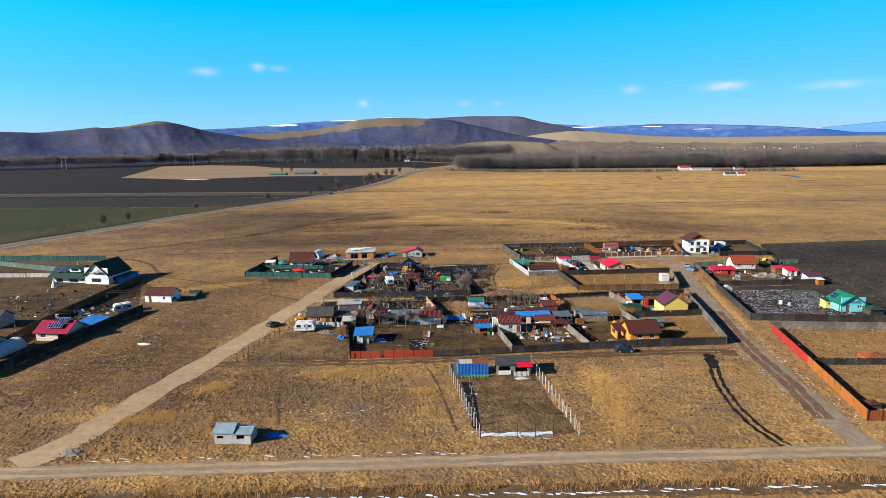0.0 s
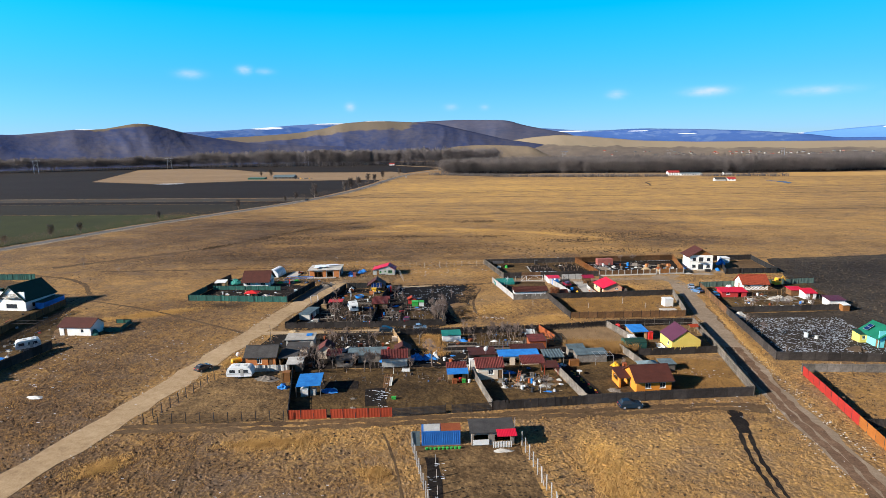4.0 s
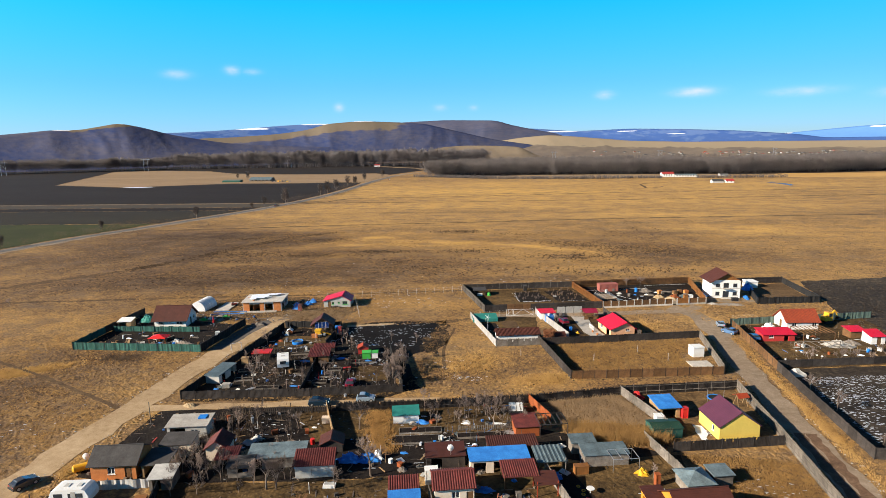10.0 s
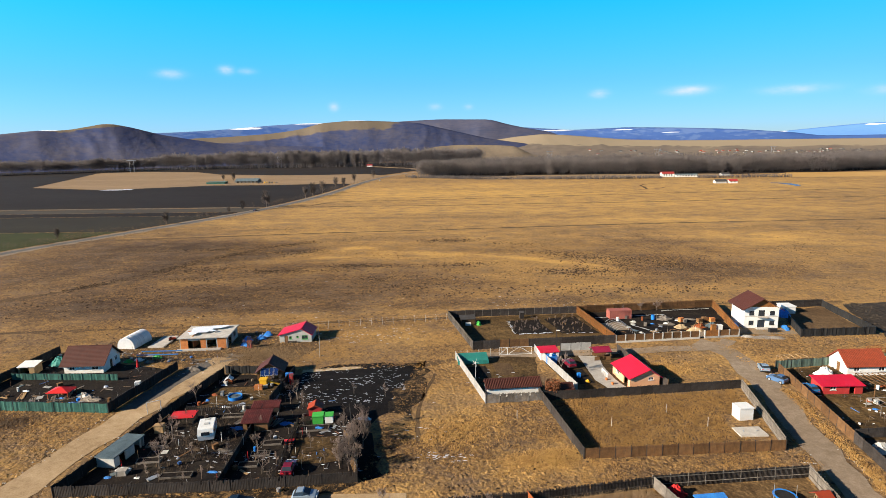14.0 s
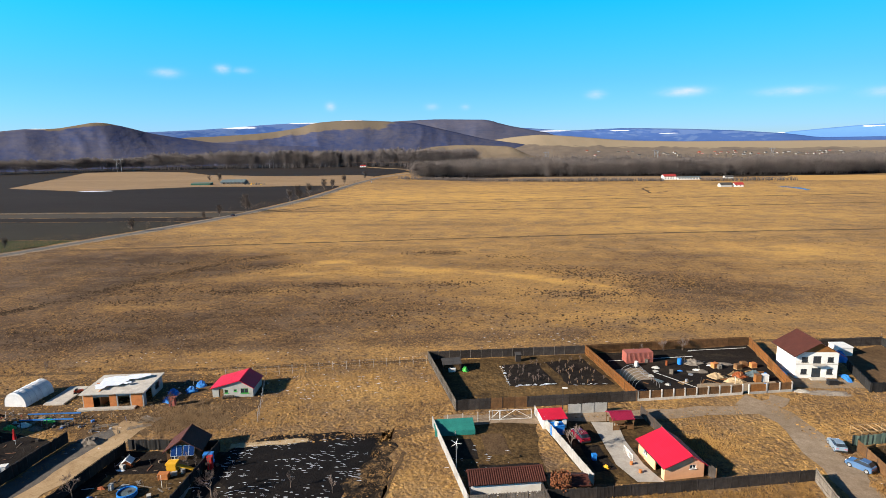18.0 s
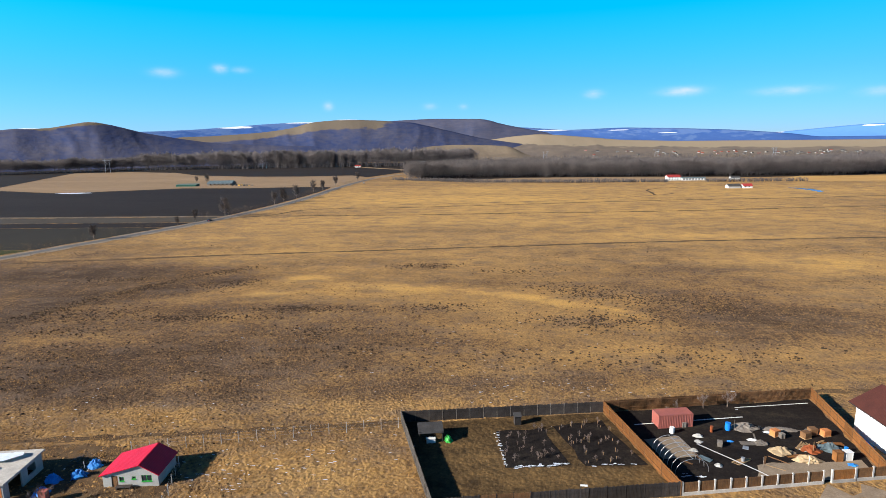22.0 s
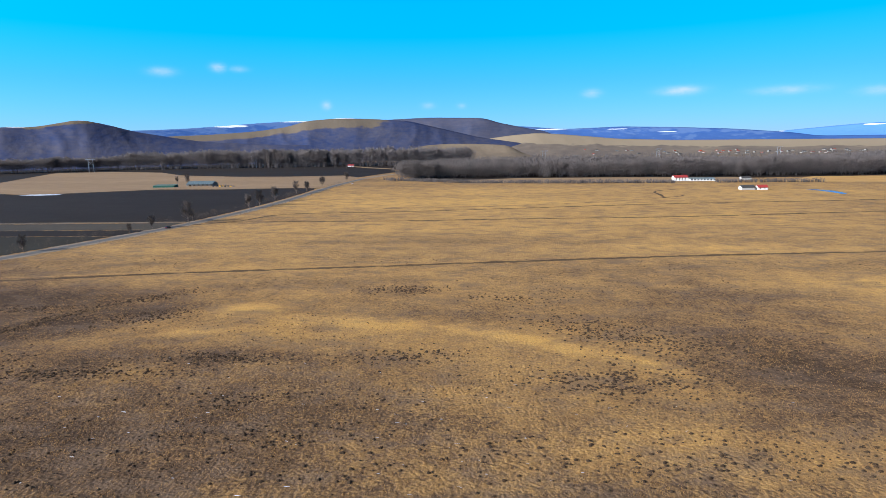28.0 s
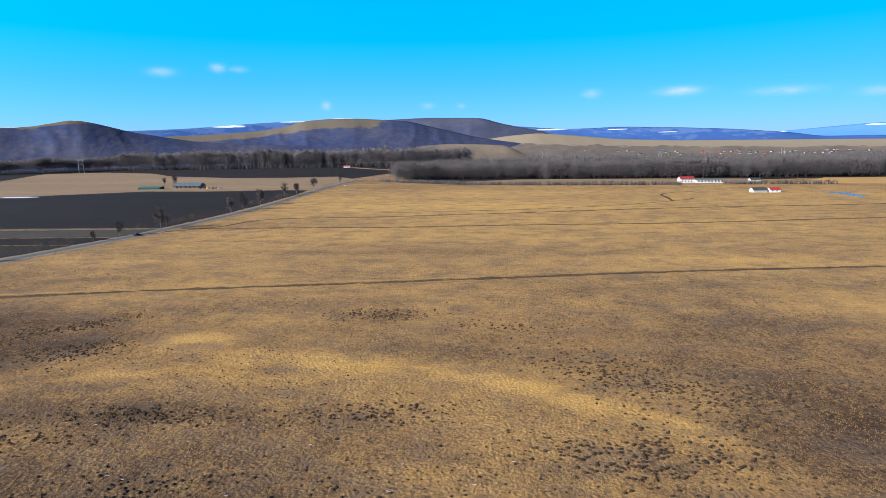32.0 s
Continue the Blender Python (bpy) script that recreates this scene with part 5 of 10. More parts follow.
sheet("paving", [(10.6, 195.6), (14.6, 195.9), (14.9, 190.5), (16.2, 184.5), (18, 180.6), (14.6, 180.2), (12.6, 184), (11.6, 190)], CONCRETE, "pale concrete drive", "paving", .06, .06)
sheet("plot_east_north", [(45.8, 166.6), (78, 173.4), (77.5, 201), (46.3, 191.8)], LAWN, "worn yard behind a plank fence", "plot", .035)
sheet("plot_east_garden", [(45.6, 136.2), (78, 138.4), (78, 173), (45.7, 166.4)], FIELD_DARK, "dark dug garden", "plot", .036)
sheet("plot_north_east", [(60, 211.5), (74.6, 214.4), (74.2, 236), (61.4, 228)], MUD, "bare yard inside dark netting", "plot", .035)
sheet("forecourt", [(44.6, 211), (48, 212), (59, 213), (58.8, 216.6), (48.6, 216.2)], GRAVEL, "trodden gravel before a new house", "plot", .045, .4)
sheet("plot_left", [(-101, 84), (-101.2, 122), (-125.4, 152), (-200, 187), (-240, 100)], LAWN, "trodden brown yards between old fences", "plot", .02)
sheet("plot_left_lawn", [(-150, 139), (-130, 141), (-131, 146), (-150, 146.2)], LAWN, "lawn in front of a white house", "plot", .05)
sheet("snow_bank", [(-8.6, 74.9), (-3.6, 76.0), (1.4, 77.1), (1.2, 78.0), (-3.8, 76.9), (-8.8, 75.8)], SNOW, "band of old snow inside a fence", "snow", .07, .18, 1)
sheet("plot_enclosure", [(-16.6, 95.2), (-2, 97.6), (4.6, 78.2), (-8.8, 75)], TRODDEN, "trampled brown grass in an enclosure", "plot", .025)
sheet("plot_bed", [(-14.2, 92.4), (-12.4, 92.8), (-8.7, 77.4), (-10, 76.9)], GARDEN, "narrow black bed along posts", "plot", .05, .15)
sheet("plot_bed", [(-26.7, 105.8), (-23.4, 106.8), (-25.6, 113.2), (-28.8, 112.4)], GARDEN, "dark vegetable bed with snow", "plot", .06, .1)
sheet("plot_bed", [(-36.4, 111.0), (-30.2, 112.4), (-31, 115.4), (-37.2, 114)], GARDEN, "dark dug bed", "plot", .06, .15)
sheet("plot_bed", [(3.6, 126), (6.6, 121), (9.0, 113.2), (12.2, 114), (8, 124), (6, 128)], GARDEN, "dark bed along a fence", "plot", .06, .15)

g = Geo()
rnd = random.Random(31)
for _ in range(3300):      # snow caught in the furrows of the east garden
    u, v = rnd.random(), rnd.random()
    x, y = 48 + 22 * u, 140.5 + 1.6 * u + 22 * v + 3 * u * v
    if noise.noise((x * .22, y * .22, 2.2)) > rnd.uniform(-.75, .3):
        blotch(g, x, y, rnd.uniform(.1, .38), rnd.uniform(.035, .08), rnd, .09)
for _ in range(640):      # and of the black soil
    u, v = rnd.random(), rnd.random()
    if noise.noise((u * 5, v * 5, 8.8)) < rnd.uniform(-.35, .25):
        continue
    blotch(g, -41 + 21 * u - 1.5 * v * u, 168.5 + 15.5 * v + 3.5 * u, rnd.uniform(.10, .55), rnd.uniform(.02, .05), rnd, .07)
for cx, cy, sx, sy, n in ((-25.5, 109.5, 2.2, 4, 45), (-11.5, 85, 2, 8, 40), (-36, 153, 12, 3, 60), (-28, 162, 3, 2, 30),  (22.5, 208.2, 2, .5, 14), (-49, 158, 4, 6, 25),
                          (-40, 134, 6, 4, 40), (-14, 134, 8, 3, 50), (16, 124, 2, 2, 20), (28, 127, 5, 2, 30), (26, 140.5, 1, 1.2, 16), (-6, 182, 5, 5, 20), (53, 186, 8, 6, 40), (-9, 76, 1.5, .4, 8), (-4, 75.9, 5, .35, 40)):
    for _ in range(n):
        blotch(g, rnd.gauss(cx, sx * .55), rnd.gauss(cy, sy * .55), rnd.uniform(.1, .45), rnd.uniform(.03, .1), rnd, .09)
for k in range(70):      # along the front of the orchard beds
    u = rnd.random()
    p = ((-1.9 + 8.2 * u, 207.3 + 1.9 * u), (8.7 + 7.5 * u, 208.9 + 1.5 * u), (-2.2 - 1.4 * u, 208 + 8.6 * u))[(k % 7 > 3) + (k % 7 > 4)]
    blotch(g, p[0], p[1] + rnd.gauss(.2, .16), rnd.uniform(.15, .5), rnd.uniform(.06, .16), rnd, .09)
lone("garden_snow", g, SNOW, "scraps of old snow on dark soil", "snow", "stuff")

# ---- fences ----
CACHE = {}


def shared(key, make):
    if key not in CACHE:
        CACHE[key] = make()
    return CACHE[key]


def profile_panel(outline, h, tops=None):
    """A standing sheet with that plan outline: front points with depth, closed behind."""
    g = Geo()
    n = len(outline)
    back = [(x, y + .025) for x, y in outline]
    for pts in (outline, back):
        for z in (0, 1):
            g.v += [(x, y, .03 if z == 0 else (tops[i] if tops else h)) for i, (x, y) in enumerate(pts)]
    for i in range(n - 1):
        g.f += [(i, i + 1, n + i + 1, n + i), (2 * n + i + 1, 2 * n + i, 3 * n + i, 3 * n + i + 1), (n + i, n + i + 1, 3 * n + i + 1, 3 * n + i), (i + 1, i, 2 * n + i, 2 * n + i + 1)]
    g.f += [(0, n, 3 * n, 2 * n), (n - 1, 3 * n - 1, 4 * n - 1, 2 * n - 1)]
    return g


def fence_panel(style, L, h, mat, variant):
    r = random.Random(variant * 7 + int(L * 10))
    out, tops = [], []
    if style in ("boards", "gappy", "plinth"):
        bw = {"boards": .16, "gappy": .19, "plinth": .2}[style]
        n = max(2, round(L / bw))
        for i in range(n):
            xa, xb = L * i / n, L * (i + 1) / n
            o, t = r.uniform(0, .02), h * (1 + r.uniform(-.035, .03))
            if style == "gappy" and r.random() < .12:
                t *= r.uniform(.62, .9)
            if style == "plinth":
                t = h
            gap = .02 if style != "gappy" else .045
            out += [(xa, .06), (xa + gap * .5, .06), (xa + gap * .55, o), (xb - gap * .55, o), (xb - gap * .5, .06)]
            tops += [t * (.9 if style == "gappy" else .98), t * (.9 if style == "gappy" else .98), t, t, t * (.9 if style == "gappy" else .98)]
        out.append((L, .06))
        tops.append(tops[-1])
        return profile_panel(out, h, tops).mesh("panel", mat)
    if style == "sheet":
        n = int(L / .11)
        out = [(L * i / n, .016 * ((i // 2) % 2)) for i in range(n + 1)]
        return profile_panel(out, h).mesh("panel", mat)
    n = 8          # a net hung between posts, slack in the middle
    out = [(L * i / n, r.uniform(-.07, .07) * (0 < i < n)) for i in range(n + 1)]
    return profile_panel(out, h, [h * (1 - .05 * math.sin(math.pi * i / n) * r.uniform(.5, 1.3)) for i in range(n + 1)]).mesh("panel", mat)


def fence(label, pts, h, style, mat, post_mat=None, step=2.0, post=.09, post_up=.08, name="fence", group="plot fences"):
    """A run of posts and panels, slats, pickets or wires along the given corners."""
    top = thing(name, pts[0][0], pts[0][1], 0, label, "gate" if name == "gate" else "fence", group)
    ox, oy = pts[0]
    k = 0
    for (ax, ay), (bx, by) in zip(pts, pts[1:]):
        length = math.hypot(bx - ax, by - ay)
        n = max(1, round(length / step))
        L = length / n
        rot = math.degrees(math.atan2(by - ay, bx - ax))
        run = pose(ax - ox, ay - oy, 0, 0, 0, rot)
        for i in range(n + 1):
            at = run @ pose(L * i, 0, 0)
            if post_mat and (i < n or (bx, by) == tuple(pts[-1])):
                pm = shared(("post", post, round(h, 2), post_up, post_mat.name), lambda: Geo().box(-post / 2, post / 2, -.01, post - .01, -.05, h + post_up).mesh("post", post_mat))
                part("post", pm, None, top, at=at @ pose(0, 0, 0, ((k * 53) % 7 - 3) * .3, ((k * 37) % 7 - 3) * .35))
            if i < n and style in ("boards", "gappy", "sheet", "net", "plinth"):
                v = k % 4
                me = shared((style, round(L, 2), round(h, 2), mat.name, v), lambda: fence_panel(style, L, h, mat, v))
                lift = pose(0, .06, .40) @ Matrix.Diagonal((1, 1, (h - .42) / h, 1)) if style == "plinth" else pose(0, 0, 0)
                part("panel", me, None, top, at=at @ lift)
            if i < n and style == "slats":
                me = shared(("slat", round(L, 2), round(h, 2), mat.name), lambda: Geo().box(0, L, -.03, 0, 0, h / 7 * .68).mesh("slat", mat))
                for j in range(7):
                    part("slat", me, None, top, at=at @ pose(0, 0, .06 + j * (h - .1) / 7, 0, ((j * 5 + k) % 5 - 2) * .12))
            k += 1
        if style == "pickets":
            m = int(length / .3)
            me = shared(("picket", round(h, 2), mat.name), lambda: Geo().extrude([(0, .03), (.13, .03), (.13, h * .94), (.065, h), (0, h * .94)], "y", -.025, 0).mesh("picket", mat))
            for i in range(m):
                part("picket", me, None, top, at=run @ pose(i * length / m, -.01, 0, 0, ((i * 29) % 7 - 3) * .8))
        if style in ("boards", "gappy", "sheet", "pickets", "net"):
            for z in ((.3, .84) if style != "net" else (.985,)):
                part("rail", Geo().box(0, length, .09 if style != "pickets" else .0, .14 if style != "pickets" else .04, z * h, z * h + (.07 if style != "net" else .03)), post_mat or mat, top, at=run)
        if style == "wire":
            for z in (.35, .65, .95):
                part("wire", Geo().rod((0, .02, z * h), (length, .02, z * h), .007, n=3), mat, top, at=run)
        if style == "plinth":
            part("plinth", Geo().box(0, length, -.02, .16, 0, .42), CONCRETE, top, "low concrete plinth", run)
    return top


fence("red-brown corrugated sheet fence beside a gap for a gate", [(-37.2, 100), (-31.4, 101.2)], 1.55, "sheet", SHEET_RED, DARK_STEEL)
fence("red-brown corrugated sheet fence along the plot", [(-30.8, 101.3), (-21.5, 103.2)], 1.55, "sheet", SHEET_RED, DARK_STEEL)
fence("dark horizontal slat fence with open joints", [(-21.5, 103.2), (-13.6, 105.4)], 1.5, "slats", WOOD_DARK, WOOD_DARK, 2.6)
fence("dark horizontal slat fence with open joints", [(-12.6, 105.7), (-6.5, 107.5)], 1.5, "slats", WOOD_DARK, WOOD_DARK, 2.6)
fence("weathered dark vertical board fence", [(-6.5, 107.5), (.6, 109.5), (8.3, 111.7)], 1.6, "gappy", WOOD_DARK, WOOD_DARK, 2.4)
fence("solid dark board fence behind a parked car", [(8.3, 111.7), (20, 114.9), (35.4, 118.6)], 1.7, "boards", WOOD_DARK, WOOD_DARK, 2.4)
fence("grey weathered plank fence along the dirt road", [(35.4, 118.6), (35.6, 140), (35.3, 156.5)], 1.8, "boards", WOOD_GREY, WOOD_GREY, 2.2)
fence("dark plank fence with stout posts", [(35.3, 156.5), (15.6, 152)], 1.7, "boards", WOOD_DARK, WOOD_GREY, 2.2)
fence("old dark plank fence behind gardens", [(15.6, 152), (1, 147.3), (-15, 143.5), (-29.6, 140.8)], 1.6, "gappy", WOOD_DARK, WOOD_DARK, 2.2)
fence("dark open picket fence", [(-30.4, 140.4), (-36, 139.2), (-46, 137.6)], 1.2, "pickets", WOOD_DARK, WOOD_DARK, 2.4)
fence("grey plank fence between two plots", [(15.7, 152), (21.2, 139.6)], 1.6, "boards", WOOD_GREY, WOOD_GREY, 2.1)
fence("dark plank fence before a yellow house", [(20, 134.6), (35.3, 138.3)], 1.5, "gappy", WOOD_DARK, WOOD_DARK, 2.2)
fence("grey plank fence between two plots", [(16.6, 137.2), (19.2, 130), (20.2, 126.4)], 1.5, "boards", WOOD_GREY, WOOD_GREY, 2.1)
fence("grey plank fence casting a long shadow", [(2.6, 127.7), (8.3, 112)], 1.6, "boards", WOOD_GREY, WOOD_GREY, 2.1)
fence("pale grey plank fence casting a long shadow", [(-11.2, 120.6), (-6.5, 107.8)], 1.6, "boards", WOOD_GREY, WOOD_GREY, 2.1)
fence("rust-coloured sheet metal fence", [(.4, 147.4), (3.9, 140.6)], 1.6, "sheet", SHEET_RUST, DARK_STEEL)
fence("raw timber plank fence", [(-31.4, 141), (-26.4, 130.8)], 1.5, "boards", WOOD_TAN, WOOD_TAN, 2)
fence("low wire fence with pale stakes", [(-37.1, 140.2), (-33.2, 131.9)], 1.1, "wire", DARK_STEEL, WOOD_DARK, 1.8)
fence("black netting fence beside a tarpaulin shelter", [(-44.4, 117.6), (-37.2, 100)], 1.5, "net", NET_BLACK, DARK_STEEL, 2.2)
fence("wire fence on thin dark posts along the dirt road", [(-58.3, 95.4), (-57.2, 112.6)], 1.7, "wire", DARK_STEEL, DARK_STEEL, 1.9)
fence("wire fence on thin dark posts", [(-58.3, 95.3), (-37.6, 99.4)], 1.7, "wire", DARK_STEEL, DARK_STEEL, 2.2)
fence("row of concrete fence posts beside a black bed", [(-16.7, 95.0), (-8.8, 74.6)], 2.1, "wire", STEEL, POST, 1.75, .11)
fence("row of concrete fence posts without netting", [(-1.6, 97.4), (4.9, 77.6)], 2.1, "wire", STEEL, POST, 1.8, .11)
fence("dark steel fence frame over a strip of snow", [(-8.6, 74.7), (1.4, 76.8)], 1.8, "wire", DARK_STEEL, DARK_STEEL, 2.5)
# the block west of the middle lane
fence("dark board fence with gaps along a lane", [(-57.1, 141.6), (-46, 143.6)], 1.5, "gappy", WOOD_DARK, WOOD_DARK, 2.4)
fence("dark board fence with gaps along a lane", [(-46, 143.6), (-36, 145.4), (-20.8, 149)], 1.5, "gappy", WOOD_DARK, WOOD_DARK, 2.4)
fence("black netting fence along the dirt road", [(-57.1, 141.6), (-56.6, 160), (-55.8, 179.6)], 1.6, "net", NET_BLACK, WOOD_DARK, 2.2)
fence("tall black netting fence casting a long shadow", [(-20.8, 149.4), (-27.2, 166.6)], 1.9, "net", NET_BLACK, WOOD_DARK, 2.2)
fence("black netting fence at the end of a plot", [(-55.8, 180.2), (-42.6, 181.4)], 1.6, "net", NET_BLACK, WOOD_DARK, 2.2)
fence("black netting fence between garden and dug soil", [(-42.6, 181.4), (-41.6, 168.5)], 1.6, "net", NET_BLACK, WOOD_DARK, 2.2)
fence("dark netting fence between two gardens", [(-41.6, 166), (-38, 146)], 1.2, "net", NET_BLACK, WOOD_DARK, 2.2)
fence("dark open picket fence", [(-34.4, 163), (-31.4, 147)], 1.0, "pickets", WOOD_DARK, WOOD_DARK, 2.2)
fence("dark open picket fence", [(-24.2, 160), (-20.8, 149)], 1.1, "pickets", WOOD_DARK, WOOD_DARK, 2.2)
fence("low dark picket fence with snow behind it", [(-54, 164.8), (-42.4, 167)], 1.0, "pickets", WOOD_DARK, WOOD_DARK, 2.2)
# green netting yard
fence("green shade-net fence along the meadow", [(-95, 161.3), (-66.6, 163)], 1.7, "net", NET_GREEN, DARK_STEEL, 2.4)
fence("black-lined net fence along the dirt road", [(-66.6, 163), (-66.2, 181)], 1.8, "net", NET_BLACK, DARK_STEEL, 2.4)
fence("green shade-net fence along the meadow", [(-95, 161.3), (-96, 172)], 1.7, "net", NET_GREEN, DARK_STEEL, 2.4)
fence("dark board fence at the back of a yard", [(-96, 172), (-97, 187)], 1.7, "boards", WOOD_DARK, WOOD_DARK, 2.4)
fence("dark green net dividing a yard", [(-95, 173.4), (-74.5, 175.2)], 1.3, "net", NET_GREEN, DARK_STEEL, 2.4)
# northern plots
fence("grey plank fence round a young orchard", [(-10.4, 197.1), (-18.5, 218.5)], 1.9, "boards", WOOD_GREY, WOOD_GREY, 2.2)
fence("dark grey plank fence at the back of an orchard", [(-18.5, 218.5), (13, 225.1)], 1.8, "boards", WOOD_DARK, WOOD_GREY, 2.2)
fence("tall dark plank fence round an orchard", [(-10.4, 197.1), (-5, 198.4)], 1.9, "boards", WOOD_DARK, WOOD_DARK, 2.2)
fence("brown plank gate in a dark fence", [(-5, 198.4), (1, 199.7)], 1.9, "boards", WOOD_BROWN, WOOD_DARK, 2.2, name="gate")
fence("tall dark plank fence round an orchard", [(1, 199.7), (19.1, 203.8)], 1.9, "boards", WOOD_DARK, WOOD_DARK, 2.2)
fence("warm brown plank fence between two plots", [(19.1, 203.8), (13, 225.1)], 1.9, "boards", WOOD_ORANGE, WOOD_BROWN, 2.2)
fence("brown panels between concrete posts on a plinth", [(19.3, 203.8), (37.2, 208.2)], 1.75, "plinth", WOOD_BROWN, POST, 2.15, .2)
fence("orange-brown plank gate between concrete posts", [(38.4, 208.5), (41.4, 209.2)], 1.75, "plinth", WOOD_ORANGE, POST, 3.1, .2, name="gate")
fence("brown panels between concrete posts on a plinth", [(41.6, 209.3), (45.9, 210.3)], 1.75, "plinth", WOOD_BROWN, POST, 2.15, .2)
fence("varnished brown plank fence beside a new house", [(45.9, 210.4), (47.6, 233.4)], 1.9, "boards", WOOD_ORANGE, WOOD_BROWN, 2.3)
fence("brown plank fence at the back of a builder's yard", [(47.6, 233.5), (13.1, 225.2)], 1.9, "boards", WOOD_BROWN, WOOD_BROWN, 2.3)
fence("pale grey sheet fence beside dry meadow", [(-13.4, 191.6), (-6.2, 172.7)], 1.6, "boards", FENCE_PALE, STEEL, 2.2)
fence("grey board fence behind a brown-roofed building", [(-6.2, 172.7), (3.1, 174.8)], 1.6, "gappy", WOOD_GREY, WOOD_GREY, 2.2)
fence("white plank fence between two yards", [(2.1, 197), (9, 178.9)], 1.6, "boards", FENCE_PALE, STEEL, 1.9)
fence("white panels in dark frames", [(7.4, 197.9), (13.6, 199.3)], 1.7, "boards", TARP_GREY, DARK_STEEL, 2)
fence("wire fence on light posts", [(-13.4, 191.6), (-4.4, 194.6)], 1.6, "wire", STEEL, POST, 2.2)
fence("dark brown fence behind a red-roofed house", [(18.6, 198.8), (21.4, 188), (24.4, 181.6)], 1.7, "boards", WOOD_DARK, WOOD_BROWN, 2.2)
fence("dark plank fence with red posts", [(3.2, 174.9), (9, 176), (23.5, 179.6), (36.8, 183)], 1.6, "boards", WOOD_DARK, WOOD_DARK, 2.2)
fence("dark plank fence round a fallow plot", [(2.4, 176.6), (8.0, 157.6)], 1.7, "boards", WOOD_DARK, WOOD_DARK, 2.2)
fence("brown plank fence round a fallow plot", [(8.0, 157.6), (35.3, 162.8)], 1.6, "boards", WOOD_BROWN, WOOD_DARK, 2.2)
fence("white-washed plank fence along the dirt road", [(35.4, 163.3), (36.7, 182.8)], 1.8, "boards", WOOD_GREY, WOOD_GREY, 2.2)
# east of the dirt road
fence("brown plank fence along the dirt road", [(45.9, 191.2), (45.4, 166)], 1.7, "boards", WOOD_BROWN, WOOD_DARK, 2.2)
fence("dark plank fence along the dirt road", [(45.4, 166), (45.2, 135.9)], 1.7, "boards", WOOD_DARK, WOOD_DARK, 2.2)
fence("dark plank fence beside a strip of dry grass", [(45.2, 135.9), (80, 138.4)], 1.7, "boards", WOOD_DARK, WOOD_DARK, 2.4)
fence("dark plank fence between a garden and a yard", [(45.6, 167), (78, 174)], 1.5, "boards", WOOD_DARK, WOOD_DARK, 2.4)
fence("green net fence at the back of a yard", [(46, 192.4), (80, 201.6)], 1.6, "net", NET_FADED, DARK_STEEL, 2.4)
fence("red-brown sheet fence along the dirt road", [(47.0, 129), (46.6, 110)], 1.7, "sheet", SHEET_CRIMSON, DARK_STEEL, 2.2)
fence("orange-brown sheet fence along the dirt road", [(46.6, 110), (46, 88.4)], 1.7, "sheet", SHEET_ORANGE, DARK_STEEL, 2.2)
fence("brown sheet fence at the plot's corner", [(46, 88.4), (74, 94)], 1.6, "sheet", SHEET_RUST, DARK_STEEL, 2.2)
fence("grey plank fence behind a rust-coloured one", [(47.4, 130.3), (80, 134)], 1.6, "boards", WOOD_GREY, WOOD_GREY, 2.2)
fence("dark plank fence between two grassy plots", [(46.9, 109.6), (70, 113)], 1.4, "gappy", WOOD_DARK, WOOD_DARK, 2.2)
fence("black-green net fence round a yard", [(60.6, 222), (58.6, 211.2), (74.8, 214.3), (74.4, 236)], 1.8, "net", NET_BLACK, DARK_STEEL, 2.3)
fence("dark brown plank fence at the meadow's edge", [(74.4, 236), (61, 233)], 1.9, "boards", WOOD_DARK, WOOD_DARK, 2.3)
# the yards at the meadow's west side
fence("tall dark plank fence along the meadow", [(-100.2, 80), (-100.8, 122.6)], 1.9, "boards", WOOD_DARK, WOOD_DARK, 2.4)
fence("dark plank fence between two yards", [(-110, 86), (-118.2, 114), (-126, 153)], 1.8, "boards", WOOD_BROWN, WOOD_DARK, 2.4)
fence("row of dark pickets between two yards", [(-112, 118), (-120, 148)], 1.3, "pickets", WOOD_DARK, WOOD_DARK, 2.4)
fence("green net fence behind a white house", [(-204, 174), (-181, 176), (-162, 179)], 2.0, "net", NET_GREEN, DARK_STEEL, 2.6)
fence("low green net pen beside a white hut", [(-98.2, 134.0), (-94.5, 134.8), (-96.6, 141.0), (-100.2, 140.4)], 1.0, "net", NET_GREEN, DARK_STEEL, 2.2)
fence("pale net fence round a dark yard", [(-180, 150), (-152, 154)], 1.4, "net", TARP_GREY, DARK_STEEL, 2.6)
fence("wire fence on thin posts along the meadow", [(-54.8, 205.6), (-41, 210), (-18.6, 216.6)], 1.7, "wire", STEEL, POST, 2.6, .07)
fence("wire fence beside a small red-roofed house", [(-46, 203), (-43.6, 197), (-41, 190)], 1.5, "wire", STEEL, POST, 2.2, .07)


# ---- houses, sheds and huts ----
def slab(g, a, b, c, d, t=.1):
    """A plate t thick under the four corners a, b, c, d."""
    a, b, c, d = map(Vector, (a, b, c, d))
    n = (b - a).cross(d - a).normalized() * t
    if n.z < 0:
        n = -n
    s = len(g.v)
    g.v += [tuple(p) for p in (a - n, b - n, c - n, d - n, a, b, c, d)]
    g.f += [tuple(s + i for i in q) for q in ((3, 2, 1, 0), (4, 5, 6, 7), (0, 1, 5, 4), (1, 2, 6, 5), (2, 3, 7, 6), (3, 0, 4, 7))]


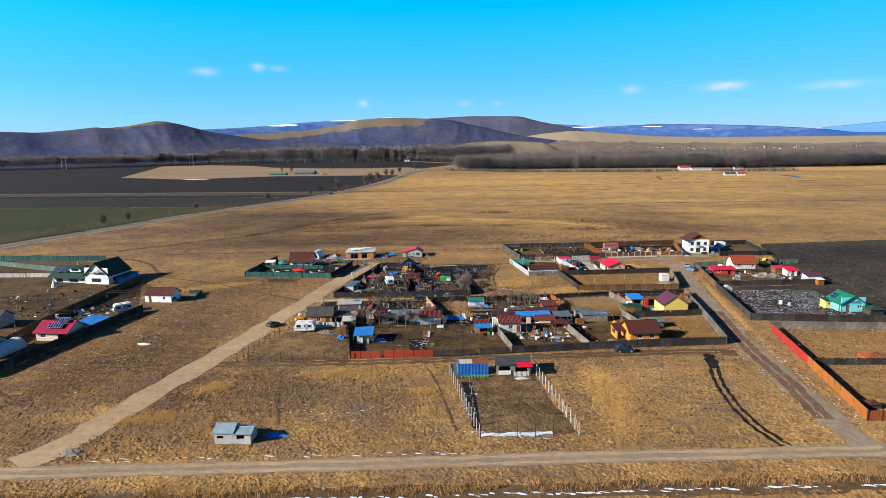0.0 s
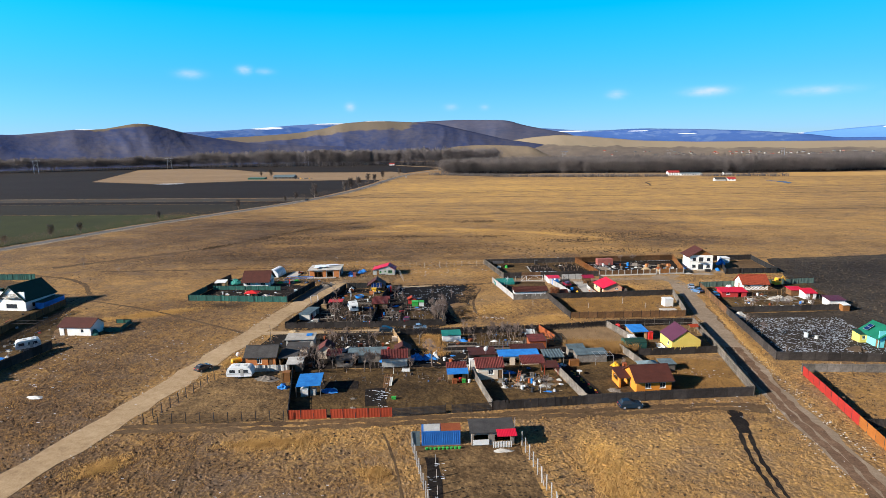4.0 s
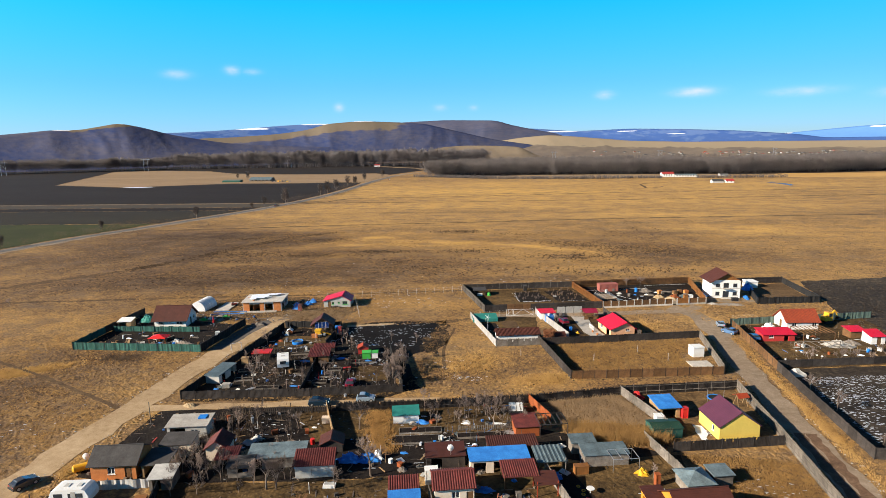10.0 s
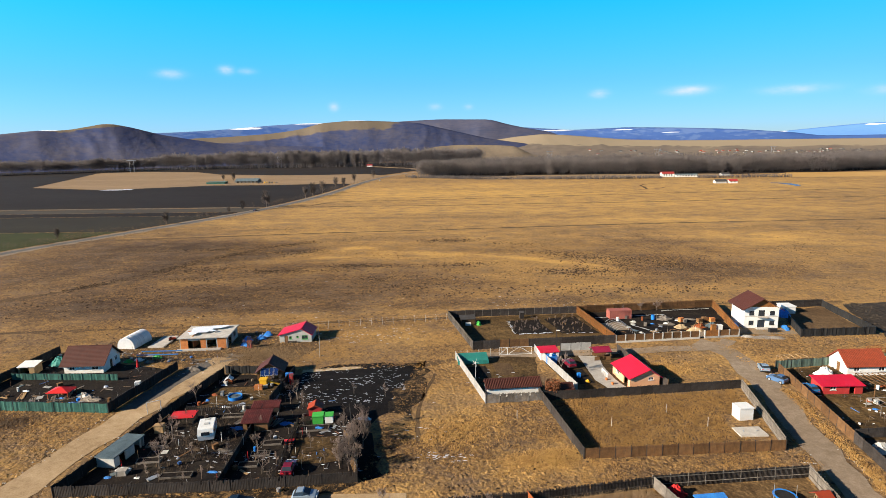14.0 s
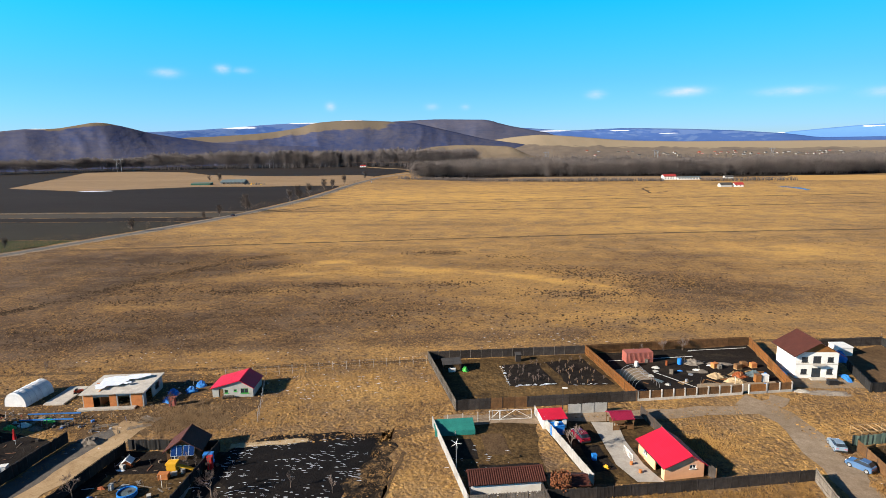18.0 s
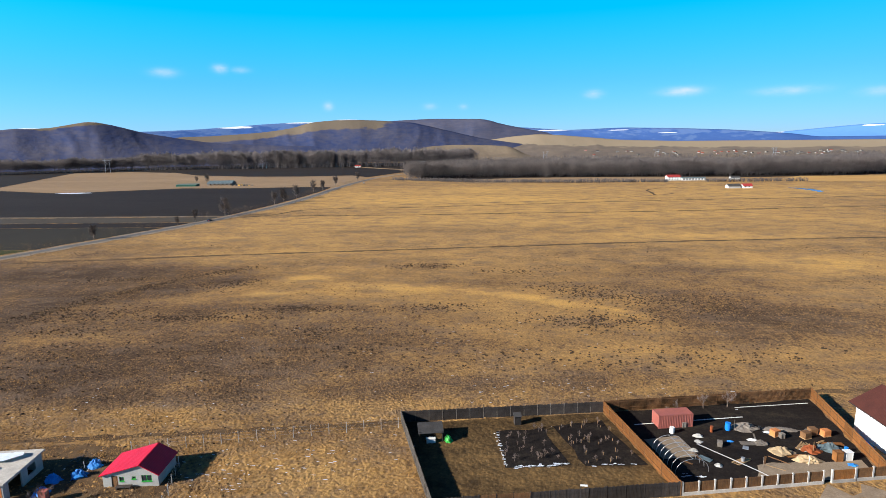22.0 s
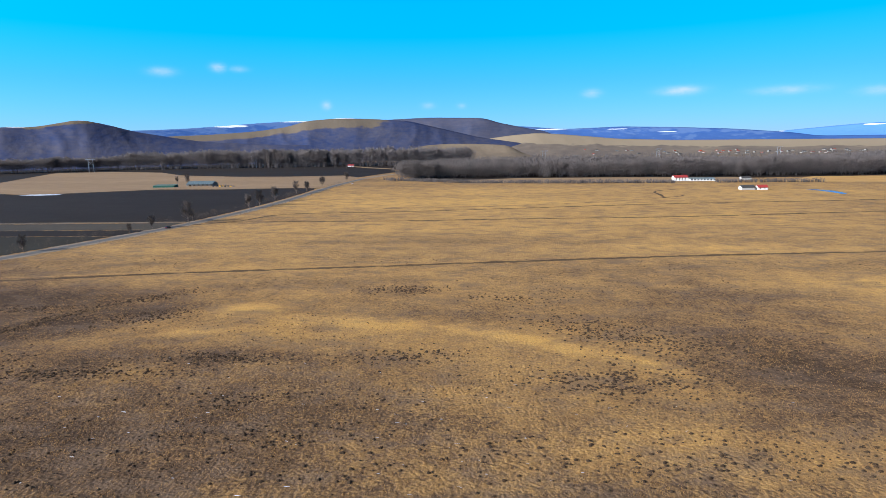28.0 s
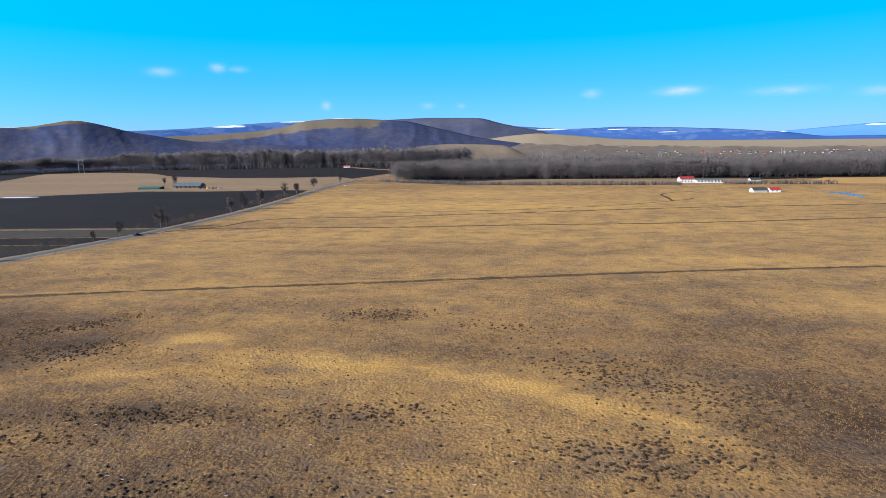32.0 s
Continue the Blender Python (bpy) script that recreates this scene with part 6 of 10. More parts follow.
def rib_slab(g, a, b, c, d, t=.1, ribs=0.0):
    """A roof slope, a-b the eave and d-c the ridge, with raised ribs every so many metres."""
    if not ribs:
        return slab(g, a, b, c, d, t)
    a, b, c, d = map(Vector, (a, b, c, d))
    n = max(2, int((b - a).length / ribs))
    up = (b - a).cross(d - a).normalized()
    up = up if up.z > 0 else -up
    line = []
    for i in range(n):
        for f, lift in ((0, 0), (.30, 0), (.42, .06), (.72, .06), (.84, 0)):
            line.append(((i + f) / n, lift))
    line.append((1, 0))
    s, m = len(g.v), len(line)
    for p, q, off in ((a, b, 0), (d, c, 0), (a, b, -t), (d, c, -t)):
        g.v += [tuple(p.lerp(q, f) + up * ((lift if off == 0 else 0) + off)) for f, lift in line]
    for i in range(m - 1):
        g.f += [(s + i, s + i + 1, s + m + i + 1, s + m + i), (s + 2 * m + i + 1, s + 2 * m + i, s + 3 * m + i, s + 3 * m + i + 1),
                (s + i + 1, s + i, s + 2 * m + i, s + 2 * m + i + 1), (s + m + i, s + m + i + 1, s + 3 * m + i + 1, s + 3 * m + i)]
    g.f += [(s, s + m, s + 3 * m, s + 2 * m), (s + m - 1, s + 3 * m - 1, s + 4 * m - 1, s + 2 * m - 1)]


def wall_mesh(L, h, t, holes, x0=0.0, x1=None, gable=None):
    """A wall along x, its outer face at y = 0, with openings (x, z, width, height) through it."""
    x1 = L if x1 is None else x1
    g, seen = Geo(), {}

    def at(*p):
        k = tuple(round(c, 4) for c in p)
        if k not in seen:
            seen[k] = len(g.v)
            g.v.append(p)
        return seen[k]

    def quad(*pts):
        g.f.append(tuple(at(*p) for p in pts))
    xs = sorted({x0, x1, *[v for o in holes for v in (o[0], o[0] + o[2])]})
    zs = sorted({0.0, h, *[v for o in holes for v in (o[1], o[1] + o[3])]})

    def solid(i, j):
        if not (0 <= i < len(xs) - 1 and 0 <= j < len(zs) - 1):
            return False
        cx, cz = (xs[i] + xs[i + 1]) / 2, (zs[j] + zs[j + 1]) / 2
        return not any(o[0] < cx < o[0] + o[2] and o[1] < cz < o[1] + o[3] for o in holes)
    for i in range(len(xs) - 1):
        for j in range(len(zs) - 1):
            if not solid(i, j):
                continue
            xa, xb, za, zb = xs[i], xs[i + 1], zs[j], zs[j + 1]
            quad((xa, 0, za), (xb, 0, za), (xb, 0, zb), (xa, 0, zb))
            quad((xb, t, za), (xa, t, za), (xa, t, zb), (xb, t, zb))
            if not solid(i - 1, j):
                quad((xa, t, za), (xa, 0, za), (xa, 0, zb), (xa, t, zb))
            if not solid(i + 1, j):
                quad((xb, 0, za), (xb, t, za), (xb, t, zb), (xb, 0, zb))
            if not solid(i, j - 1):
                quad((xa, t, za), (xb, t, za), (xb, 0, za), (xa, 0, za))
            if not solid(i, j + 1) and not (gable and j == len(zs) - 2):
                quad((xa, 0, zb), (xb, 0, zb), (xb, t, zb), (xa, t, zb))
    if gable:
        px, pz = gable
        quad((x0, 0, h), (x1, 0, h), (px, 0, pz))
        quad((x1, t, h), (x0, t, h), (px, t, pz))
        quad((x1, 0, h), (x1, t, h), (px, t, pz), (px, 0, pz))
        quad((x0, t, h), (x0, 0, h), (px, 0, pz), (px, t, pz))
    return g


def house(name, label, x, y, rot, w, d, h, roof, wall_mat, roof_mat, ridge=1.6, over=.35, openings=(), ribs=.0, peak=.5, frame_mat=None, group="", category="house", gable_mat=None, closed="fblr", gutter=False):
    """A building with its front-left corner at x, y. openings: (side, u, z, width, height, 'window', 'door' or 'gap').
    roof: 'x' ridge along the front, 'y' gable to the front, 'mono' rising to the back, 'flat', 'tent'."""
    top = thing(name, x, y, rot, label, category, group)
    frame_mat = frame_mat or PLASTIC_WHITE
    t = .18
    if category in ("shed", "hut", "shelter"):      # these stand low
        low = .80
    else:
        low = .87
    h, ridge = h * low, ridge * low
    openings = [(o[0], o[1], o[2] * low, o[3], o[4] * low, o[5]) for o in openings]
    for side in closed:
        L = w if side in "fb" else d
        at = {"f": pose(0, 0, 0), "r": pose(w, 0, 0, 0, 0, 90), "b": pose(w, d, 0, 0, 0, 180), "l": pose(0, d, 0, 0, 0, 270)}[side]
        holes = [o[1:5] for o in openings if o[0] == side]
        x0, x1 = (0, L) if side in "fb" else (t, L - t)
        gable, hh = None, h
        if roof == "y" and side in "fb":
            gable = ((peak if side == "f" else 1 - peak) * L, h + ridge)
        if roof == "x" and side in "lr":
            gable = (L * peak if side == "r" else L * (1 - peak), h + ridge)
        if roof == "mono" and side in "lr":
            gable = (x1, h + ridge * x1 / L) if side == "r" else (x0, h + ridge * (L - x0) / L)
        if roof == "mono" and side == "b":
            hh = h + ridge
        part("wall", wall_mesh(L, hh, t, holes, x0, x1, gable), wall_mat, top, at=at)
        for o in openings:
            if o[0] != side:
                continue
            _, u, z, ow, oh, kind = o
            spot = at @ pose(u, .05, z)
            if kind == "window":
                g = Geo()
                f = .07
                g.box(0, ow, 0, .06, 0, f).box(0, ow, 0, .06, oh - f, oh).box(0, f, 0, .06, f, oh - f).box(ow - f, ow, 0, .06, f, oh - f)
                if ow > .8:
                    g.box(ow / 2 - f / 2, ow / 2 + f / 2, 0, .06, f, oh - f)
                win = part("window", g, frame_mat, top, "framed window", spot)
                part("pane", Geo().box(f, ow - f, .02, .04, f, oh - f), GLASS, win, "dark glass pane")
                part("sill", Geo().box(-.06, ow + .06, -.14, .02, -.05, 0), frame_mat, win)
            elif kind == "door":
                door = part("door", Geo().box(.03, ow - .03, .02, .07, 0.02, oh - .03).box(.18, ow - .18, .0, .02, .2, oh * .42).box(.18, ow - .18, 0, .02, oh * .5, oh - .2), WOOD_BROWN, top, "panelled door", spot)
                part("handle", Geo().rod((ow - .16, -.05, oh * .48), (ow - .28, -.05, oh * .48), .02), STEEL, door)
    g, o = Geo(), over
    if roof == "x":
        pk, s1 = peak * d, ridge / (peak * d)
        s2 = ridge / (d - pk)
        zf, zb = h - o * s1 + .1, h - o * s2 + .1
        rib_slab(g, (-o, -o, zf), (w + o, -o, zf), (w + o, pk, h + ridge + .1), (-o, pk, h + ridge + .1), .1, ribs)
        rib_slab(g, (w + o, d + o, zb), (-o, d + o, zb), (-o, pk, h + ridge + .1), (w + o, pk, h + ridge + .1), .1, ribs)
        g.rod((-o, pk, h + ridge + .11), (w + o, pk, h + ridge + .11), .09, n=6)
        eaves = [((-o, -o, zf - .06), (w + o, -o, zf - .06))]
    elif roof == "y":
        pk, s1 = peak * w, ridge / (peak * w)
        s2 = ridge / (w - pk)
        zl, zr = h - o * s1 + .1, h - o * s2 + .1
        rib_slab(g, (-o, d + o, zl), (-o, -o, zl), (pk, -o, h + ridge + .1), (pk, d + o, h + ridge + .1), .1, ribs)
        rib_slab(g, (w + o, -o, zr), (w + o, d + o, zr), (pk, d + o, h + ridge + .1), (pk, -o, h + ridge + .1), .1, ribs)
        g.rod((pk, -o, h + ridge + .11), (pk, d + o, h + ridge + .11), .09, n=6)
        eaves = [((-o, -o, zl - .06), (-o, d + o, zl - .06)), ((w + o, -o, zr - .06), (w + o, d + o, zr - .06))]
    elif roof == "mono":
        s1 = ridge / d
        rib_slab(g, (-o, -o, h - o * s1 + .1), (w + o, -o, h - o * s1 + .1), (w + o, d + o, h + ridge + o * s1 + .1), (-o, d + o, h + ridge + o * s1 + .1), .08, ribs)
        eaves = []
    elif roof == "tent":
        q = [(-o, -o), (w + o, -o), (w + o, d + o), (-o, d + o)]
        for (ax, ay), (bx, by) in zip(q, q[1:] + q[:1]):
            g.face((ax, ay, h), (bx, by, h), (w / 2, d / 2, h + ridge))
        g.face(*[(a, b, h - .04) for a, b in q[::-1]])
        for (ax, ay), (bx, by) in zip(q, q[1:] + q[:1]):
            g.face((ax, ay, h - .04), (bx, by, h - .04), (bx, by, h), (ax, ay, h))
        eaves = []
    else:
        g.box(-o, w + o, -o, d + o, h, h + .18)
        eaves = []
    part("roof", g, roof_mat, top)
    if gutter:
        for p, q in eaves:
            part("gutter", Geo().rod(p, q, .06, n=6), DARK_STEEL, top)
    if gable_mat and roof == "y":
        part("gable_boarding", Geo().extrude([(.3, h + .25), (w - .3, h + .25), (peak * w, h + ridge - .1)], "y", -.03, -.005), gable_mat, top, "boarded gable")
    return top


def posts_under(top, w, d, h, mat, nx=2, ny=2):
    me = Geo().box(-.05, .05, -.05, .05, 0, h).mesh("post", mat)
    for i in range(nx):
        for j in range(ny):
            part("post", me, None, top, at=pose(.05 + (w - .1) * i / (nx - 1), .05 + (d - .1) * j / (ny - 1), 0))


def shelter(name, label, x, y, rot, w, d, h, roof_mat, post_mat=None, rise=.25, ribs=0, category="shelter", roof="mono", ridge=None):
    """An open roof on posts."""
    top = house(name, label, x, y, rot, w, d, h, roof, post_mat or WOOD_BROWN, roof_mat, rise if ridge is None else ridge, .15, ribs=ribs, category=category, closed="")
    posts_under(top, w, d, h, post_mat or WOOD_BROWN)
    return top


def chimney(top, x, y, z, h=.9, mat=None):
    ch = part("chimney", Geo().box(x - .22, x + .22, y - .22, y + .22, z - .6, z + h), mat or BRICK, top, "brick chimney")
    part("cap", Geo().box(x - .28, x + .28, y - .28, y + .28, z + h, z + h + .08), CONCRETE, ch)


def panels_on(top, spots, w, h, mat=None):
    """Solar panels: each at a pose over the roof."""
    for m in spots:
        p = part("solar_panel", Geo().box(0, w, 0, h, 0, .04), STEEL, top, "framed solar panel", m)
        for i in range(2):
            part("cell_field", Geo().box(.05 + i * w / 2, (i + 1) * w / 2 - .03, .05, h - .05, .04, .046), PV, p, "dark blue cells")


# the plots by the front road
t = house("field_shed", "small whitewashed shed with blue-grey roof in a meadow", -44.9, 67.1, 9, 2.6, 2.8, 2.1, "x", TARP_GREY, ROOF_SKY, .75, .2, [("f", .4, 1.0, .9, .55, "gap")], 0, category="shed")
t = house("field_shed_annex", "low whitewashed annex with blue-grey roof in a meadow", -42.3, 67.5, 9, 2.5, 2.4, 1.9, "x", TARP_GREY, ROOF_SKY, .45, .2, [("f", .5, .9, 1.1, .75, "gap")], 0, category="shed")
t = house("kiosk", "grey-roofed timber hut beside a blue container", -8.4, 96.4, 13, 5.9, 3.2, 2.5, "mono", WOOD_GREY, ROOF_GREY, .25, .25, [("f", .3, .95, 2.0, 1.1, "gap"), ("f", 3.2, 0, 2.2, 2.0, "gap")], category="hut")
part("railing", Geo().box(.2, 2.4, -.12, -.05, .2, .95), PLASTIC_WHITE, t, "white boarded front")
for k in range(12):
    part("picket", Geo().box(0, .12, 0, .05, 0, .9), PLASTIC_WHITE, t, at=pose(2.9 + k * .22, -.75, .05))
g = Geo()
slab(g, (3.4, -1.3, 2.0), (6.1, -1.3, 2.0), (6.1, .1, 2.35), (3.4, .1, 2.35), .06)
part("awning", g, ROOF_RED, t, "bright red awning")
part("stone_step", Geo().heap(4.2, -1.6, 1.5, .6, .35, 4, 9, 2), CONCRETE, t)

house("caravan_shelter_cabin", "orange-walled cabin with dark felt roof beside the road", -54.3, 118.5, 12, 5.6, 4.6, 2.5, "x", BRICK, ROOF_GREY, 1.6, .35, [("f", 2.1, .9, .9, 1.1, "window"), ("f", 4.2, 0, .9, 2.0, "door")], .0, .45, category="cabin")
house("plank_cabin_annex", "lean-to with orange posts beside a cabin", -48.3, 120.0, 12, 3.2, 3.6, 2.1, "mono", WOOD_TAN, ROOF_GREY, .3, .2, [("f", .3, 0, 2.0, 1.9, "gap")], category="shed")
house("wood_shed", "small grey shed with a felt roof", -45.4, 117.4, 14, 2.7, 2.6, 2.0, "mono", WOOD_GREY, TARP_GREY, .35, .2, [("f", .4, 0, 1.0, 1.8, "gap")], category="shed")
house("garden_house", "small house with pointed red-brown roof", -42.2, 124.6, 14, 2.8, 3.2, 2.3, "y", CREAM, ROOF_RUST, 1.2, .25, [("f", 1.5, 1.0, .7, .7, "window")], .3, category="hut")
house("workshop", "tan-walled workshop with patched roof", -49, 124.6, 12, 4.2, 3.0, 2.2, "mono", CREAM, ROOF_GREY, .3, .15, [("f", .5, .9, .8, .8, "window")], category="shed")
house("portal_shed", "pale arched-roof shed beside a lane", -51.2, 129.4, 12, 5.6, 3.0, 2.3, "mono", TARP_GREY, CONCRETE, .35, .25, [("f", .4, 0, 2.2, 2.0, "gap"), ("f", 3.4, 1.0, 1.0, .6, "window")], category="shed")
house("low_shed", "long low shed under patched grey sheets", -35.6, 123.4, 13, 7.2, 3.0, 1.9, "mono", WOOD_GREY, ROOF_SLATE, .4, .2, [("f", .6, 0, 1.2, 1.7, "gap"), ("f", 3.8, .8, 1.0, .7, "gap")], 0, category="shed")
house("tool_shed", "grey tool shed with open shelves", -37.2, 121.2, 13, 3.0, 2.2, 1.8, "mono", WOOD_GREY, ROOF_GREY, .3, .2, [("f", 1.2, .8, 1.4, .7, "gap")], category="shed")
house("tool_shed", "rusty-roofed tool shed among bare trees", -39.6, 122.6, 13, 2.6, 2.4, 2.0, "mono", WOOD_DARK, ROOF_RUST, .35, .2, [("f", .4, 0, 1.0, 1.7, "gap")], .3, category="shed")
house("rib_roof_shed", "pale shed under a ribbed red-brown roof edged with snow", -28.6, 122.2, 13, 4.8, 2.6, 2.2, "mono", TARP_GREY, ROOF_RUST, .75, .25, (), .28, category="shed")
house("small_hut", "small dark pointed-roof hut in a garden", -27.6, 128.4, 14, 3.0, 2.4, 1.6, "y", WOOD_DARK, ROOF_BROWN, .9, .25, category="hut")
house("allotment_hut", "small wooden hut with red ribbed roof", -15.2, 118.2, 14, 3.2, 2.6, 2.0, "mono", WOOD_TAN, ROOF_RUST, .6, .25, [("f", .9, 0, 1.6, 1.9, "gap")], .28, category="hut")
house("pink_cabin", "cream cabin with ribbed red-brown roof and railing", -10.1, 118.8, 14, 4.6, 3.8, 2.7, "x", CREAM, ROOF_RUST, 1.1, .3, [("f", 2.0, 1.1, .9, 1.0, "window"), ("f", 3.7, 0, .8, 2.0, "door")], .28, category="cabin")
house("long_lean_to", "long lean-to under bright blue sheeting", -6.7, 126.0, 13, 7.6, 2.6, 2.2, "mono", CREAM, TARP_BLUE, .35, .15, [("f", .4, 0, 1.6, 1.9, "gap"), ("f", 3.0, 0, 1.8, 1.9, "gap")], category="shed")
house("dark_lean_to", "dark flat-roofed lean-to beside blue sheeting", -12.4, 126.2, 13, 5.0, 3.0, 2.2, "mono", WOOD_DARK, ROOF_BROWN, .3, .15, [("f", .6, 0, 1.4, 1.9, "gap")], category="shed")
house("dark_lean_to", "brown-roofed shed behind blue sheeting", -4.6, 129.4, 13, 6.6, 2.4, 2.3, "mono", WOOD_DARK, ROOF_BROWN, .3, .15, (), .3, category="shed")
shelter("porch", "open porch under a ribbed red-brown roof", -2.3, 122.9, 13, 4.2, 2.8, 2.3, ROOF_RUST, WOOD_BROWN, .55, .28)
shelter("porch", "low open porch under a dark brown roof", 1.6, 122.2, 13, 2.6, 2.2, 2.0, ROOF_BROWN, SHEET_RED, .35)
shelter("glazed_shelter", "rickety shelter roofed with clear sheets", 1.8, 127.0, 13, 3.6, 3.4, 2.1, ROOF_SLATE, WOOD_GREY, .25, .5)
house("long_shed", "long plank shed under blue-grey sheets beside reeds", 7.8, 129.4, 13, 5.8, 2.4, 2.0, "mono", WOOD_GREY, ROOF_SLATE, .3, .15, (), .0, category="shed")
house("long_shed_end", "blue-roofed end of a plank shed", 6.4, 132.4, 13, 3.2, 1.8, 2.0, "mono", WOOD_GREY, ROOF_SLATE, .3, .15, (), category="shed")
house("red_hut", "rust-red hut with a worn brown roof", -1.2, 136.0, 13, 3.4, 3.2, 1.9, "mono", SHEET_RUST, ROOF_RUST, .45, .2, (), category="hut")
house("orange_house", "orange house with dark brown roof and white windows", 16.7, 117.0, 14, 6.0, 5.2, 2.5, "x", ORANGE, ROOF_BROWN, 1.9, .4, [("f", 1.5, .9, 1.0, 1.1, "window"), ("f", 4.0, .9, 1.0, 1.1, "window"), ("l", 2.0, 0, .9, 2.0, "door"), ("l", .6, 1.0, .7, .9, "window")], gutter=True)
t = house("porch", "orange porch with brown roof beside a house", 14.2, 118.9, 14, 2.3, 3.6, 2.0, "mono", ORANGE, ROOF_BROWN, .5, .15, [("f", .3, 0, 1.7, 1.9, "gap"), ("l", .6, .9, 2.2, 1.0, "gap")], category="porch", closed="fl")
house("grey_pyramid_hut", "low hut with pale blue-grey pointed roof", 19.2, 124.6, 14, 3.2, 3.2, 1.9, "tent", WOOD_GREY, ROOF_SLATE, 1.0, .3, category="hut")
house("flat_hut", "low hut with flat blue-grey roof", 22.8, 127.0, 14, 2.4, 2.0, 1.8, "mono", WOOD_GREY, ROOF_SLATE, .2, .2, category="hut")
t = house("yellow_house", "bright yellow house with steep plum-coloured roof", 26.9, 138.4, 12, 5.8, 5.6, 2.4, "y", YELLOW, ROOF_PLUM, 2.3, .15, [("l", 3.6, .9, .6, .9, "window"), ("b", 2, 0, 1, 2, "door")], gutter=True)
house("blue_roof_hut", "small hut with bright blue roof and tan walls", 20.2, 144.2, 14, 3.2, 3.6, 2.1, "mono", WOOD_TAN, TARP_BLUE, .4, .25, [("f", .4, .0, 2.2, 1.8, "gap")], category="hut")
house("white_cabinet", "narrow white garden cabinet", 19.2, 141.6, 14, 1.2, 1.0, 1.8, "mono", PLASTIC_WHITE, PLASTIC_WHITE, .1, .08, category="shed")
t = house("green_tarp_hut", "low hut covered in dark green tarpaulin", 18.0, 137.8, 12, 4.2, 2.8, 1.8, "x", NET_GREEN, ROOF_MOSS, .35, .1, category="hut")
house("teal_hut", "small teal-roofed garden hut with white base", -19.6, 137.6, 14, 3.9, 2.4, 1.7, "mono", PLASTIC_WHITE, TEAL, .4, .15, category="hut")
# west block
house("long_side_shed", "long shed with flat grey roof along the road", -56.7, 148.4, 0, 2.6, 6.0, 1.8, "flat", TARP_GREY, ROOF_SLATE, .2, .15, [("r", 1, 0, 1.2, 1.8, "gap"), ("r", 4, 0, 1.2, 1.8, "gap"), ("r", 5.4, 0, .5, 1.8, "gap")], category="shed")
shelter("red_canopy", "bright red flat canopy on thin posts", -53.6, 159.8, 13, 3.4, 2.0, 1.7, PLASTIC_RED, WOOD_DARK, .1)
house("brown_hut", "hut under a wide ribbed brown roof beside bare trees", -41.6, 159.6, 13, 3.6, 3.0, 1.8, "mono", WOOD_BROWN, ROOF_RUST, .5, .3, [("f", .6, 0, 1.0, 1.6, "gap")], .3, category="hut")
house("brown_hut", "low red-brown roofed cover beside a garden", -43.0, 165.2, 13, 4.2, 1.8, 1.2, "mono", WOOD_DARK, ROOF_RUST, .3, .15, (), .3, category="hut")
t = house("solar_cottage", "small brown-roofed cottage with solar panels", -48.4, 178.0, 13, 4.6, 3.6, 1.9, "y", WOOD_BROWN, ROOF_BROWN, 1.8, .4, [("f", .5, .2, 1.0, 1.1, "window"), ("f", 2.6, 0, .9, 1.8, "door")], category="cottage")
panels_on(t, [pose(.75 + k * 1.62, -.62, 1.0, 66) for k in range(2)], 1.5, 1.4)
house("green_cabinet", "bright green garden cabinet", -32.0, 162.9, 14, 1.6, 1.3, 1.5, "mono", PLASTIC_GREEN, PLASTIC_GREEN, .1, .08, category="shed")
house("white_cabinet", "pale garden cabinet beside a green one", -30.2, 163.4, 14, 1.2, 1.2, 1.4, "mono", PLASTIC_WHITE, PLASTIC_GREEN, .1, .08, category="shed")
house("red_hut", "small red hut with pointed roof in a garden", -33.6, 165.4, 14, 2.0, 1.8, 1.6, "y", RED_WALL, SHEET_RED, .6, .2, category="hut")
# green-netted yard and the unfinished house
t = house("brown_roof_house", "white house with large brown roof inside netting", -87.2, 177.0, 10, 7.4, 6.0, 2.3, "x", WHITE, ROOF_BROWN, 2.8, .6, [("f", 1.0, .8, 1.0, .9, "window"), ("f", 5.2, .8, 1.3, .9, "window"), ("r", 2.4, 0, .9, 2.0, "door"), ("r", 4.2, 1, .9, 1, "window")], gutter=True)
house("lean_to", "timber lean-to with pale roof", -95.6, 175.4, 12, 3.0, 2.4, 2.0, "mono", WOOD_TAN, PLASTIC_WHITE, .4, .15, [("f", .4, 0, 1.6, 1.8, "gap")], category="shed")
shelter("red_tent", "orange-red pavilion tent in a netted yard", -81.2, 166.6, 8, 3.6, 2.4, 1.3, PLASTIC_RED, SHEET_RUST, .7, 0, "tent", "tent", .75)
t = house("unfinished_house", "unfinished orange brick house with pale flat slab roof", -72.3, 191.2, 12, 9.8, 7.6, 2.9, "flat", GREY_R, CONCRETE, .2, .35, [("f", .9, .1, 3.6, 2.2, "gap"), ("f", 5.6, 0, 2.0, 2.4, "gap"), ("r", 1.0, 0, 2.4, 2.4, "gap"), ("r", 4.6, .9, 1.6, 1.4, "gap")])
for xa, xb in ((.15, 1.7), (4.3, 5.4), (7.8, 9.6)):
    part("brick_infill", Geo().box(xa, xb, -.02, .0, .05, 2.5), BRICK, t, "orange hollow brick infill")
part("partition", Geo().box(2.4, 2.6, .6, 3.99, 0, 2.8), BRICK, t, "orange brick partition")
part("partition", Geo().box(.4, 5.4, 4.0, 4.2, 0, 2.8), BRICK, t, "orange brick partition")
g = Geo()
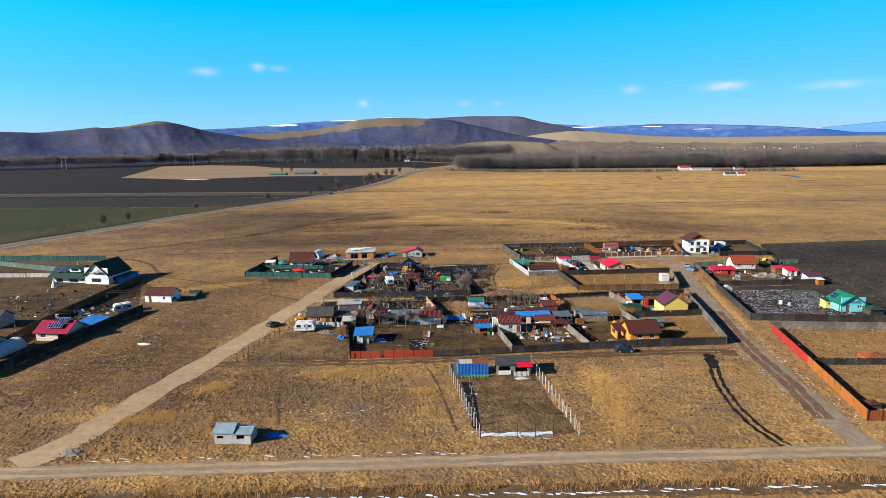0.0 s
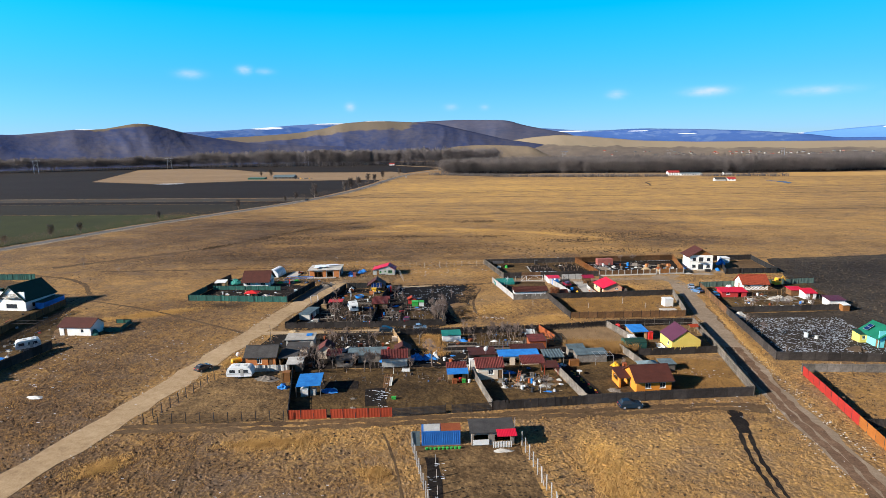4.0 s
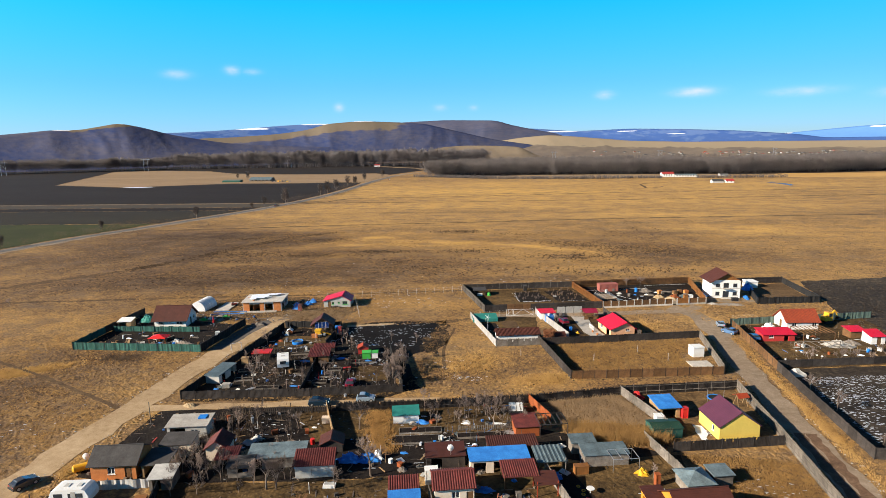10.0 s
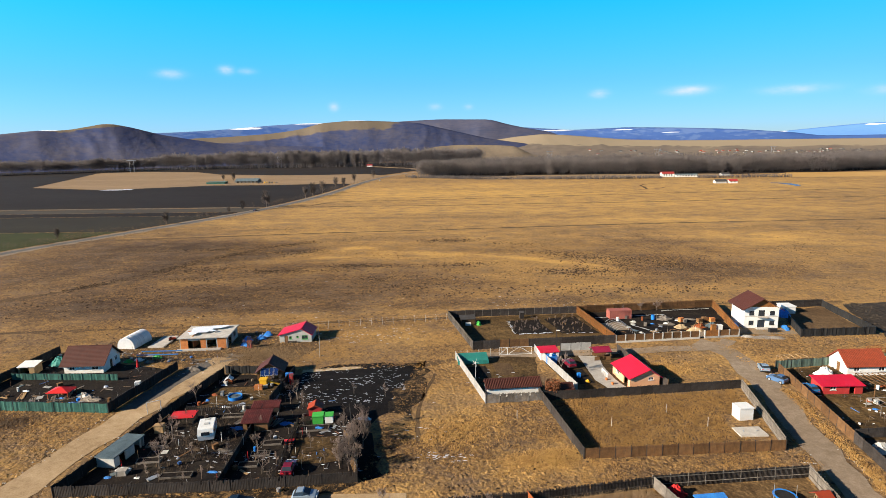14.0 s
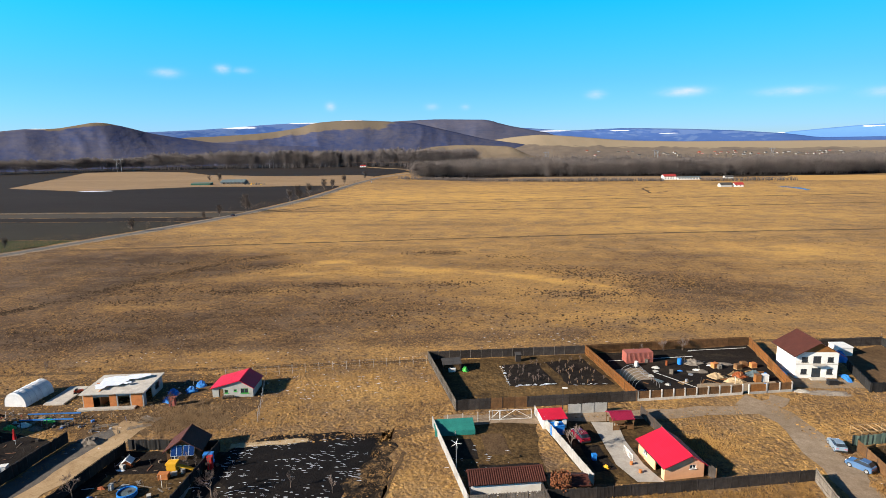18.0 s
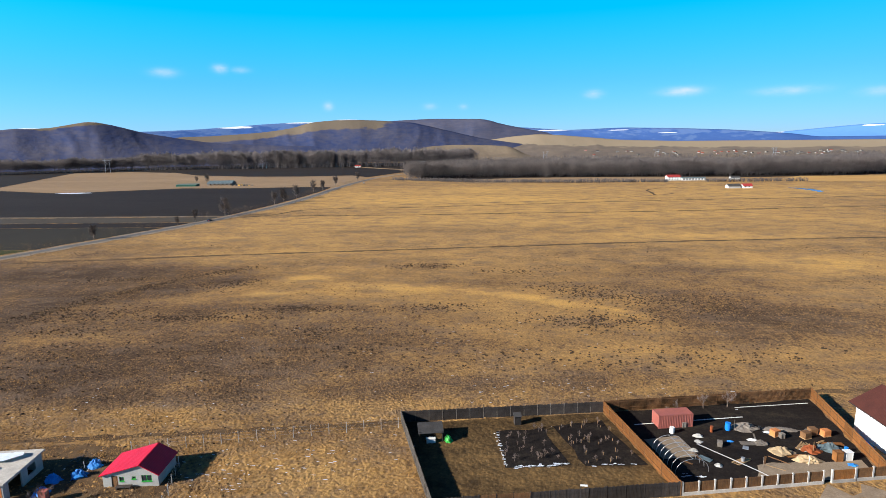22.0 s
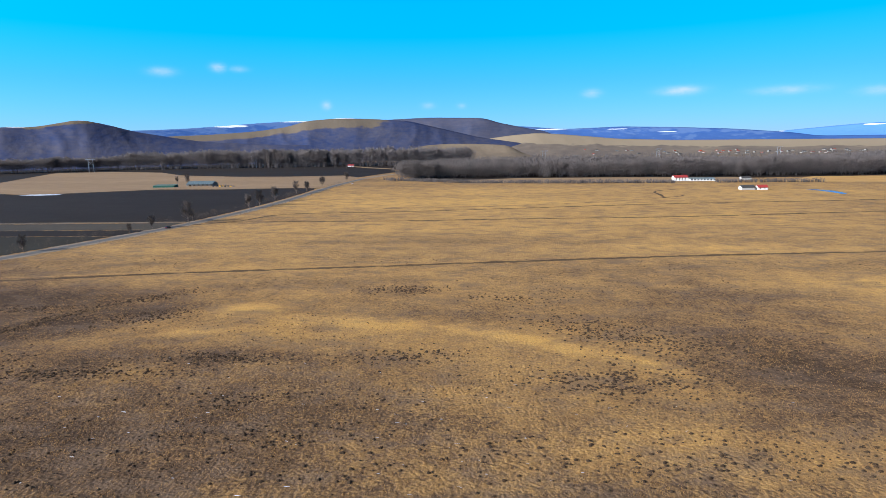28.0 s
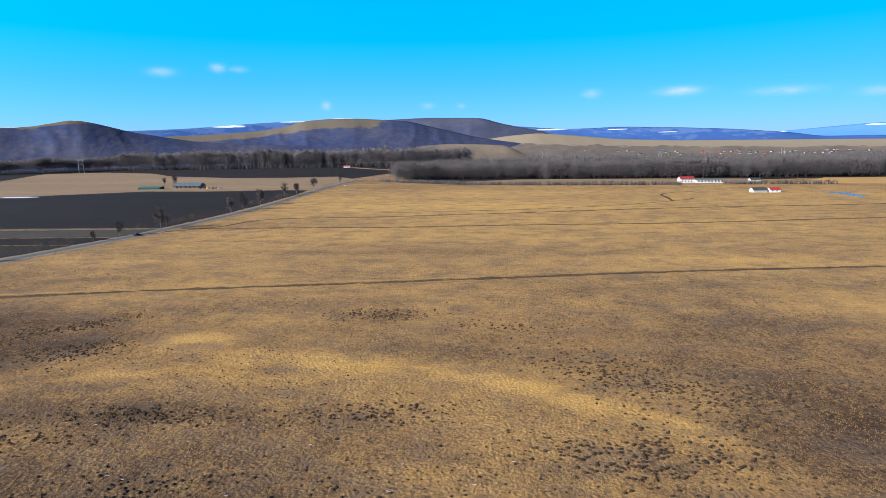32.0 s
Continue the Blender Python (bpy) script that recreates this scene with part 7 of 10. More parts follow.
for k, (bx, by, ba, bb) in enumerate(((3.2, 4.2, 3.4, 2.6), (5.6, 5.4, 2.6, 1.5), (2.2, 2.2, 1.8, 1.4), (7.4, 6.0, 1.4, 1.0), (6.0, 3.0, .8, .6))):
    blotch(g, bx, by, ba, bb, random.Random(k + 3), 3.095 + .004 * k)
part("roof_snow", g, SNOW, t, "melting snow on the slab")
part("doorstep", Geo().box(-.6, 8.6, -1.0, -.05, 0, .28), CONCRETE, t)
t = house("small_red_house", "small grey block house with bright red metal roof", -52.9, 197.6, 9, 7.0, 5.0, 2.0, "y", GREY_R, ROOF_RED, 1.5, .3, [("f", 1.1, 0, .8, 1.8, "door"), ("f", 2.1, .9, .6, .7, "window"), ("f", 3.7, 1.2, .5, .45, "window"), ("f", 4.9, .8, 1.3, 1.0, "window")], 0, .70, PLASTIC_GREEN)
part("bench", Geo().box(1.9, 3.8, -.8, -.2, .35, .45).box(1.95, 2.05, -.75, -.25, 0, .35).box(3.65, 3.75, -.75, -.25, 0, .35), WOOD_DARK, t)
# northern plots
house("brown_roof_outbuilding", "long white outbuilding with ribbed brown roof", -6.0, 174.6, 13, 9.0, 2.8, 2.1, "x", WHITE, ROOF_BROWN, .9, .3, [("b", 2, 0, 1, 2, "door")], .28, .62, category="outbuilding")
house("red_low_shed", "low shed with flat bright red roof and blue tank", 3.3, 192.6, 13, 3.6, 3.0, 1.9, "mono", PLASTIC_WHITE, ROOF_RED, .2, .15, [("f", 1.8, 0, 1.2, 1.8, "gap")], category="shed")
t = shelter("gazebo", "wooden gazebo with maroon roof and benches", 13.6, 193.2, 13, 3.2, 2.8, 2.0, ROOF_MAROON, WOOD_BROWN, .5, 0, "gazebo", "x", .6)
part("bench", Geo().box(.3, 2.9, 1.8, 2.3, .4, .5).box(.3, 2.9, 2.3, 2.38, .5, 1.0), WOOD_BROWN, t)
part("table", Geo().box(.7, 2.5, .8, 1.5, .68, .75).box(.9, 1.0, .9, 1.4, 0, .68).box(2.2, 2.3, .9, 1.4, 0, .68), WOOD_BROWN, t)
part("balustrade", Geo().box(.1, 3.1, -.03, .03, .75, .85).box(.1, 1.0, 0, .02, .1, .75).box(2.2, 3.1, 0, .02, .1, .75), WOOD_BROWN, t)
t = house("red_roof_house", "peach house with broad bright red metal roof", 18.0, 180.9, 16, 5.4, 6.8, 2.2, "y", PEACH, ROOF_RED, 1.5, .35, [("l", 4.4, 0, 1.6, 2.1, "gap"), ("l", 1.4, .9, 1.0, 1.1, "window"), ("f", 3.4, 1.5, .9, .6, "window")], 0, .64, gutter=True)
shelter("maroon_shelter", "low maroon-roofed shelter behind a white fence", 4.6, 175.9, 13, 3.8, 2.6, 1.7, ROOF_BROWN, WOOD_DARK, .3, 0, "shelter", "x", .7)
shelter("dark_gazebo", "dark-roofed garden gazebo with furniture", -14.6, 212.4, 13, 3.4, 2.6, 1.8, ROOF_GREY, WOOD_DARK, .25, 0, "gazebo")
house("grey_privy", "narrow dark wooden privy", -1.0, 219.2, 13, 1.0, 1.0, 1.6, "mono", WOOD_DARK, ROOF_GREY, .2, .1, category="privy")
t = house("white_new_house", "unfinished white two-storey house with brown hipped roof", 49.0, 216.4, 5, 7.4, 6.4, 5.4, "y", WHITE, ROOF_BROWN, 2.5, .75, [("f", 1.0, .9, 1.1, 1.1, "window"), ("f", 2.9, .1, 1.6, 2.1, "window"), ("f", 5.5, .9, 1.1, 1.1, "window"), ("f", 1.0, 3.5, 1.1, 1.1, "window"), ("f", 3.0, 2.9, 1.4, 1.9, "window"), ("f", 5.5, 3.5, 1.1, 1.1, "window"), ("r", 2, .9, 1.2, 1.1, "window")], 0, .5, DARK_STEEL, gable_mat=WOOD_ORANGE, gutter=True)
part("string_course", Geo().box(-.04, 7.44, -.05, 0, 2.6, 2.8), CONCRETE, t)
part("balcony", Geo().box(2.6, 4.8, -.9, 0, 2.62, 2.76), CONCRETE, t, "thin balcony slab")
part("doorstep", Geo().box(2.4, 5.2, -1.1, -.05, 0, .22), CONCRETE, t)
house("white_garage", "white flat outbuilding at the meadow's edge", 62.4, 228.4, 8, 2.8, 3.0, 2.0, "flat", WHITE, PLASTIC_WHITE, .2, .1, category="outbuilding")
# east of the road
house("white_well_house", "white box-shaped pump house", 32.2, 170.9, 14, 2.2, 1.9, 2.1, "flat", WHITE, PLASTIC_WHITE, .1, .06, [("r", .5, 0, .9, 1.8, "door")], category="pump house")
house("red_garage", "long low red garage with bright red roof", 48.9, 181.8, 8, 6.6, 3.0, 1.7, "mono", RED_WALL, ROOF_RED, .5, .3, [("f", 4.4, 0, .9, 1.8, "gap"), ("f", 1.2, .9, 1.0, .8, "window")], category="garage")
t = house("clay_tile_house", "white house with orange clay tile roof", 57.0, 190.4, 8, 7.0, 4.8, 2.2, "x", WHITE, ROOF_CLAY, 2.3, .4, [("f", 1.2, .9, 1.0, 1.0, "window"), ("f", 5.6, .9, 1.0, 1.0, "window"), ("l", 2, 0, .9, 2, "door")], .3)
house("white_red_outhouse", "white outhouse with bright red roof by a field", 69.6, 182.2, 10, 2.9, 2.6, 1.9, "mono", WHITE, ROOF_RED, .7, .25, [("f", 1.2, 0, .9, 1.8, "door")], category="outhouse")
house("red_leanto", "low red-roofed shed beside a white outhouse", 67.6, 185.8, 10, 3.2, 2.4, 1.9, "mono", WOOD_BROWN, ROOF_RED, .4, .25, category="shed")
house("plum_roof_outhouse", "white outhouse with plum-coloured roof", 72.6, 176.2, 10, 4.0, 2.6, 1.7, "mono", WHITE, ROOF_PLUM, .5, .25, category="outhouse")
house("orange_privy", "small orange wooden privy", 73.6, 171.6, 10, 1.6, 1.4, 1.8, "mono", WOOD_ORANGE, PLASTIC_WHITE, .2, .15, category="privy")
t = house("turquoise_house", "turquoise house with steep green metal roof", 67.6, 145.4, 10, 5.6, 5.4, 2.3, "y", TURQ, ROOF_GREEN, 2.1, .4, [("f", 3.9, .9, .9, 1.0, "window"), ("f", 1.2, 0, .9, 2, "door"), ("f", 3.0, 3.1, .7, .9, "window"), ("l", 4.6, 0, .9, 2.0, "door")], gutter=True)
panels_on(t, [pose(.1, 3.4, 2.56, 0, -36.9) for _ in range(1)], 1.7, 1.2)
house("yellow_annex", "small yellow annex beside a turquoise house", 65.6, 148.2, 10, 1.8, 2.2, 2.0, "mono", YELLOW, ROOF_MOSS, .3, .15, [("f", .5, .9, .7, .8, "window")], category="annex")
house("dark_pavilion", "dark green pointed pavilion", 72.8, 143.2, 10, 3.0, 2.6, 1.6, "tent", WOOD_DARK, ROOF_MOSS, .9, .3, category="pavilion")
house("rust_cover", "low rust-coloured pointed cover on grass", 57.8, 112.8, 10, 3.6, 2.8, .9, "tent", SHEET_RUST, SHEET_RUST, .8, .2, category="shed")
house("dark_kennel", "small dark pointed kennel", 48.3, 92.4, 10, 1.6, 1.4, .9, "tent", WOOD_DARK, ROOF_BROWN, .6, .15, category="kennel")
# the yards on the meadow's west side
t = house("green_roof_house", "large white house with dark green roof and balcony", -140, 146.4, 2, 8.0, 9.6, 3.4, "y", WHITE, ROOF_MOSS, 4.2, .5, [("f", 2.2, .9, 3.2, 1.2, "window"), ("f", 3.0, 4.0, 1.8, 1.9, "window"), ("r", 2, .9, 1.0, 1.2, "window"), ("r", 6, .9, 1.0, 1.2, "window")], 0, .5, DARK_STEEL)
bal = part("balcony", Geo().box(2.2, 5.8, -.9, 0, 3.7, 3.85), CONCRETE, t, "balcony slab")
part("railing", Geo().box(2.2, 5.8, -.9, -.85, 4.65, 4.72), DARK_STEEL, bal, "dark balcony railing")
for k in range(13):
    part("baluster", Geo().box(0, .04, 0, .03, 0, .8), DARK_STEEL, bal, at=pose(2.22 + k * .29, -.89, 3.85))
t = house("green_roof_wing", "long white wing with dark green roof and dormer", -152.4, 147.2, 2, 12.2, 6.4, 2.6, "x", WHITE, ROOF_MOSS, 2.6, 1.2, [("f", 1, .2, 2.2, 2.0, "window"), ("f", 5.6, .3, 3.0, 1.9, "window"), ("f", 9.8, .9, 1.2, 1.2, "window")], 0, .55, DARK_STEEL)
dm = part("dormer", Geo().box(5.6, 9.4, .6, 3.0, 3.3, 4.4), WHITE, t, "white dormer with dark windows")
part("pane", Geo().box(6.3, 8.7, .57, .6, 3.5, 4.3), GLASS, dm)
g = Geo()
slab(g, (5.3, .2, 4.45), (9.7, .2, 4.45), (9.7, 3.6, 4.9), (5.3, 3.6, 4.9), .1)
part("dormer_roof", g, ROOF_MOSS, dm)
chimney(t, 6.2, 3.6, 4.6, 1.2)
panels_on(t, [pose(.6 + k * 1.4, .5, 3.12, 36.5) for k in range(3)], 1.3, 1.7)
house("wood_outbuilding", "blue-trimmed lean-to beside a white house", -131.6, 149, 2, 2.6, 7, 2.2, "mono", TARP_BLUE, ROOF_MOSS, .3, .2, category="shed")
t = house("maroon_house", "low house with broad maroon roof and solar panels", -108.8, 99.8, 6, 7.2, 5.6, 2.3, "x", CREAM, ROOF_MAROON, 1.9, .5, [("f", 1, .9, 1.2, 1.0, "window"), ("f", 5, 0, 2.2, 2, "gap")], 0, .5)
panels_on(t, [pose(2.4 + k * 1.15 + j * .5, .5 + j * 1.3, 2.80 + j * .88, 34.2) for k in range(3) for j in range(2)], 1.05, 1.3)
chimney(t, 3.0, 3.0, 4.2, .8)
g = Geo()
slab(g, (0, 0, 2.0), (4.6, 0, 1.8), (4.6, 7, 1.8), (0, 7, 2.2), .03)
t = thing("blue_awning", -105.4, 105.4, 4, "large bright blue tarpaulin awning", "awning")
part("sheet", g, TARP_BLUE, t)
posts_under(t, 4.6, 7, 1.8, WOOD_GREY)
t = house("white_garden_house", "white one-storey house with dark brown roof", -106.6, 130.6, 4, 7.6, 4.4, 2.4, "x", WHITE, ROOF_BROWN, 1.5, .35, [("f", 1.1, 0, .8, 1.9, "door"), ("f", 5.2, .9, .7, .9, "window")], 0, .55)
house("dark_barn", "dark grey-roofed barn beyond a fence", -116, 89, 8, 6, 5, 2.6, "x", GREY_R, ROOF_GREY, 1.8, .4, category="barn")
house("dark_barn", "dark grey-roofed barn beyond a fence", -133, 104, 8, 8, 5, 2.6, "x", GREY_R, ROOF_GREY, 1.8, .4, category="barn")
house("blue_panel_shed", "shed with blue sheet walls", -112.4, 108, 8, 3, 2, 1.7, "mono", TARP_BLUE, ROOF_GREY, .2, .1, category="shed")
sheet("plot_left_soil", [(-196, 168), (-156, 160), (-150, 172), (-196, 184)], MUD, "bare brown soil inside green netting", "plot", .05)
fence("green net fence across a bare plot", [(-196, 166.5), (-152, 158)], 1.8, "net", NET_FADED, DARK_STEEL, 2.6)

# far buildings
FAR_GEAR = [(-334 + (k % 8) * 3.4, 762 + (k // 8) * 7 + k % 3, k) for k in range(14)]
house("far_farmhouse", "distant white farmhouse with red roof before the woods", 166, 806, 5, 14, 9, 4.6, "x", WHITE, ROOF_DULL, 2.4, .5, [("f", 1.5 + k * 3, z, 1.4, 1.4, "window") for k in range(4) for z in (.8, 2.9)])
house("far_stable", "distant long white stable", 181, 805, 3, 26, 7, 3.0, "x", WHITE, ROOF_SLATE, 1.0, .4, [("f", 1.5 + k * 3.3, .8, 2.0, 1.8, "window") for k in range(8)], category="stable")
house("far_cottage", "distant white cottage with red roof in the meadow", 203, 686, 6, 8, 6, 2.6, "x", WHITE, ROOF_DULL, 2.0, .5, [("f", 1, 1, 1.2, 1.2, "window"), ("f", 4.5, 1, 1.2, 1.2, "window")])
house("far_barn", "distant pale barn with dark roof in the meadow", 190, 686, 6, 11, 7, 2.4, "x", TARP_GREY, ROOF_GREY, 2.0, .4, category="barn")
house("far_barn", "distant small barn by a hedge", 236, 812, 6, 10, 6, 3, "x", TARP_GREY, ROOF_GREY, 1.6, .4, category="barn")
house("far_hall", "distant long farm hall with blue-grey roof", -372, 772, 4, 30, 14, 2.8, "x", WOOD_GREY, ROOF_SLATE, 3.4, .5, [("f", 3 + k * 5, 0, 2.5, 2.5, "gap") for k in range(6)], category="barn")
house("far_house", "distant white house with red roof before a tree belt", -352, 1325, 8, 12, 8, 3.4, "x", WHITE, ROOF_DULL, 2.4, .4, [("f", 2, 1, 1.6, 1.4, "window"), ("f", 7, 1, 1.6, 1.4, "window")])
house("far_hall", "distant green-walled farm shed", -402, 756, 6, 24, 9, 2.4, "mono", NET_GREEN, NET_FADED, 1.0, .4, category="barn")
rnd = random.Random(77)


def rise_z(az, d):
    e = np.interp(az, [-8, -3, -.9, 1.9, 4.6, 9.9, 14.9, 30.4, 60], [.1, .6, .89, 1.1, .9, .38, .19, .05, .1])
    t = max(0, (d - 1900) / 1500)
    return (math.tan(radians(e)) * 3400 + 41) * t ** 1.2 * (1 - .25 * math.sin(t * math.pi)) - 1.5


vill = house("village_house", "distant village house with pale walls", 460, 2120, 10, 9, 7, 2.4, "x", GREY_R, ROOF_CLAY, 2.6, .4, [("f", 2, 1, 1.5, 1.4, "window"), ("f", 7, 1, 1.5, 1.4, "window")], group="distant village")
vill2 = house("village_house", "distant village house with grey roof", 520, 2110, 10, 10, 7, 2.6, "x", GREY_R, ROOF_GREY, 2.8, .4, [("f", 2, 1, 1.5, 1.4, "window"), ("f", 7, 1, 1.5, 1.4, "window")], group="distant village")
for i in range(52):
    az = rnd.gauss(25, 5) if i < 30 else rnd.uniform(6, 24)
    d = rnd.uniform(2000, 2350)
    copy_thing((vill, vill2)[i % 2], pose(d * math.sin(radians(az)), 200 + d * math.cos(radians(az)), rise_z(az, d), 0, 0, rnd.uniform(-50, 50)))
for ob in (vill, vill2):
    az, d = math.degrees(math.atan2(ob.matrix_basis.translation.x, ob.matrix_basis.translation.y - 200)), math.hypot(ob.matrix_basis.translation.x, ob.matrix_basis.translation.y - 200)
    ob.matrix_basis = pose(ob.matrix_basis.translation.x, ob.matrix_basis.translation.y, rise_z(az, d), 0, 0, 10)


def pylon(x, y, rot, h=26):
    t = thing("power_pylon", x, y, rot, "distant grey H-frame power pylon", "pylon", "power line")
    for px in (-4, 4):
        part("leg", Geo().rod((px * 1.1, 0, 0), (px, 0, h), .45, .3), STEEL, t)
    part("crossarm", Geo().box(-9, 9, -.3, .3, h - 1.2, h - .4), STEEL, t)
    part("brace", Geo().rod((-4.2, 0, h * .55), (4.1, 0, h * .8), .2).rod((4.2, 0, h * .55), (-4.1, 0, h * .8), .2), STEEL, t)
    return t


for x, y in ((-1000, 1010), (-830, 1190), (-560, 1330), (-250, 1420), (60, 1500), (330, 1580), (640, 1680)):
    pylon(x, y, 20)


# ---- vehicles ----
def car(label, x, y, rot, paint, length=4.1, tall=1.5, name="car"):
    """A hatchback: body, glazed cabin, wheels, lamps. It points along its own x."""
    top = thing(name, x, y, rot, label, "car", "parked cars")
    w, L, tall = 1.56, length * .88, tall * .92
    side = [(-L / 2, .38), (-L / 2 + .05, .85), (-L / 2 + .25, .95), (L * .14, .98), (L / 2 - .25, .82), (L / 2, .62), (L / 2, .34), (L / 2 - .2, .22), (-L / 2 + .15, .22)]
    g = Geo()
    rings = ((-w / 2, .94), (-w / 2 + .1, 1.0), (w / 2 - .1, 1.0), (w / 2, .94))
    k = len(side)
    for yy, s in rings:
        g.v += [(px * s, yy, .22 + (pz - .22) * (s * .97 + .03)) for px, pz in side]
    for r in range(3):
        g.f += [(r * k + i, r * k + (i + 1) % k, (r + 1) * k + (i + 1) % k, (r + 1) * k + i) for i in range(k)]
    g.f += [tuple(range(k - 1, -1, -1)), tuple(range(3 * k, 4 * k))]
    part("body", g, paint, top)
    lo = [(-L / 2 + .22, .93), (-L / 2 + .55, tall - .06), (-L * .02, tall - .03), (L * .21, .95)]
    g = Geo()
    for yy, inset in ((-w / 2 + .08, 0), (-w / 2 + .26, 1), (w / 2 - .26, 1), (w / 2 - .08, 0)):
        g.v += [(px, yy if (pz < 1 or inset) else yy, pz if (inset or pz < 1) else .95) for px, pz in lo]
    for r in range(3):
        g.f += [(r * 4 + i, r * 4 + (i + 1) % 4, (r + 1) * 4 + (i + 1) % 4, (r + 1) * 4 + i) for i in range(4)]
    part("cabin", g, GLASS, top, "dark glazed cabin")
    part("roof", Geo().extrude([(-L / 2 + .55, tall - .07), (-L / 2 + .6, tall), (-L * .05, tall + .02), (-L * .01, tall - .04)], "y", -w / 2 + .25, w / 2 - .25), paint, top)
    for sx in (-1, 1):
        for sy in (-1, 1):
            wh = part("wheel", Geo().rod((0, -.09, 0), (0, .09, 0), .31, n=14), RUBBER, top, "black tyre", pose(sx * L * .31, sy * (w / 2 - .08), .31))
            part("rim", Geo().rod((0, -.1, 0), (0, .1, 0), .19, n=10), STEEL, wh)
        for sy in (-1, 1):
            part("headlight" if sx > 0 else "tail_light", Geo().box(-.04, .04, -.18, .18, -.07, .07), PLASTIC_WHITE if sx > 0 else PLASTIC_RED, top, at=pose(sx * (L / 2 - .07), sy * (w / 2 - .28), .68))
    part("bumper", Geo().box(L / 2 - .06, L / 2 + .03, -.75, .75, .3, .5), DARK_STEEL, top)
    part("bumper", Geo().box(-L / 2 - .03, -L / 2 + .06, -.75, .75, .3, .5), DARK_STEEL, top)
    return top


car("dark blue hatchback parked beside a board fence", 14.9, 111.6, 12, CAR_DARK, 4.2)
car("dark grey car standing on the dirt road", -61.9, 116.4, 68, CAR_GREY, 3.4, 1.36)
car("dark blue estate car parked on a lane", -33.2, 142.6, 11, CAR_DARK, 3.8, 1.42)
car("silver-blue car parked on a lane", -26.0, 144.9, 10, CAR_SILVER, 3.5)
car("purple car parked in a garden", -30.4, 150.4, 100, CAR_RED, 3.8)
car("pale silver car parked at the road's end", 43.6, 191.6, 82, CAR_SILVER, 3.6, 1.42)
car("blue car parked beside a plank fence", 43.9, 186.6, 128, CAR_BLUE_GREY, 3.6)
car("blue car beside a red garage", 47.4, 183.0, 100, CAR_BLUE, 3.9)
car("maroon car on a concrete drive", 8.6, 190.4, 110, CAR_RED, 4.0)
car("dark car on the country road", -184.6, 452, 80, CAR_DARK, 4.4)
car("white car on the country road", -184, 792, 95, CAR_WHITE, 4.6)


def caravan(label, x, y, rot, L=5.4):
    top = thing("caravan", x, y, rot, label, "caravan")
    prof = [(.0, .5), (-.08, 1.25), (.3, 2.05), (.7, 2.2), (L - .7, 2.2), (L - .3, 2.05), (L + .05, 1.25), (L - .05, .5), (L * .5, .42)]
    g = Geo().extrude(prof, "y", 0, 2.15)
    part("body", g, PLASTIC_WHITE, top)
    for side, yy in (("near", -.015), ("far", 2.15)):
        for u, ww in ((.55, 1.0), (2.2, .7), (L - 1.7, 1.1)):
            win = part("window", Geo().box(u, u + ww, yy, yy + .015, 1.2, 1.75), GLASS, top, "dark caravan window")
            part("frame", Geo().box(u - .05, u + ww + .05, yy - .003 if yy < 0 else yy + .015, yy + .002 if yy < 0 else yy + .02, 1.15, 1.2), STEEL, win)
    part("stripe", Geo().box(.1, L - .1, -.02, 0, .95, 1.08), STEEL, top)
    part("door", Geo().box(L * .56, L * .56 + .55, -.03, 0, .55, 1.95), TARP_GREY, top)
    part("end_window", Geo().box(-.12, -.02, .5, 1.65, 1.25, 1.75), GLASS, top)
    for yy in (.05, 1.95):
        part("wheel", Geo().rod((L * .5, yy, .32), (L * .5, yy + .16, .32), .32, n=12), RUBBER, top)
    part("drawbar", Geo().rod((0, 1.07, .5), (-1.1, 1.07, .45), .05), DARK_STEEL, top)
    part("roof_hatch", Geo().box(1.4, 2.0, .7, 1.4, 2.2, 2.27).box(2.9, 3.4, .7, 1.4, 2.2, 2.27), TARP_GREY, top)
    return top


caravan("old white caravan beside a fenced plot", -55.0, 112.9, 11, 4.5)
caravan("old white caravan in a garden", -44.4, 156.3, 114, 4.2)
caravan("cream caravan behind a dark plank fence", -106.6, 119.6, 50, 4.4)


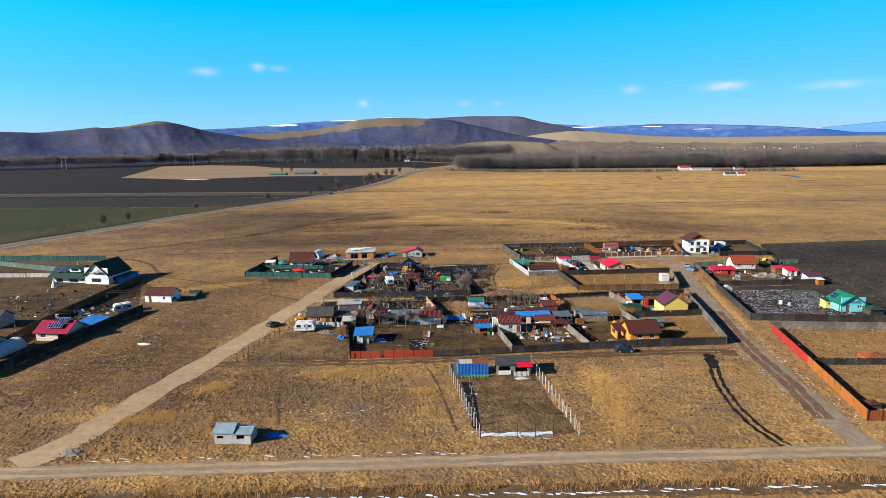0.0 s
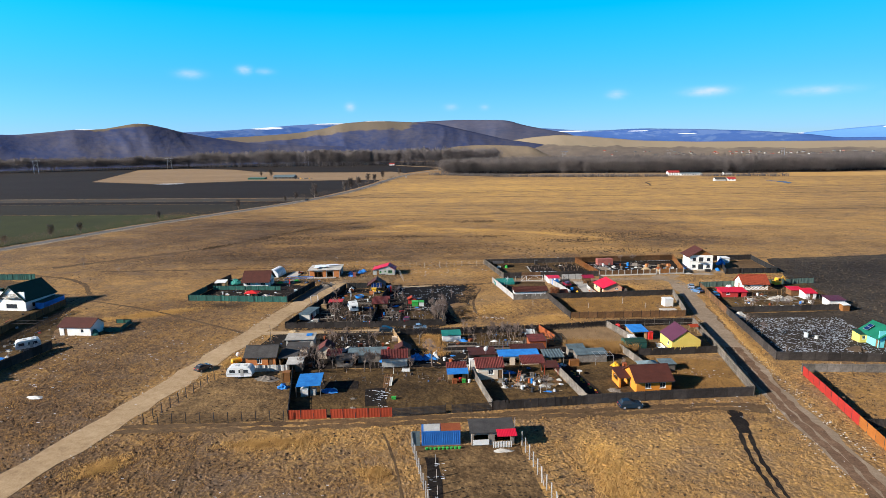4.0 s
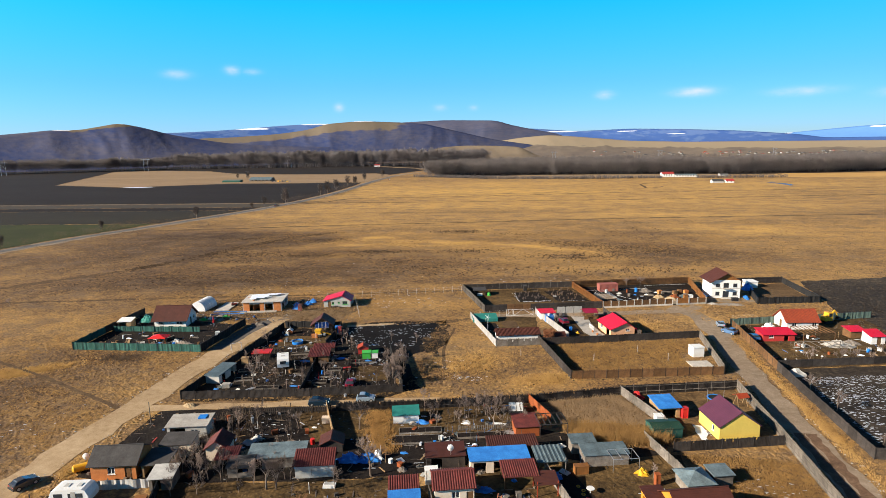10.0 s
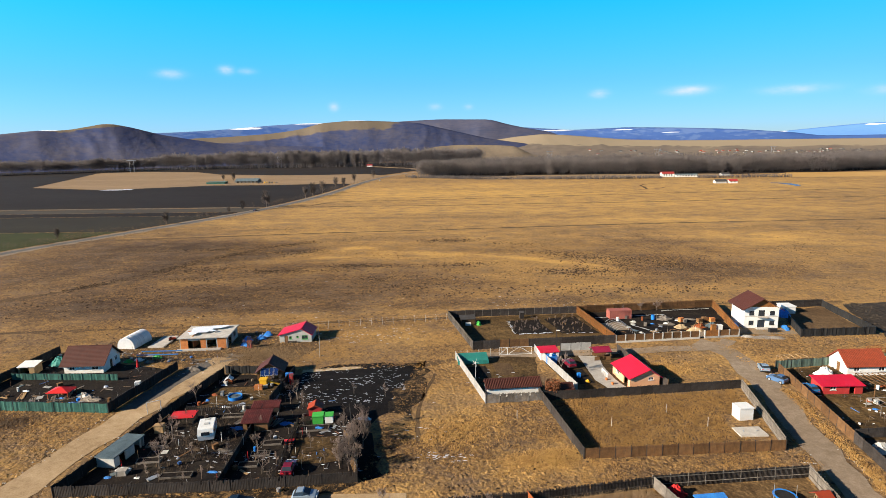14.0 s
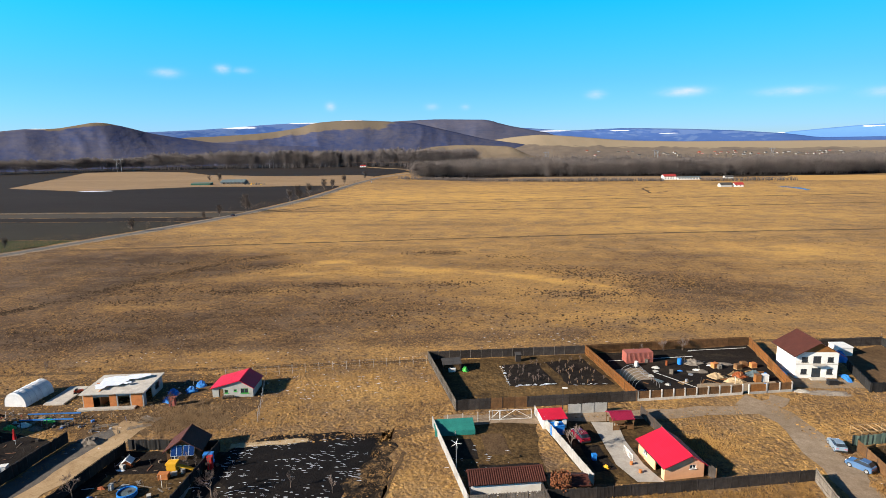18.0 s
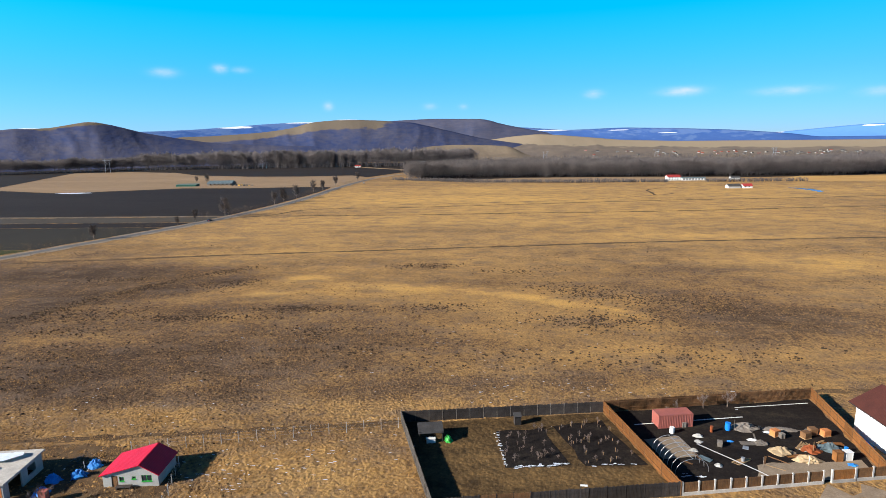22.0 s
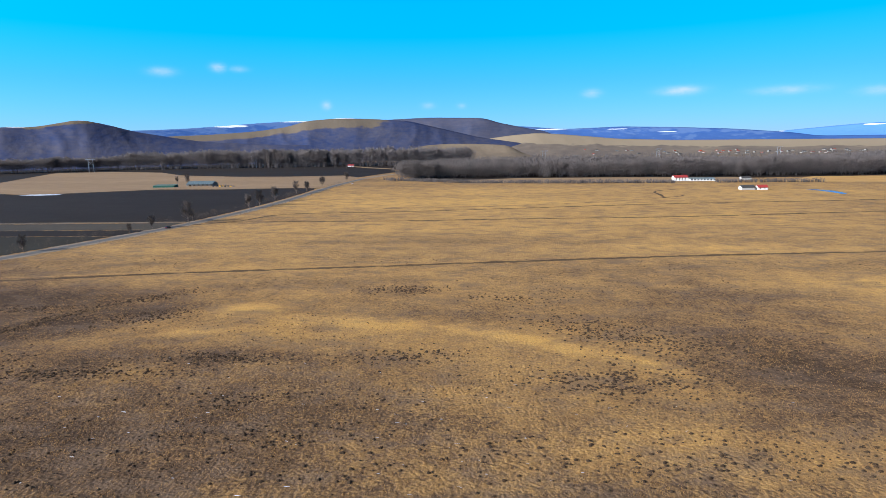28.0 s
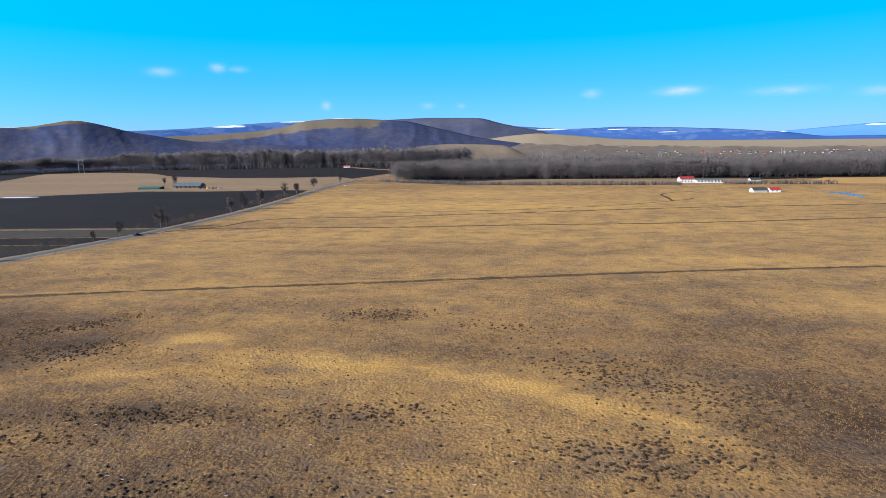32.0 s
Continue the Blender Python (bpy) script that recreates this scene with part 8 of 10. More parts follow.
def container(label, x, y, rot, mat):
    top = thing("container", x, y, rot, label, "container")
    L, W, H = 5.4, 2.16, 2.12

    def corrugated(n, length):
        g = Geo()
        pr = []
        for i in range(n):
            for f, o in ((0, 0), (.3, 0), (.4, .05), (.75, .05), (.85, 0)):
                pr.append(((i + f) * length / n, o))
        pr.append((length, 0))
        m = len(pr)
        for z in (.12, H - .1):
            g.v += [(x, o, z) for x, o in pr]
        for z in (.12, H - .1):
            g.v += [(x, .08, z) for x, o in pr]
        for i in range(m - 1):
            g.f += [(i, i + 1, m + i + 1, m + i), (2 * m + i + 1, 2 * m + i, 3 * m + i, 3 * m + i + 1)]
        return g
    part("side_wall", corrugated(20, L - .3), mat, top, at=pose(.15, 0, 0))
    part("side_wall", corrugated(20, L - .3), mat, top, at=pose(L - .15, W, 0, 0, 0, 180))
    part("end_wall", corrugated(8, W - .3), mat, top, at=pose(0, W - .15, 0, 0, 0, 270))
    for k in range(2):
        dr = part("door", Geo().box(L - .1, L - .03, .16 + k * 1.07, .16 + (k + 1) * 1.05, .12, H - .1), mat, top)
        part("locking_bar", Geo().rod((L, .5 + k * 1.1, .15), (L, .5 + k * 1.1, H - .15), .03), STEEL, dr)
    for px in (.075, L - .075):
        for py in (.075, W - .075):
            part("corner_post", Geo().box(px - .075, px + .075, py - .075, py + .075, 0, H), mat, top)
    part("bottom_rail", Geo().box(.15, L - .15, 0, .12, 0, .12).box(.15, L - .15, W - .12, W, 0, .12), mat, top)
    part("roof", Geo().box(0, L, 0, W, H - .1, H), mat, top)
    return top


t = container("blue corrugated shipping container in an enclosure", -15.3, 95.5, 12, CONT_BLUE)
part("roof_cover", Geo().box(.3, 2.6, .1, 2.0, 2.13, 2.19), TARP_GREY, t, "grey boards on the roof")
part("roof_cover", Geo().box(2.7, 5.5, .0, 2.1, 2.13, 2.19), SHEET_RUST, t, "rusty sheet on the roof")
t2 = thing("leaning_board", -16.6, 95.2, 12, "grey sheet leaning beside a container", "board")
part("sheet", Geo().box(0, 1.1, 0, .06, 0, 2.2), ROOF_SLATE, t2)
for k in range(9):
    b = thing("planter", -14.4 + k * .55, 94.6 + k * .117, 12, "green plastic planter before a container", "planter", "green planters")
    part("tub", Geo().rod((0, 0, 0), (0, 0, .28), .17, .22, 8), PLASTIC_GREEN, b)
container("salmon-red shipping container in a builder's yard", 20.3, 220.4, 13, CONT_RED)


# ---- bare trees ----
def tree_meshes(h, seed, spread=.55, depth=4, twig=.015):
    """A leafless tree: trunk with limbs, and a crown of thin branches."""
    r = random.Random(seed)
    wood, crown = Geo(), Geo()

    def grow(p, d, length, rad, level):
        q = p + d * length
        g = wood if level < 2 else crown
        g.rod(p, q, rad, rad * .62, 5 if level < 2 else 3)
        if level >= depth:
            return
        for _ in range(3 if level else 4):
            a = Vector((r.uniform(-1, 1), r.uniform(-1, 1), r.uniform(-.1, .9)))
            nd = (d * .7 + a.normalized() * spread * r.uniform(.8, 1.4)).normalized()
            s = p.lerp(q, r.uniform(.55, 1.0))
            grow(s, nd, length * r.uniform(.55, .8), max(rad * .5, twig), level + 1)
    grow(Vector((0, 0, -.05)), Vector((r.uniform(-.08, .08), r.uniform(-.08, .08), 1)).normalized(), h * .36, h * .022, 0)
    return wood.mesh("trunk", BARK), crown.mesh("crown", TWIG)


KINDS = [tree_meshes(h, s, sp, d) for h, s, sp, d in ((3.6, 1, .6, 5), (4.2, 2, .7, 5), (3.0, 3, .8, 4), (5.0, 4, .5, 5), (2.4, 5, .7, 4))]


def upright_meshes(h, seed):
    """A leafless roadside tree: limbs climbing steeply off the stem into a tall soft crown of twigs."""
    r = random.Random(seed)
    wood, crown = Geo(), Geo()
    wood.rod((0, 0, -.05), (r.uniform(-.1, .1), r.uniform(-.1, .1), h * .8), h * .02, h * .006, 6)
    for k in range(46):
        z, a = h * r.uniform(.14, .72), r.uniform(0, 6.2832)
        out = h * .30 * r.uniform(.45, 1) * (1 - .55 * max(0, z / h - .35))
        q = Vector((out * math.cos(a), out * math.sin(a), min(h, z + h * r.uniform(.16, .34))))
        p = Vector((0, 0, z))
        wood.rod(p, q, h * .006, h * .003, 4)
        for _ in range(16):
            b = p.lerp(q, r.uniform(.3, 1))
            d = Vector((r.uniform(-1, 1), r.uniform(-1, 1), r.uniform(-.15, 1.3))).normalized() * h * r.uniform(.06, .14)
            crown.rod(b, b + d, .024, .016, 3)
    return wood.mesh("trunk", BARK), crown.mesh("crown", TWIG_DARK)


KINDS += [upright_meshes(5.0, s) for s in (6, 7)]


def tree(x, y, kind, scale=1.0, rot=0.0, label="leafless fruit tree in a garden", name="fruit_tree"):
    top = thing(name, x, y, rot, label, "tree", "bare garden trees")
    m = Matrix.Diagonal((scale * .78, scale * .78, scale * 1.3, 1)) if name == "bare_bush" else Matrix.Diagonal((scale, scale, scale, 1))
    part("trunk", KINDS[kind][0], None, top, at=m)
    part("crown", KINDS[kind][1], None, top, at=m)
    return top


rnd = random.Random(8)
SPOTS = [(-42.2, 116.8), (-39.2, 117.6), (-34.3, 118.6), (-31.2, 119.6), (-32.5, 124.7), (-22.8, 120.6), (-42.5, 133.7), (-44.5, 130), (-40, 134.8), (-37.6, 131.6), (-33.4, 134.6), (-44, 135.4),
         (-39.3, 150.4), (-50.7, 156), (-24.7, 155.3), (-33.7, 149.4), (-22.6, 151.4), (-45.4, 152.4), (-48, 149), (-28.4, 166.8), (-36.5, 153.8), (-37.8, 171), (-24, 158.4), (-54.6, 168.4),
         (-11.5, 140.5), (-8.5, 141), (-6, 142.2), (-13, 138), (-4.6, 138.6), (-15.5, 141.6), (-9.5, 137.2), (2, 116.4), (-27.6, 118.8), (52, 168.8), (55, 169.6), (58, 170.2), (61, 170.8), (64, 171.6), (67, 172.2),
         (48.6, 140), (47.6, 150), (47.4, 158), (16, 128), (6.8, 186.4), (22.2, 224), (29, 228), (33, 229), (24.6, 226.4), (-160, 197), (-193, 190), (-140, 190), (-57.5, 193), (-92, 205), (-117, 112), (-48, 201)]
for i, (x, y) in enumerate(SPOTS):
    tree(x, y, i % 5, rnd.uniform(.75, 1.15), rnd.uniform(0, 360))
for i in range(108):      # thin trees and bushes along the garden fences
    x, y = ((rnd.uniform(-46, -32), rnd.uniform(126, 139)), (rnd.uniform(-55, -24), rnd.uniform(145, 164)), (rnd.uniform(-16, 0), rnd.uniform(138.5, 145.5)), (rnd.uniform(-44, -28), rnd.uniform(119.5, 122)), (rnd.uniform(-56, -22), rnd.uniform(150, 178)), (rnd.uniform(-27, -21.5), rnd.uniform(151, 163)))[i % 6]
    if i % 6 != 2 or y < 143.6 + (x + 15) * .25 - .8:
        tree(x, y, (2, 4, 0, 1, 4, 1)[i % 6], rnd.uniform(.6, 1.0), rnd.uniform(0, 360), "thin leafless bush in a garden", "bare_bush")
tree(-19.3, 124.1, 3, 1.35, 30, "large spreading leafless tree behind a shed", "bare_tree")
tree(-24.2, 135.4, 3, 1.1, 80, "leafless tree beside yellow reeds", "bare_tree")
for i, (x, y, s) in enumerate(((-188, 476, 2.5), (-190, 484, 1.3), (-194, 452, 1.5), (-187, 549, 2.1), (-186, 564, 2.5), (-189.5, 598, 2.5), (-201, 670, 2.4), (-200, 694, 2.0), (-203, 702, 1.9), (-208, 760, 2.3), (-223, 808, 1.6), (-207, 846, 2.4), (-196, 437, 1.0),
                               (-228, 330, 1.2), (-206, 384, 1.5), (-240, 240, .9), (-237, 262, 1.3), (-233, 276, 1.2), (-246, 190, 1.0), (-395, 812, 2.6), (-420, 830, 1.8))):
    tree(x, y, 5 + i % 2, s, i * 50, "tall leafless tree beside the country road", "roadside_tree")
for i in range(56):
    u, v, b = (i % 28) / 27, rnd.random(), i % 2
    p = ((-1.8 + 7 * u - 1.6 * v, 208 + 2.0 * u + 9 * v), (8.2 + 7 * u - 3.4 * v, 209.2 + 2.2 * u + 11 * v))[b]
    tree(p[0], p[1], 4, rnd.uniform(.3, .65), rnd.uniform(0, 360), "small leafless sapling in an orchard bed", "sapling")
    if i % 2:
        t = thing("stake", p[0] + rnd.uniform(-.5, .5), p[1] + rnd.uniform(-.5, .5), 0, "short pale stake marking a sapling", "stake", "sapling stakes")
        part("pole", Geo().rod((0, 0, -.03), (rnd.uniform(-.05, .05), 0, rnd.uniform(.4, .7)), .04), WOOD_TAN, t)
# a rowan with its brown leaves left on
t = thing("leafy_shrub", 4.8, 176.4, 0, "shrub keeping its rust-brown dead leaves", "shrub")
part("trunk", KINDS[2][0], None, t)
part("crown", KINDS[2][1], None, t)
g = Geo()
for _ in range(700):
    a, b, rr = rnd.uniform(0, 6.28), rnd.uniform(.15, 1), rnd.random() ** .4 * 1.25
    p = Vector((rr * math.cos(a), rr * math.sin(a), .9 + b * 1.9))
    d = Vector((rnd.uniform(-1, 1), rnd.uniform(-1, 1), rnd.uniform(-1, 1))).normalized() * .12
    e = d.orthogonal() * rnd.uniform(.6, 1)
    g.face(p - d, p + e, p + d, p - e)
LEAF = material("dead_leaves", (.30, .11, .045), (.18, .065, .03), 2, .9)
part("leaves", g, LEAF, t, "rust-brown dead leaves")["kind"] = "stuff"

# reeds and rank grass inside the plots
WEED = twig_material("faded_reed", (.31, .215, .125), (.19, .130, .080), .4, .15)
spots = []
for _ in range(5200):
    x, y = rnd.uniform(2, 21), rnd.uniform(133, 153)
    if inside(x, y, [(3.6, 147.6), (6, 140), (9, 134.5), (19.5, 136.8), (20.6, 139.6), (15.4, 151.4)]):
        spots.append((x, y, rnd.uniform(.7, 1.6) * (1.35 if y < 139.5 else .85)))
back = [s for s in spots if s[1] > 140.5]
tufts("reeds", [s for s in spots if s[1] <= 140.5], REED, "tall dense golden-brown dry reeds", .85, 24, .34, "reeds", .6)
tufts("reeds", back, WEED, "low matted grey-brown reeds behind taller ones", .6, 16, .36, "reeds", .5)
spots = [(rnd.gauss(-21.4, 1.1) - (y - 136) * .28, y, rnd.uniform(.6, 1.2)) for y in (rnd.uniform(129.5, 141.4) for _ in range(620))]
tufts("reeds", spots, REED, "strip of matted yellow reeds", .6, 22, .3, "reeds", .5)
spots = [(rnd.uniform(21, 35), rnd.uniform(120, 134), rnd.uniform(.5, 1.1)) for _ in range(2600)]
spots += [(x, y, rnd.uniform(.5, 1.1)) for x, y in ((rnd.uniform(5, 35), rnd.uniform(158.5, 182)) for _ in range(6200)) if inside(x, y, [(9, 159), (35, 164), (36, 182.4), (23, 179), (4.4, 176)])]
spots += [(rnd.uniform(48, 72), rnd.uniform(92, 128), rnd.uniform(.5, 1)) for _ in range(2500)]
spots = [s for s in spots if not (30 < s[0] < 36 and 165 < s[1] < 173) and not (s[0] < 23 and 120 < s[1] < 132)]
tufts("rank_grass", spots, STRAW, "uncut dry golden grass in a fallow plot", .34, 11, .36)
tufts("scrub_growth", [(rnd.gauss(-52, 5), rnd.gauss(189.5, 2.6), rnd.uniform(.5, 1.2)) for _ in range(1500)], WEED, "tangled pale brown brambles beside a hut", .75, 10, .34, "weeds", .45)
spots = [(rnd.gauss(-82, 3), rnd.gauss(158, 1.2), rnd.uniform(.4, 1)) for _ in range(300)]
spots += [(rnd.gauss(-44, 2), rnd.gauss(132.6, 3.4), rnd.uniform(.5, 1.2)) for _ in range(500)] + [(rnd.gauss(-46, 3), rnd.gauss(156, 5), rnd.uniform(.4, 1)) for _ in range(400)]
tufts("scrub_growth", spots, SCRUB, "tangled brown weeds and brambles", .8, 6, .3, "weeds")


# ---- yards: loose things ----
rnd = random.Random(99)


def tarp(label, x, y, rx, ry, h, mat, seed, rot=0, name="tarpaulin"):
    """A crumpled sheet thrown over a heap."""
    t = thing(name, x, y, rot, label, "tarpaulin" if name == "tarpaulin" else "heap", "heaps and covers")
    part("sheet" if name == "tarpaulin" else "mound", Geo().heap(0, 0, rx, ry, h, seed, 14, 5, .3), mat, t)
    return t


def planks(label, x, y, rot, L=2.6, n=7, mat=None, seed=0, name="plank_stack"):
    """Loose boards laid on one another."""
    r = random.Random(seed + n)
    t = thing(name, x, y, rot, label, "planks", "stacked boards")
    for k in range(n):
        part("plank", Geo().box(-L / 2, L / 2, -.1, .1, 0, .05), mat or WOOD_TAN, t, at=pose(r.uniform(-.2, .2), (k % 4 - 1.5) * .26, .06 * (k // 4), 0, 0, r.uniform(-9, 9)))
    return t


def drum(label, x, y, mat, r=.3, h=.9, name="barrel"):
    t = thing(name, x, y, 0, label, "barrel", "barrels")
    part("body", Geo().rod((0, 0, 0), (0, 0, h), r, r, 12), mat, t)
    part("rim", Geo().rod((0, 0, h), (0, 0, h + .03), r * 1.04, r * 1.04, 12), mat, t)
    part("hoop", Geo().rod((0, 0, h * .5), (0, 0, h * .55), r * 1.05, r * 1.05, 12), mat, t)
    return t


def crate(label, x, y, rot, w, d, h, mat, name="crate"):
    t = thing(name, x, y, rot, label, "crate", "crates and boxes")
    part("body", Geo().box(0, w, 0, d, 0, h), mat, t)
    part("lid", Geo().box(-.04, w + .04, -.04, d + .04, h, h + .06), mat, t)
    for px in (.02, w - .12):
        part("batten", Geo().box(px, px + .1, -.03, 0, .02, h), mat, t)
    return t


def tyre(label, x, y, mat, r=.36):
    t = thing("tyre_planter", x, y, 0, label, "planter", "painted tyre planters")
    g = Geo()
    n, m = 14, 6
    for i in range(n):
        for j in range(m):
            a, b = 6.2832 * i / n, 6.2832 * j / m
            rr = r + r * .3 * math.cos(b)
            g.v.append((rr * math.cos(a), rr * math.sin(a), r * .3 + r * .3 * math.sin(b)))
    g.f = [(i * m + j, ((i + 1) % n) * m + j, ((i + 1) % n) * m + (j + 1) % m, i * m + (j + 1) % m) for i in range(n) for j in range(m)]
    part("tyre", g, mat, t)
    part("soil", Geo().rod((0, 0, .02), (0, 0, r * .42), r * .72, r * .72, 10), MUD, t)
    return t


def raised_bed(label, x, y, rot, w, d, mat):
    t = thing("raised_bed", x, y, rot, label, "garden bed", "raised beds")
    for a in ((0, w, 0, .06), (0, w, d - .06, d)):
        part("side_board", Geo().box(a[0], a[1], a[2], a[3], 0, .3), mat, t)
    for px in (0, w - .06):
        part("end_board", Geo().box(px, px + .06, .06, d - .06, 0, .3), mat, t)
    part("soil", Geo().box(.06, w - .06, .06, d - .06, 0, .22), GARDEN, t)
    return t


def tunnel(label, x, y, rot, w, L, h, film, hoops=6, name="polytunnel"):
    """Hoops over a strip of ground, with or without a film."""
    t = thing(name, x, y, rot, label, "polytunnel")
    n = 12
    arc = [(w / 2 - w / 2 * math.cos(math.pi * i / n), h * math.sin(math.pi * i / n) ** .8) for i in range(n + 1)]
    for k in range(hoops):
        yy = L * k / (hoops - 1)
        g = Geo()
        for (xa, za), (xb, zb) in zip(arc, arc[1:]):
            g.rod((xa, yy, za), (xb, yy, zb), .028, n=5)
        part("hoop", g, STEEL, t)
    part("ridge_pole", Geo().rod((w / 2, 0, h), (w / 2, L, h), .03), STEEL, t)
    if film:
        g = Geo()
        rows = 9
        for j in range(rows):
            dent = .96 + .04 * (j % 2 == 0)
            g.v += [(w / 2 + (px - w / 2) * (1.01 * dent), L * j / (rows - 1), pz * 1.01 * dent + .01) for px, pz in arc]
        m = n + 1
        g.f = [(j * m + i, j * m + i + 1, (j + 1) * m + i + 1, (j + 1) * m + i) for j in range(rows - 1) for i in range(n)]
        g.f += [tuple(range(m)), tuple(range((rows - 1) * m + m - 1, (rows - 1) * m - 1, -1))]
        part("film", g, film, t)
    return t


def pool(label, x, y, r, h, mat, name="paddling_pool"):
    t = thing(name, x, y, 0, label, "pool")
    g = Geo()
    n = 24
    for rr, z in ((r, 0), (r * 1.03, h), (r * .93, h), (r * .92, h * .72)):
        g.v += [(rr * math.cos(6.2832 * i / n), rr * math.sin(6.2832 * i / n), z) for i in range(n)]
    for k in range(3):
        g.f += [(k * n + i, k * n + (i + 1) % n, (k + 1) * n + (i + 1) % n, (k + 1) * n + i) for i in range(n)]
    part("wall", g, mat, t)
    part("cover", Geo().rod((0, 0, h * .68), (0, 0, h * .72), r * .92, r * .92, n), ROOF_SLATE, t, "slack grey-blue cover")
    return t


def pole(label, x, y, h, mat, name="pole", r=.05):
    t = thing(name, x, y, 0, label, "pole")
    part("shaft", Geo().rod((0, 0, 0), (0, 0, h), r, r * .7, 6), mat, t)
    return t


def frame_thing(label, name, x, y, rot, w, d, h, mat, category, r=.05, bars=3):
    """An open frame of posts and top bars."""
    t = thing(name, x, y, rot, label, category)
    for px in (0, w):
        for py in (0, d):
            part("post", Geo().rod((px, py, 0), (px, py, h), r, n=4), mat, t)
    for py in (0, d):
        part("beam", Geo().rod((0, py, h), (w, py, h), r, n=4), mat, t)
    for k in range(bars):
        part("rafter", Geo().rod((w * k / (bars - 1), 0, h), (w * k / (bars - 1), d, h), r, n=4), mat, t)
    return t


def dish(label, x, y, z, rot):
    t = thing("satellite_dish", x, y, rot, label, "satellite dish", z=z)
    g = Geo()
    n = 16
    g.v.append((0, .12, .45))
    for k in (1, 2, 3):
        g.v += [(.14 * k * math.cos(6.2832 * i / n), .12 - .012 * k * k, .45 + .16 * k * math.sin(6.2832 * i / n)) for i in range(n)]
    g.f = [(0, 1 + i, 1 + (i + 1) % n) for i in range(n)]
    for k in range(2):
        b = 1 + k * n
        g.f += [(b + i, b + n + i, b + n + (i + 1) % n, b + (i + 1) % n) for i in range(n)]
    part("reflector", g, PLASTIC_WHITE, t, smooth=True)
    part("mast", Geo().rod((0, .2, -.6), (0, .16, .45), .03), STEEL, t)
    part("arm", Geo().rod((0, .1, .1), (0, -.35, .4), .015), STEEL, t)
    return t


for x, y, k in FAR_GEAR:
    tarp("distant farm machine parked by a hall", x, y, 1.3, 1.0, 1.2 + .5 * (k % 3), (DARK_STEEL, RUBBLE, PLASTIC_YEL, WOOD_GREY)[k % 4], 500 + k, name="farm_machine")
# front plots
for k in range(4):
    frame_thing("dark timber vine trellis in a yard", "trellis", -150 + k * 9, 122 + k * 3.4, 12, 7.5, 2.4, 1.5, WOOD_DARK, "trellis", .07, 6)
t = thing("tarpaulin_shelter", -39.3, 107.6, 14, "sloping bright blue tarpaulin shelter over white crates", "shelter")
g = Geo()
slab(g, (0, 0, 1.85), (4.1, 0, 1.95), (4.1, 4.6, 2.35), (0, 4.6, 2.25), .04)
part("sheet", g, TARP_BLUE, t)
posts_under(t, 4.1, 4.4, 1.85, WOOD_GREY)
crate("white cabinet under a blue shelter", -38.6, 108.0, 14, 1.2, .9, 1.3, PLASTIC_WHITE, "cabinet")
crate("pale box under a blue shelter", -37.2, 108.6, 10, .9, .8, 1.0, TARP_GREY)
tarp("crumpled blue and white tarpaulin", -34.6, 110.6, 1.7, .9, .6, TARP_BLUE, 3)
tarp("crumpled white plastic sheet", -34.0, 111.0, .9, .5, .5, PLASTIC_WHITE, 13)
tarp("crumpled blue tarpaulin bundle", -43.2, 110.9, 1.1, .9, .8, TARP_BLUE, 4)
crate("orange-brown garden cupboard with red top", -44.2, 113.0, 14, 1.3, 1.0, 1.8, WOOD_ORANGE, "cupboard")
tarp("heap of pale scrap and rubble", -47.8, 114.0, 2.4, 1.3, .55, RUBBLE, 5, name="rubble_heap")
t = thing("sheet_screen", -56.0, 115.9, 12, "sagging pale tarpaulin screen on posts", "screen")
for k in range(4):
    part("sheet", profile_panel([(2.7 * i / 8, rnd.uniform(-.12, .12)) for i in range(9)], 1.35, [1.35 - .12 * math.sin(math.pi * i / 8) for i in range(9)]), TARP_GREY, t, at=pose(k * 2.72, 0, 0))
    part("post", Geo().box(-.05, .05, .03, .13, 0, 1.5), WOOD_GREY, t, at=pose(k * 2.72, 0, 0))
t = thing("gas_tank", -57.2, 120.2, 40, "yellow tank beside a cabin", "tank")
part("vessel", Geo().rod((-.8, 0, .65), (.8, 0, .65), .5, .5, 14), PLASTIC_YEL, t)
for sx in (-1, 1):
    part("dome", Geo().rod((sx * .8, 0, .65), (sx * 1.0, 0, .65), .5, .25, 14), PLASTIC_YEL, t)
    part("foot", Geo().box(sx * .5 - .06, sx * .5 + .06, -.35, .35, 0, .25), DARK_STEEL, t)
dish("white satellite dish on a mast", -57.6, 121.6, .9, 200)
crate("bright blue portable toilet", -47.7, 131.8, 14, 1.1, 1.1, 2.2, PLASTIC_BLUE, "portable_toilet")
t = thing("bathtub", -24.4, 120.6, 8, "white enamel bathtub on bare ground", "bathtub")
part("tub", Geo().extrude([(0, .05), (.08, .5), (1.6, .5), (1.55, .05)], "y", 0, .7), PLASTIC_WHITE, t)
part("hollow", Geo().box(.16, 1.5, .08, .62, .42, .505), TARP_GREY, t)
t = thing("slide", -24.6, 114.2, 100, "white plastic slide chute lying on grass", "slide")
for yy in (0, .4):
    part("side_rail", Geo().rod((0, yy, .1), (2.8, yy, .5), .05), PLASTIC_WHITE, t)
part("chute", Geo().extrude([(0, .06), (0, .1), (2.8, .48), (2.8, .44)], "y", .04, .36), TARP_GREY, t)
pole("leaning pale stick in a garden", -25.6, 119.4, 1.6, PLASTIC_WHITE, "stick", .04)
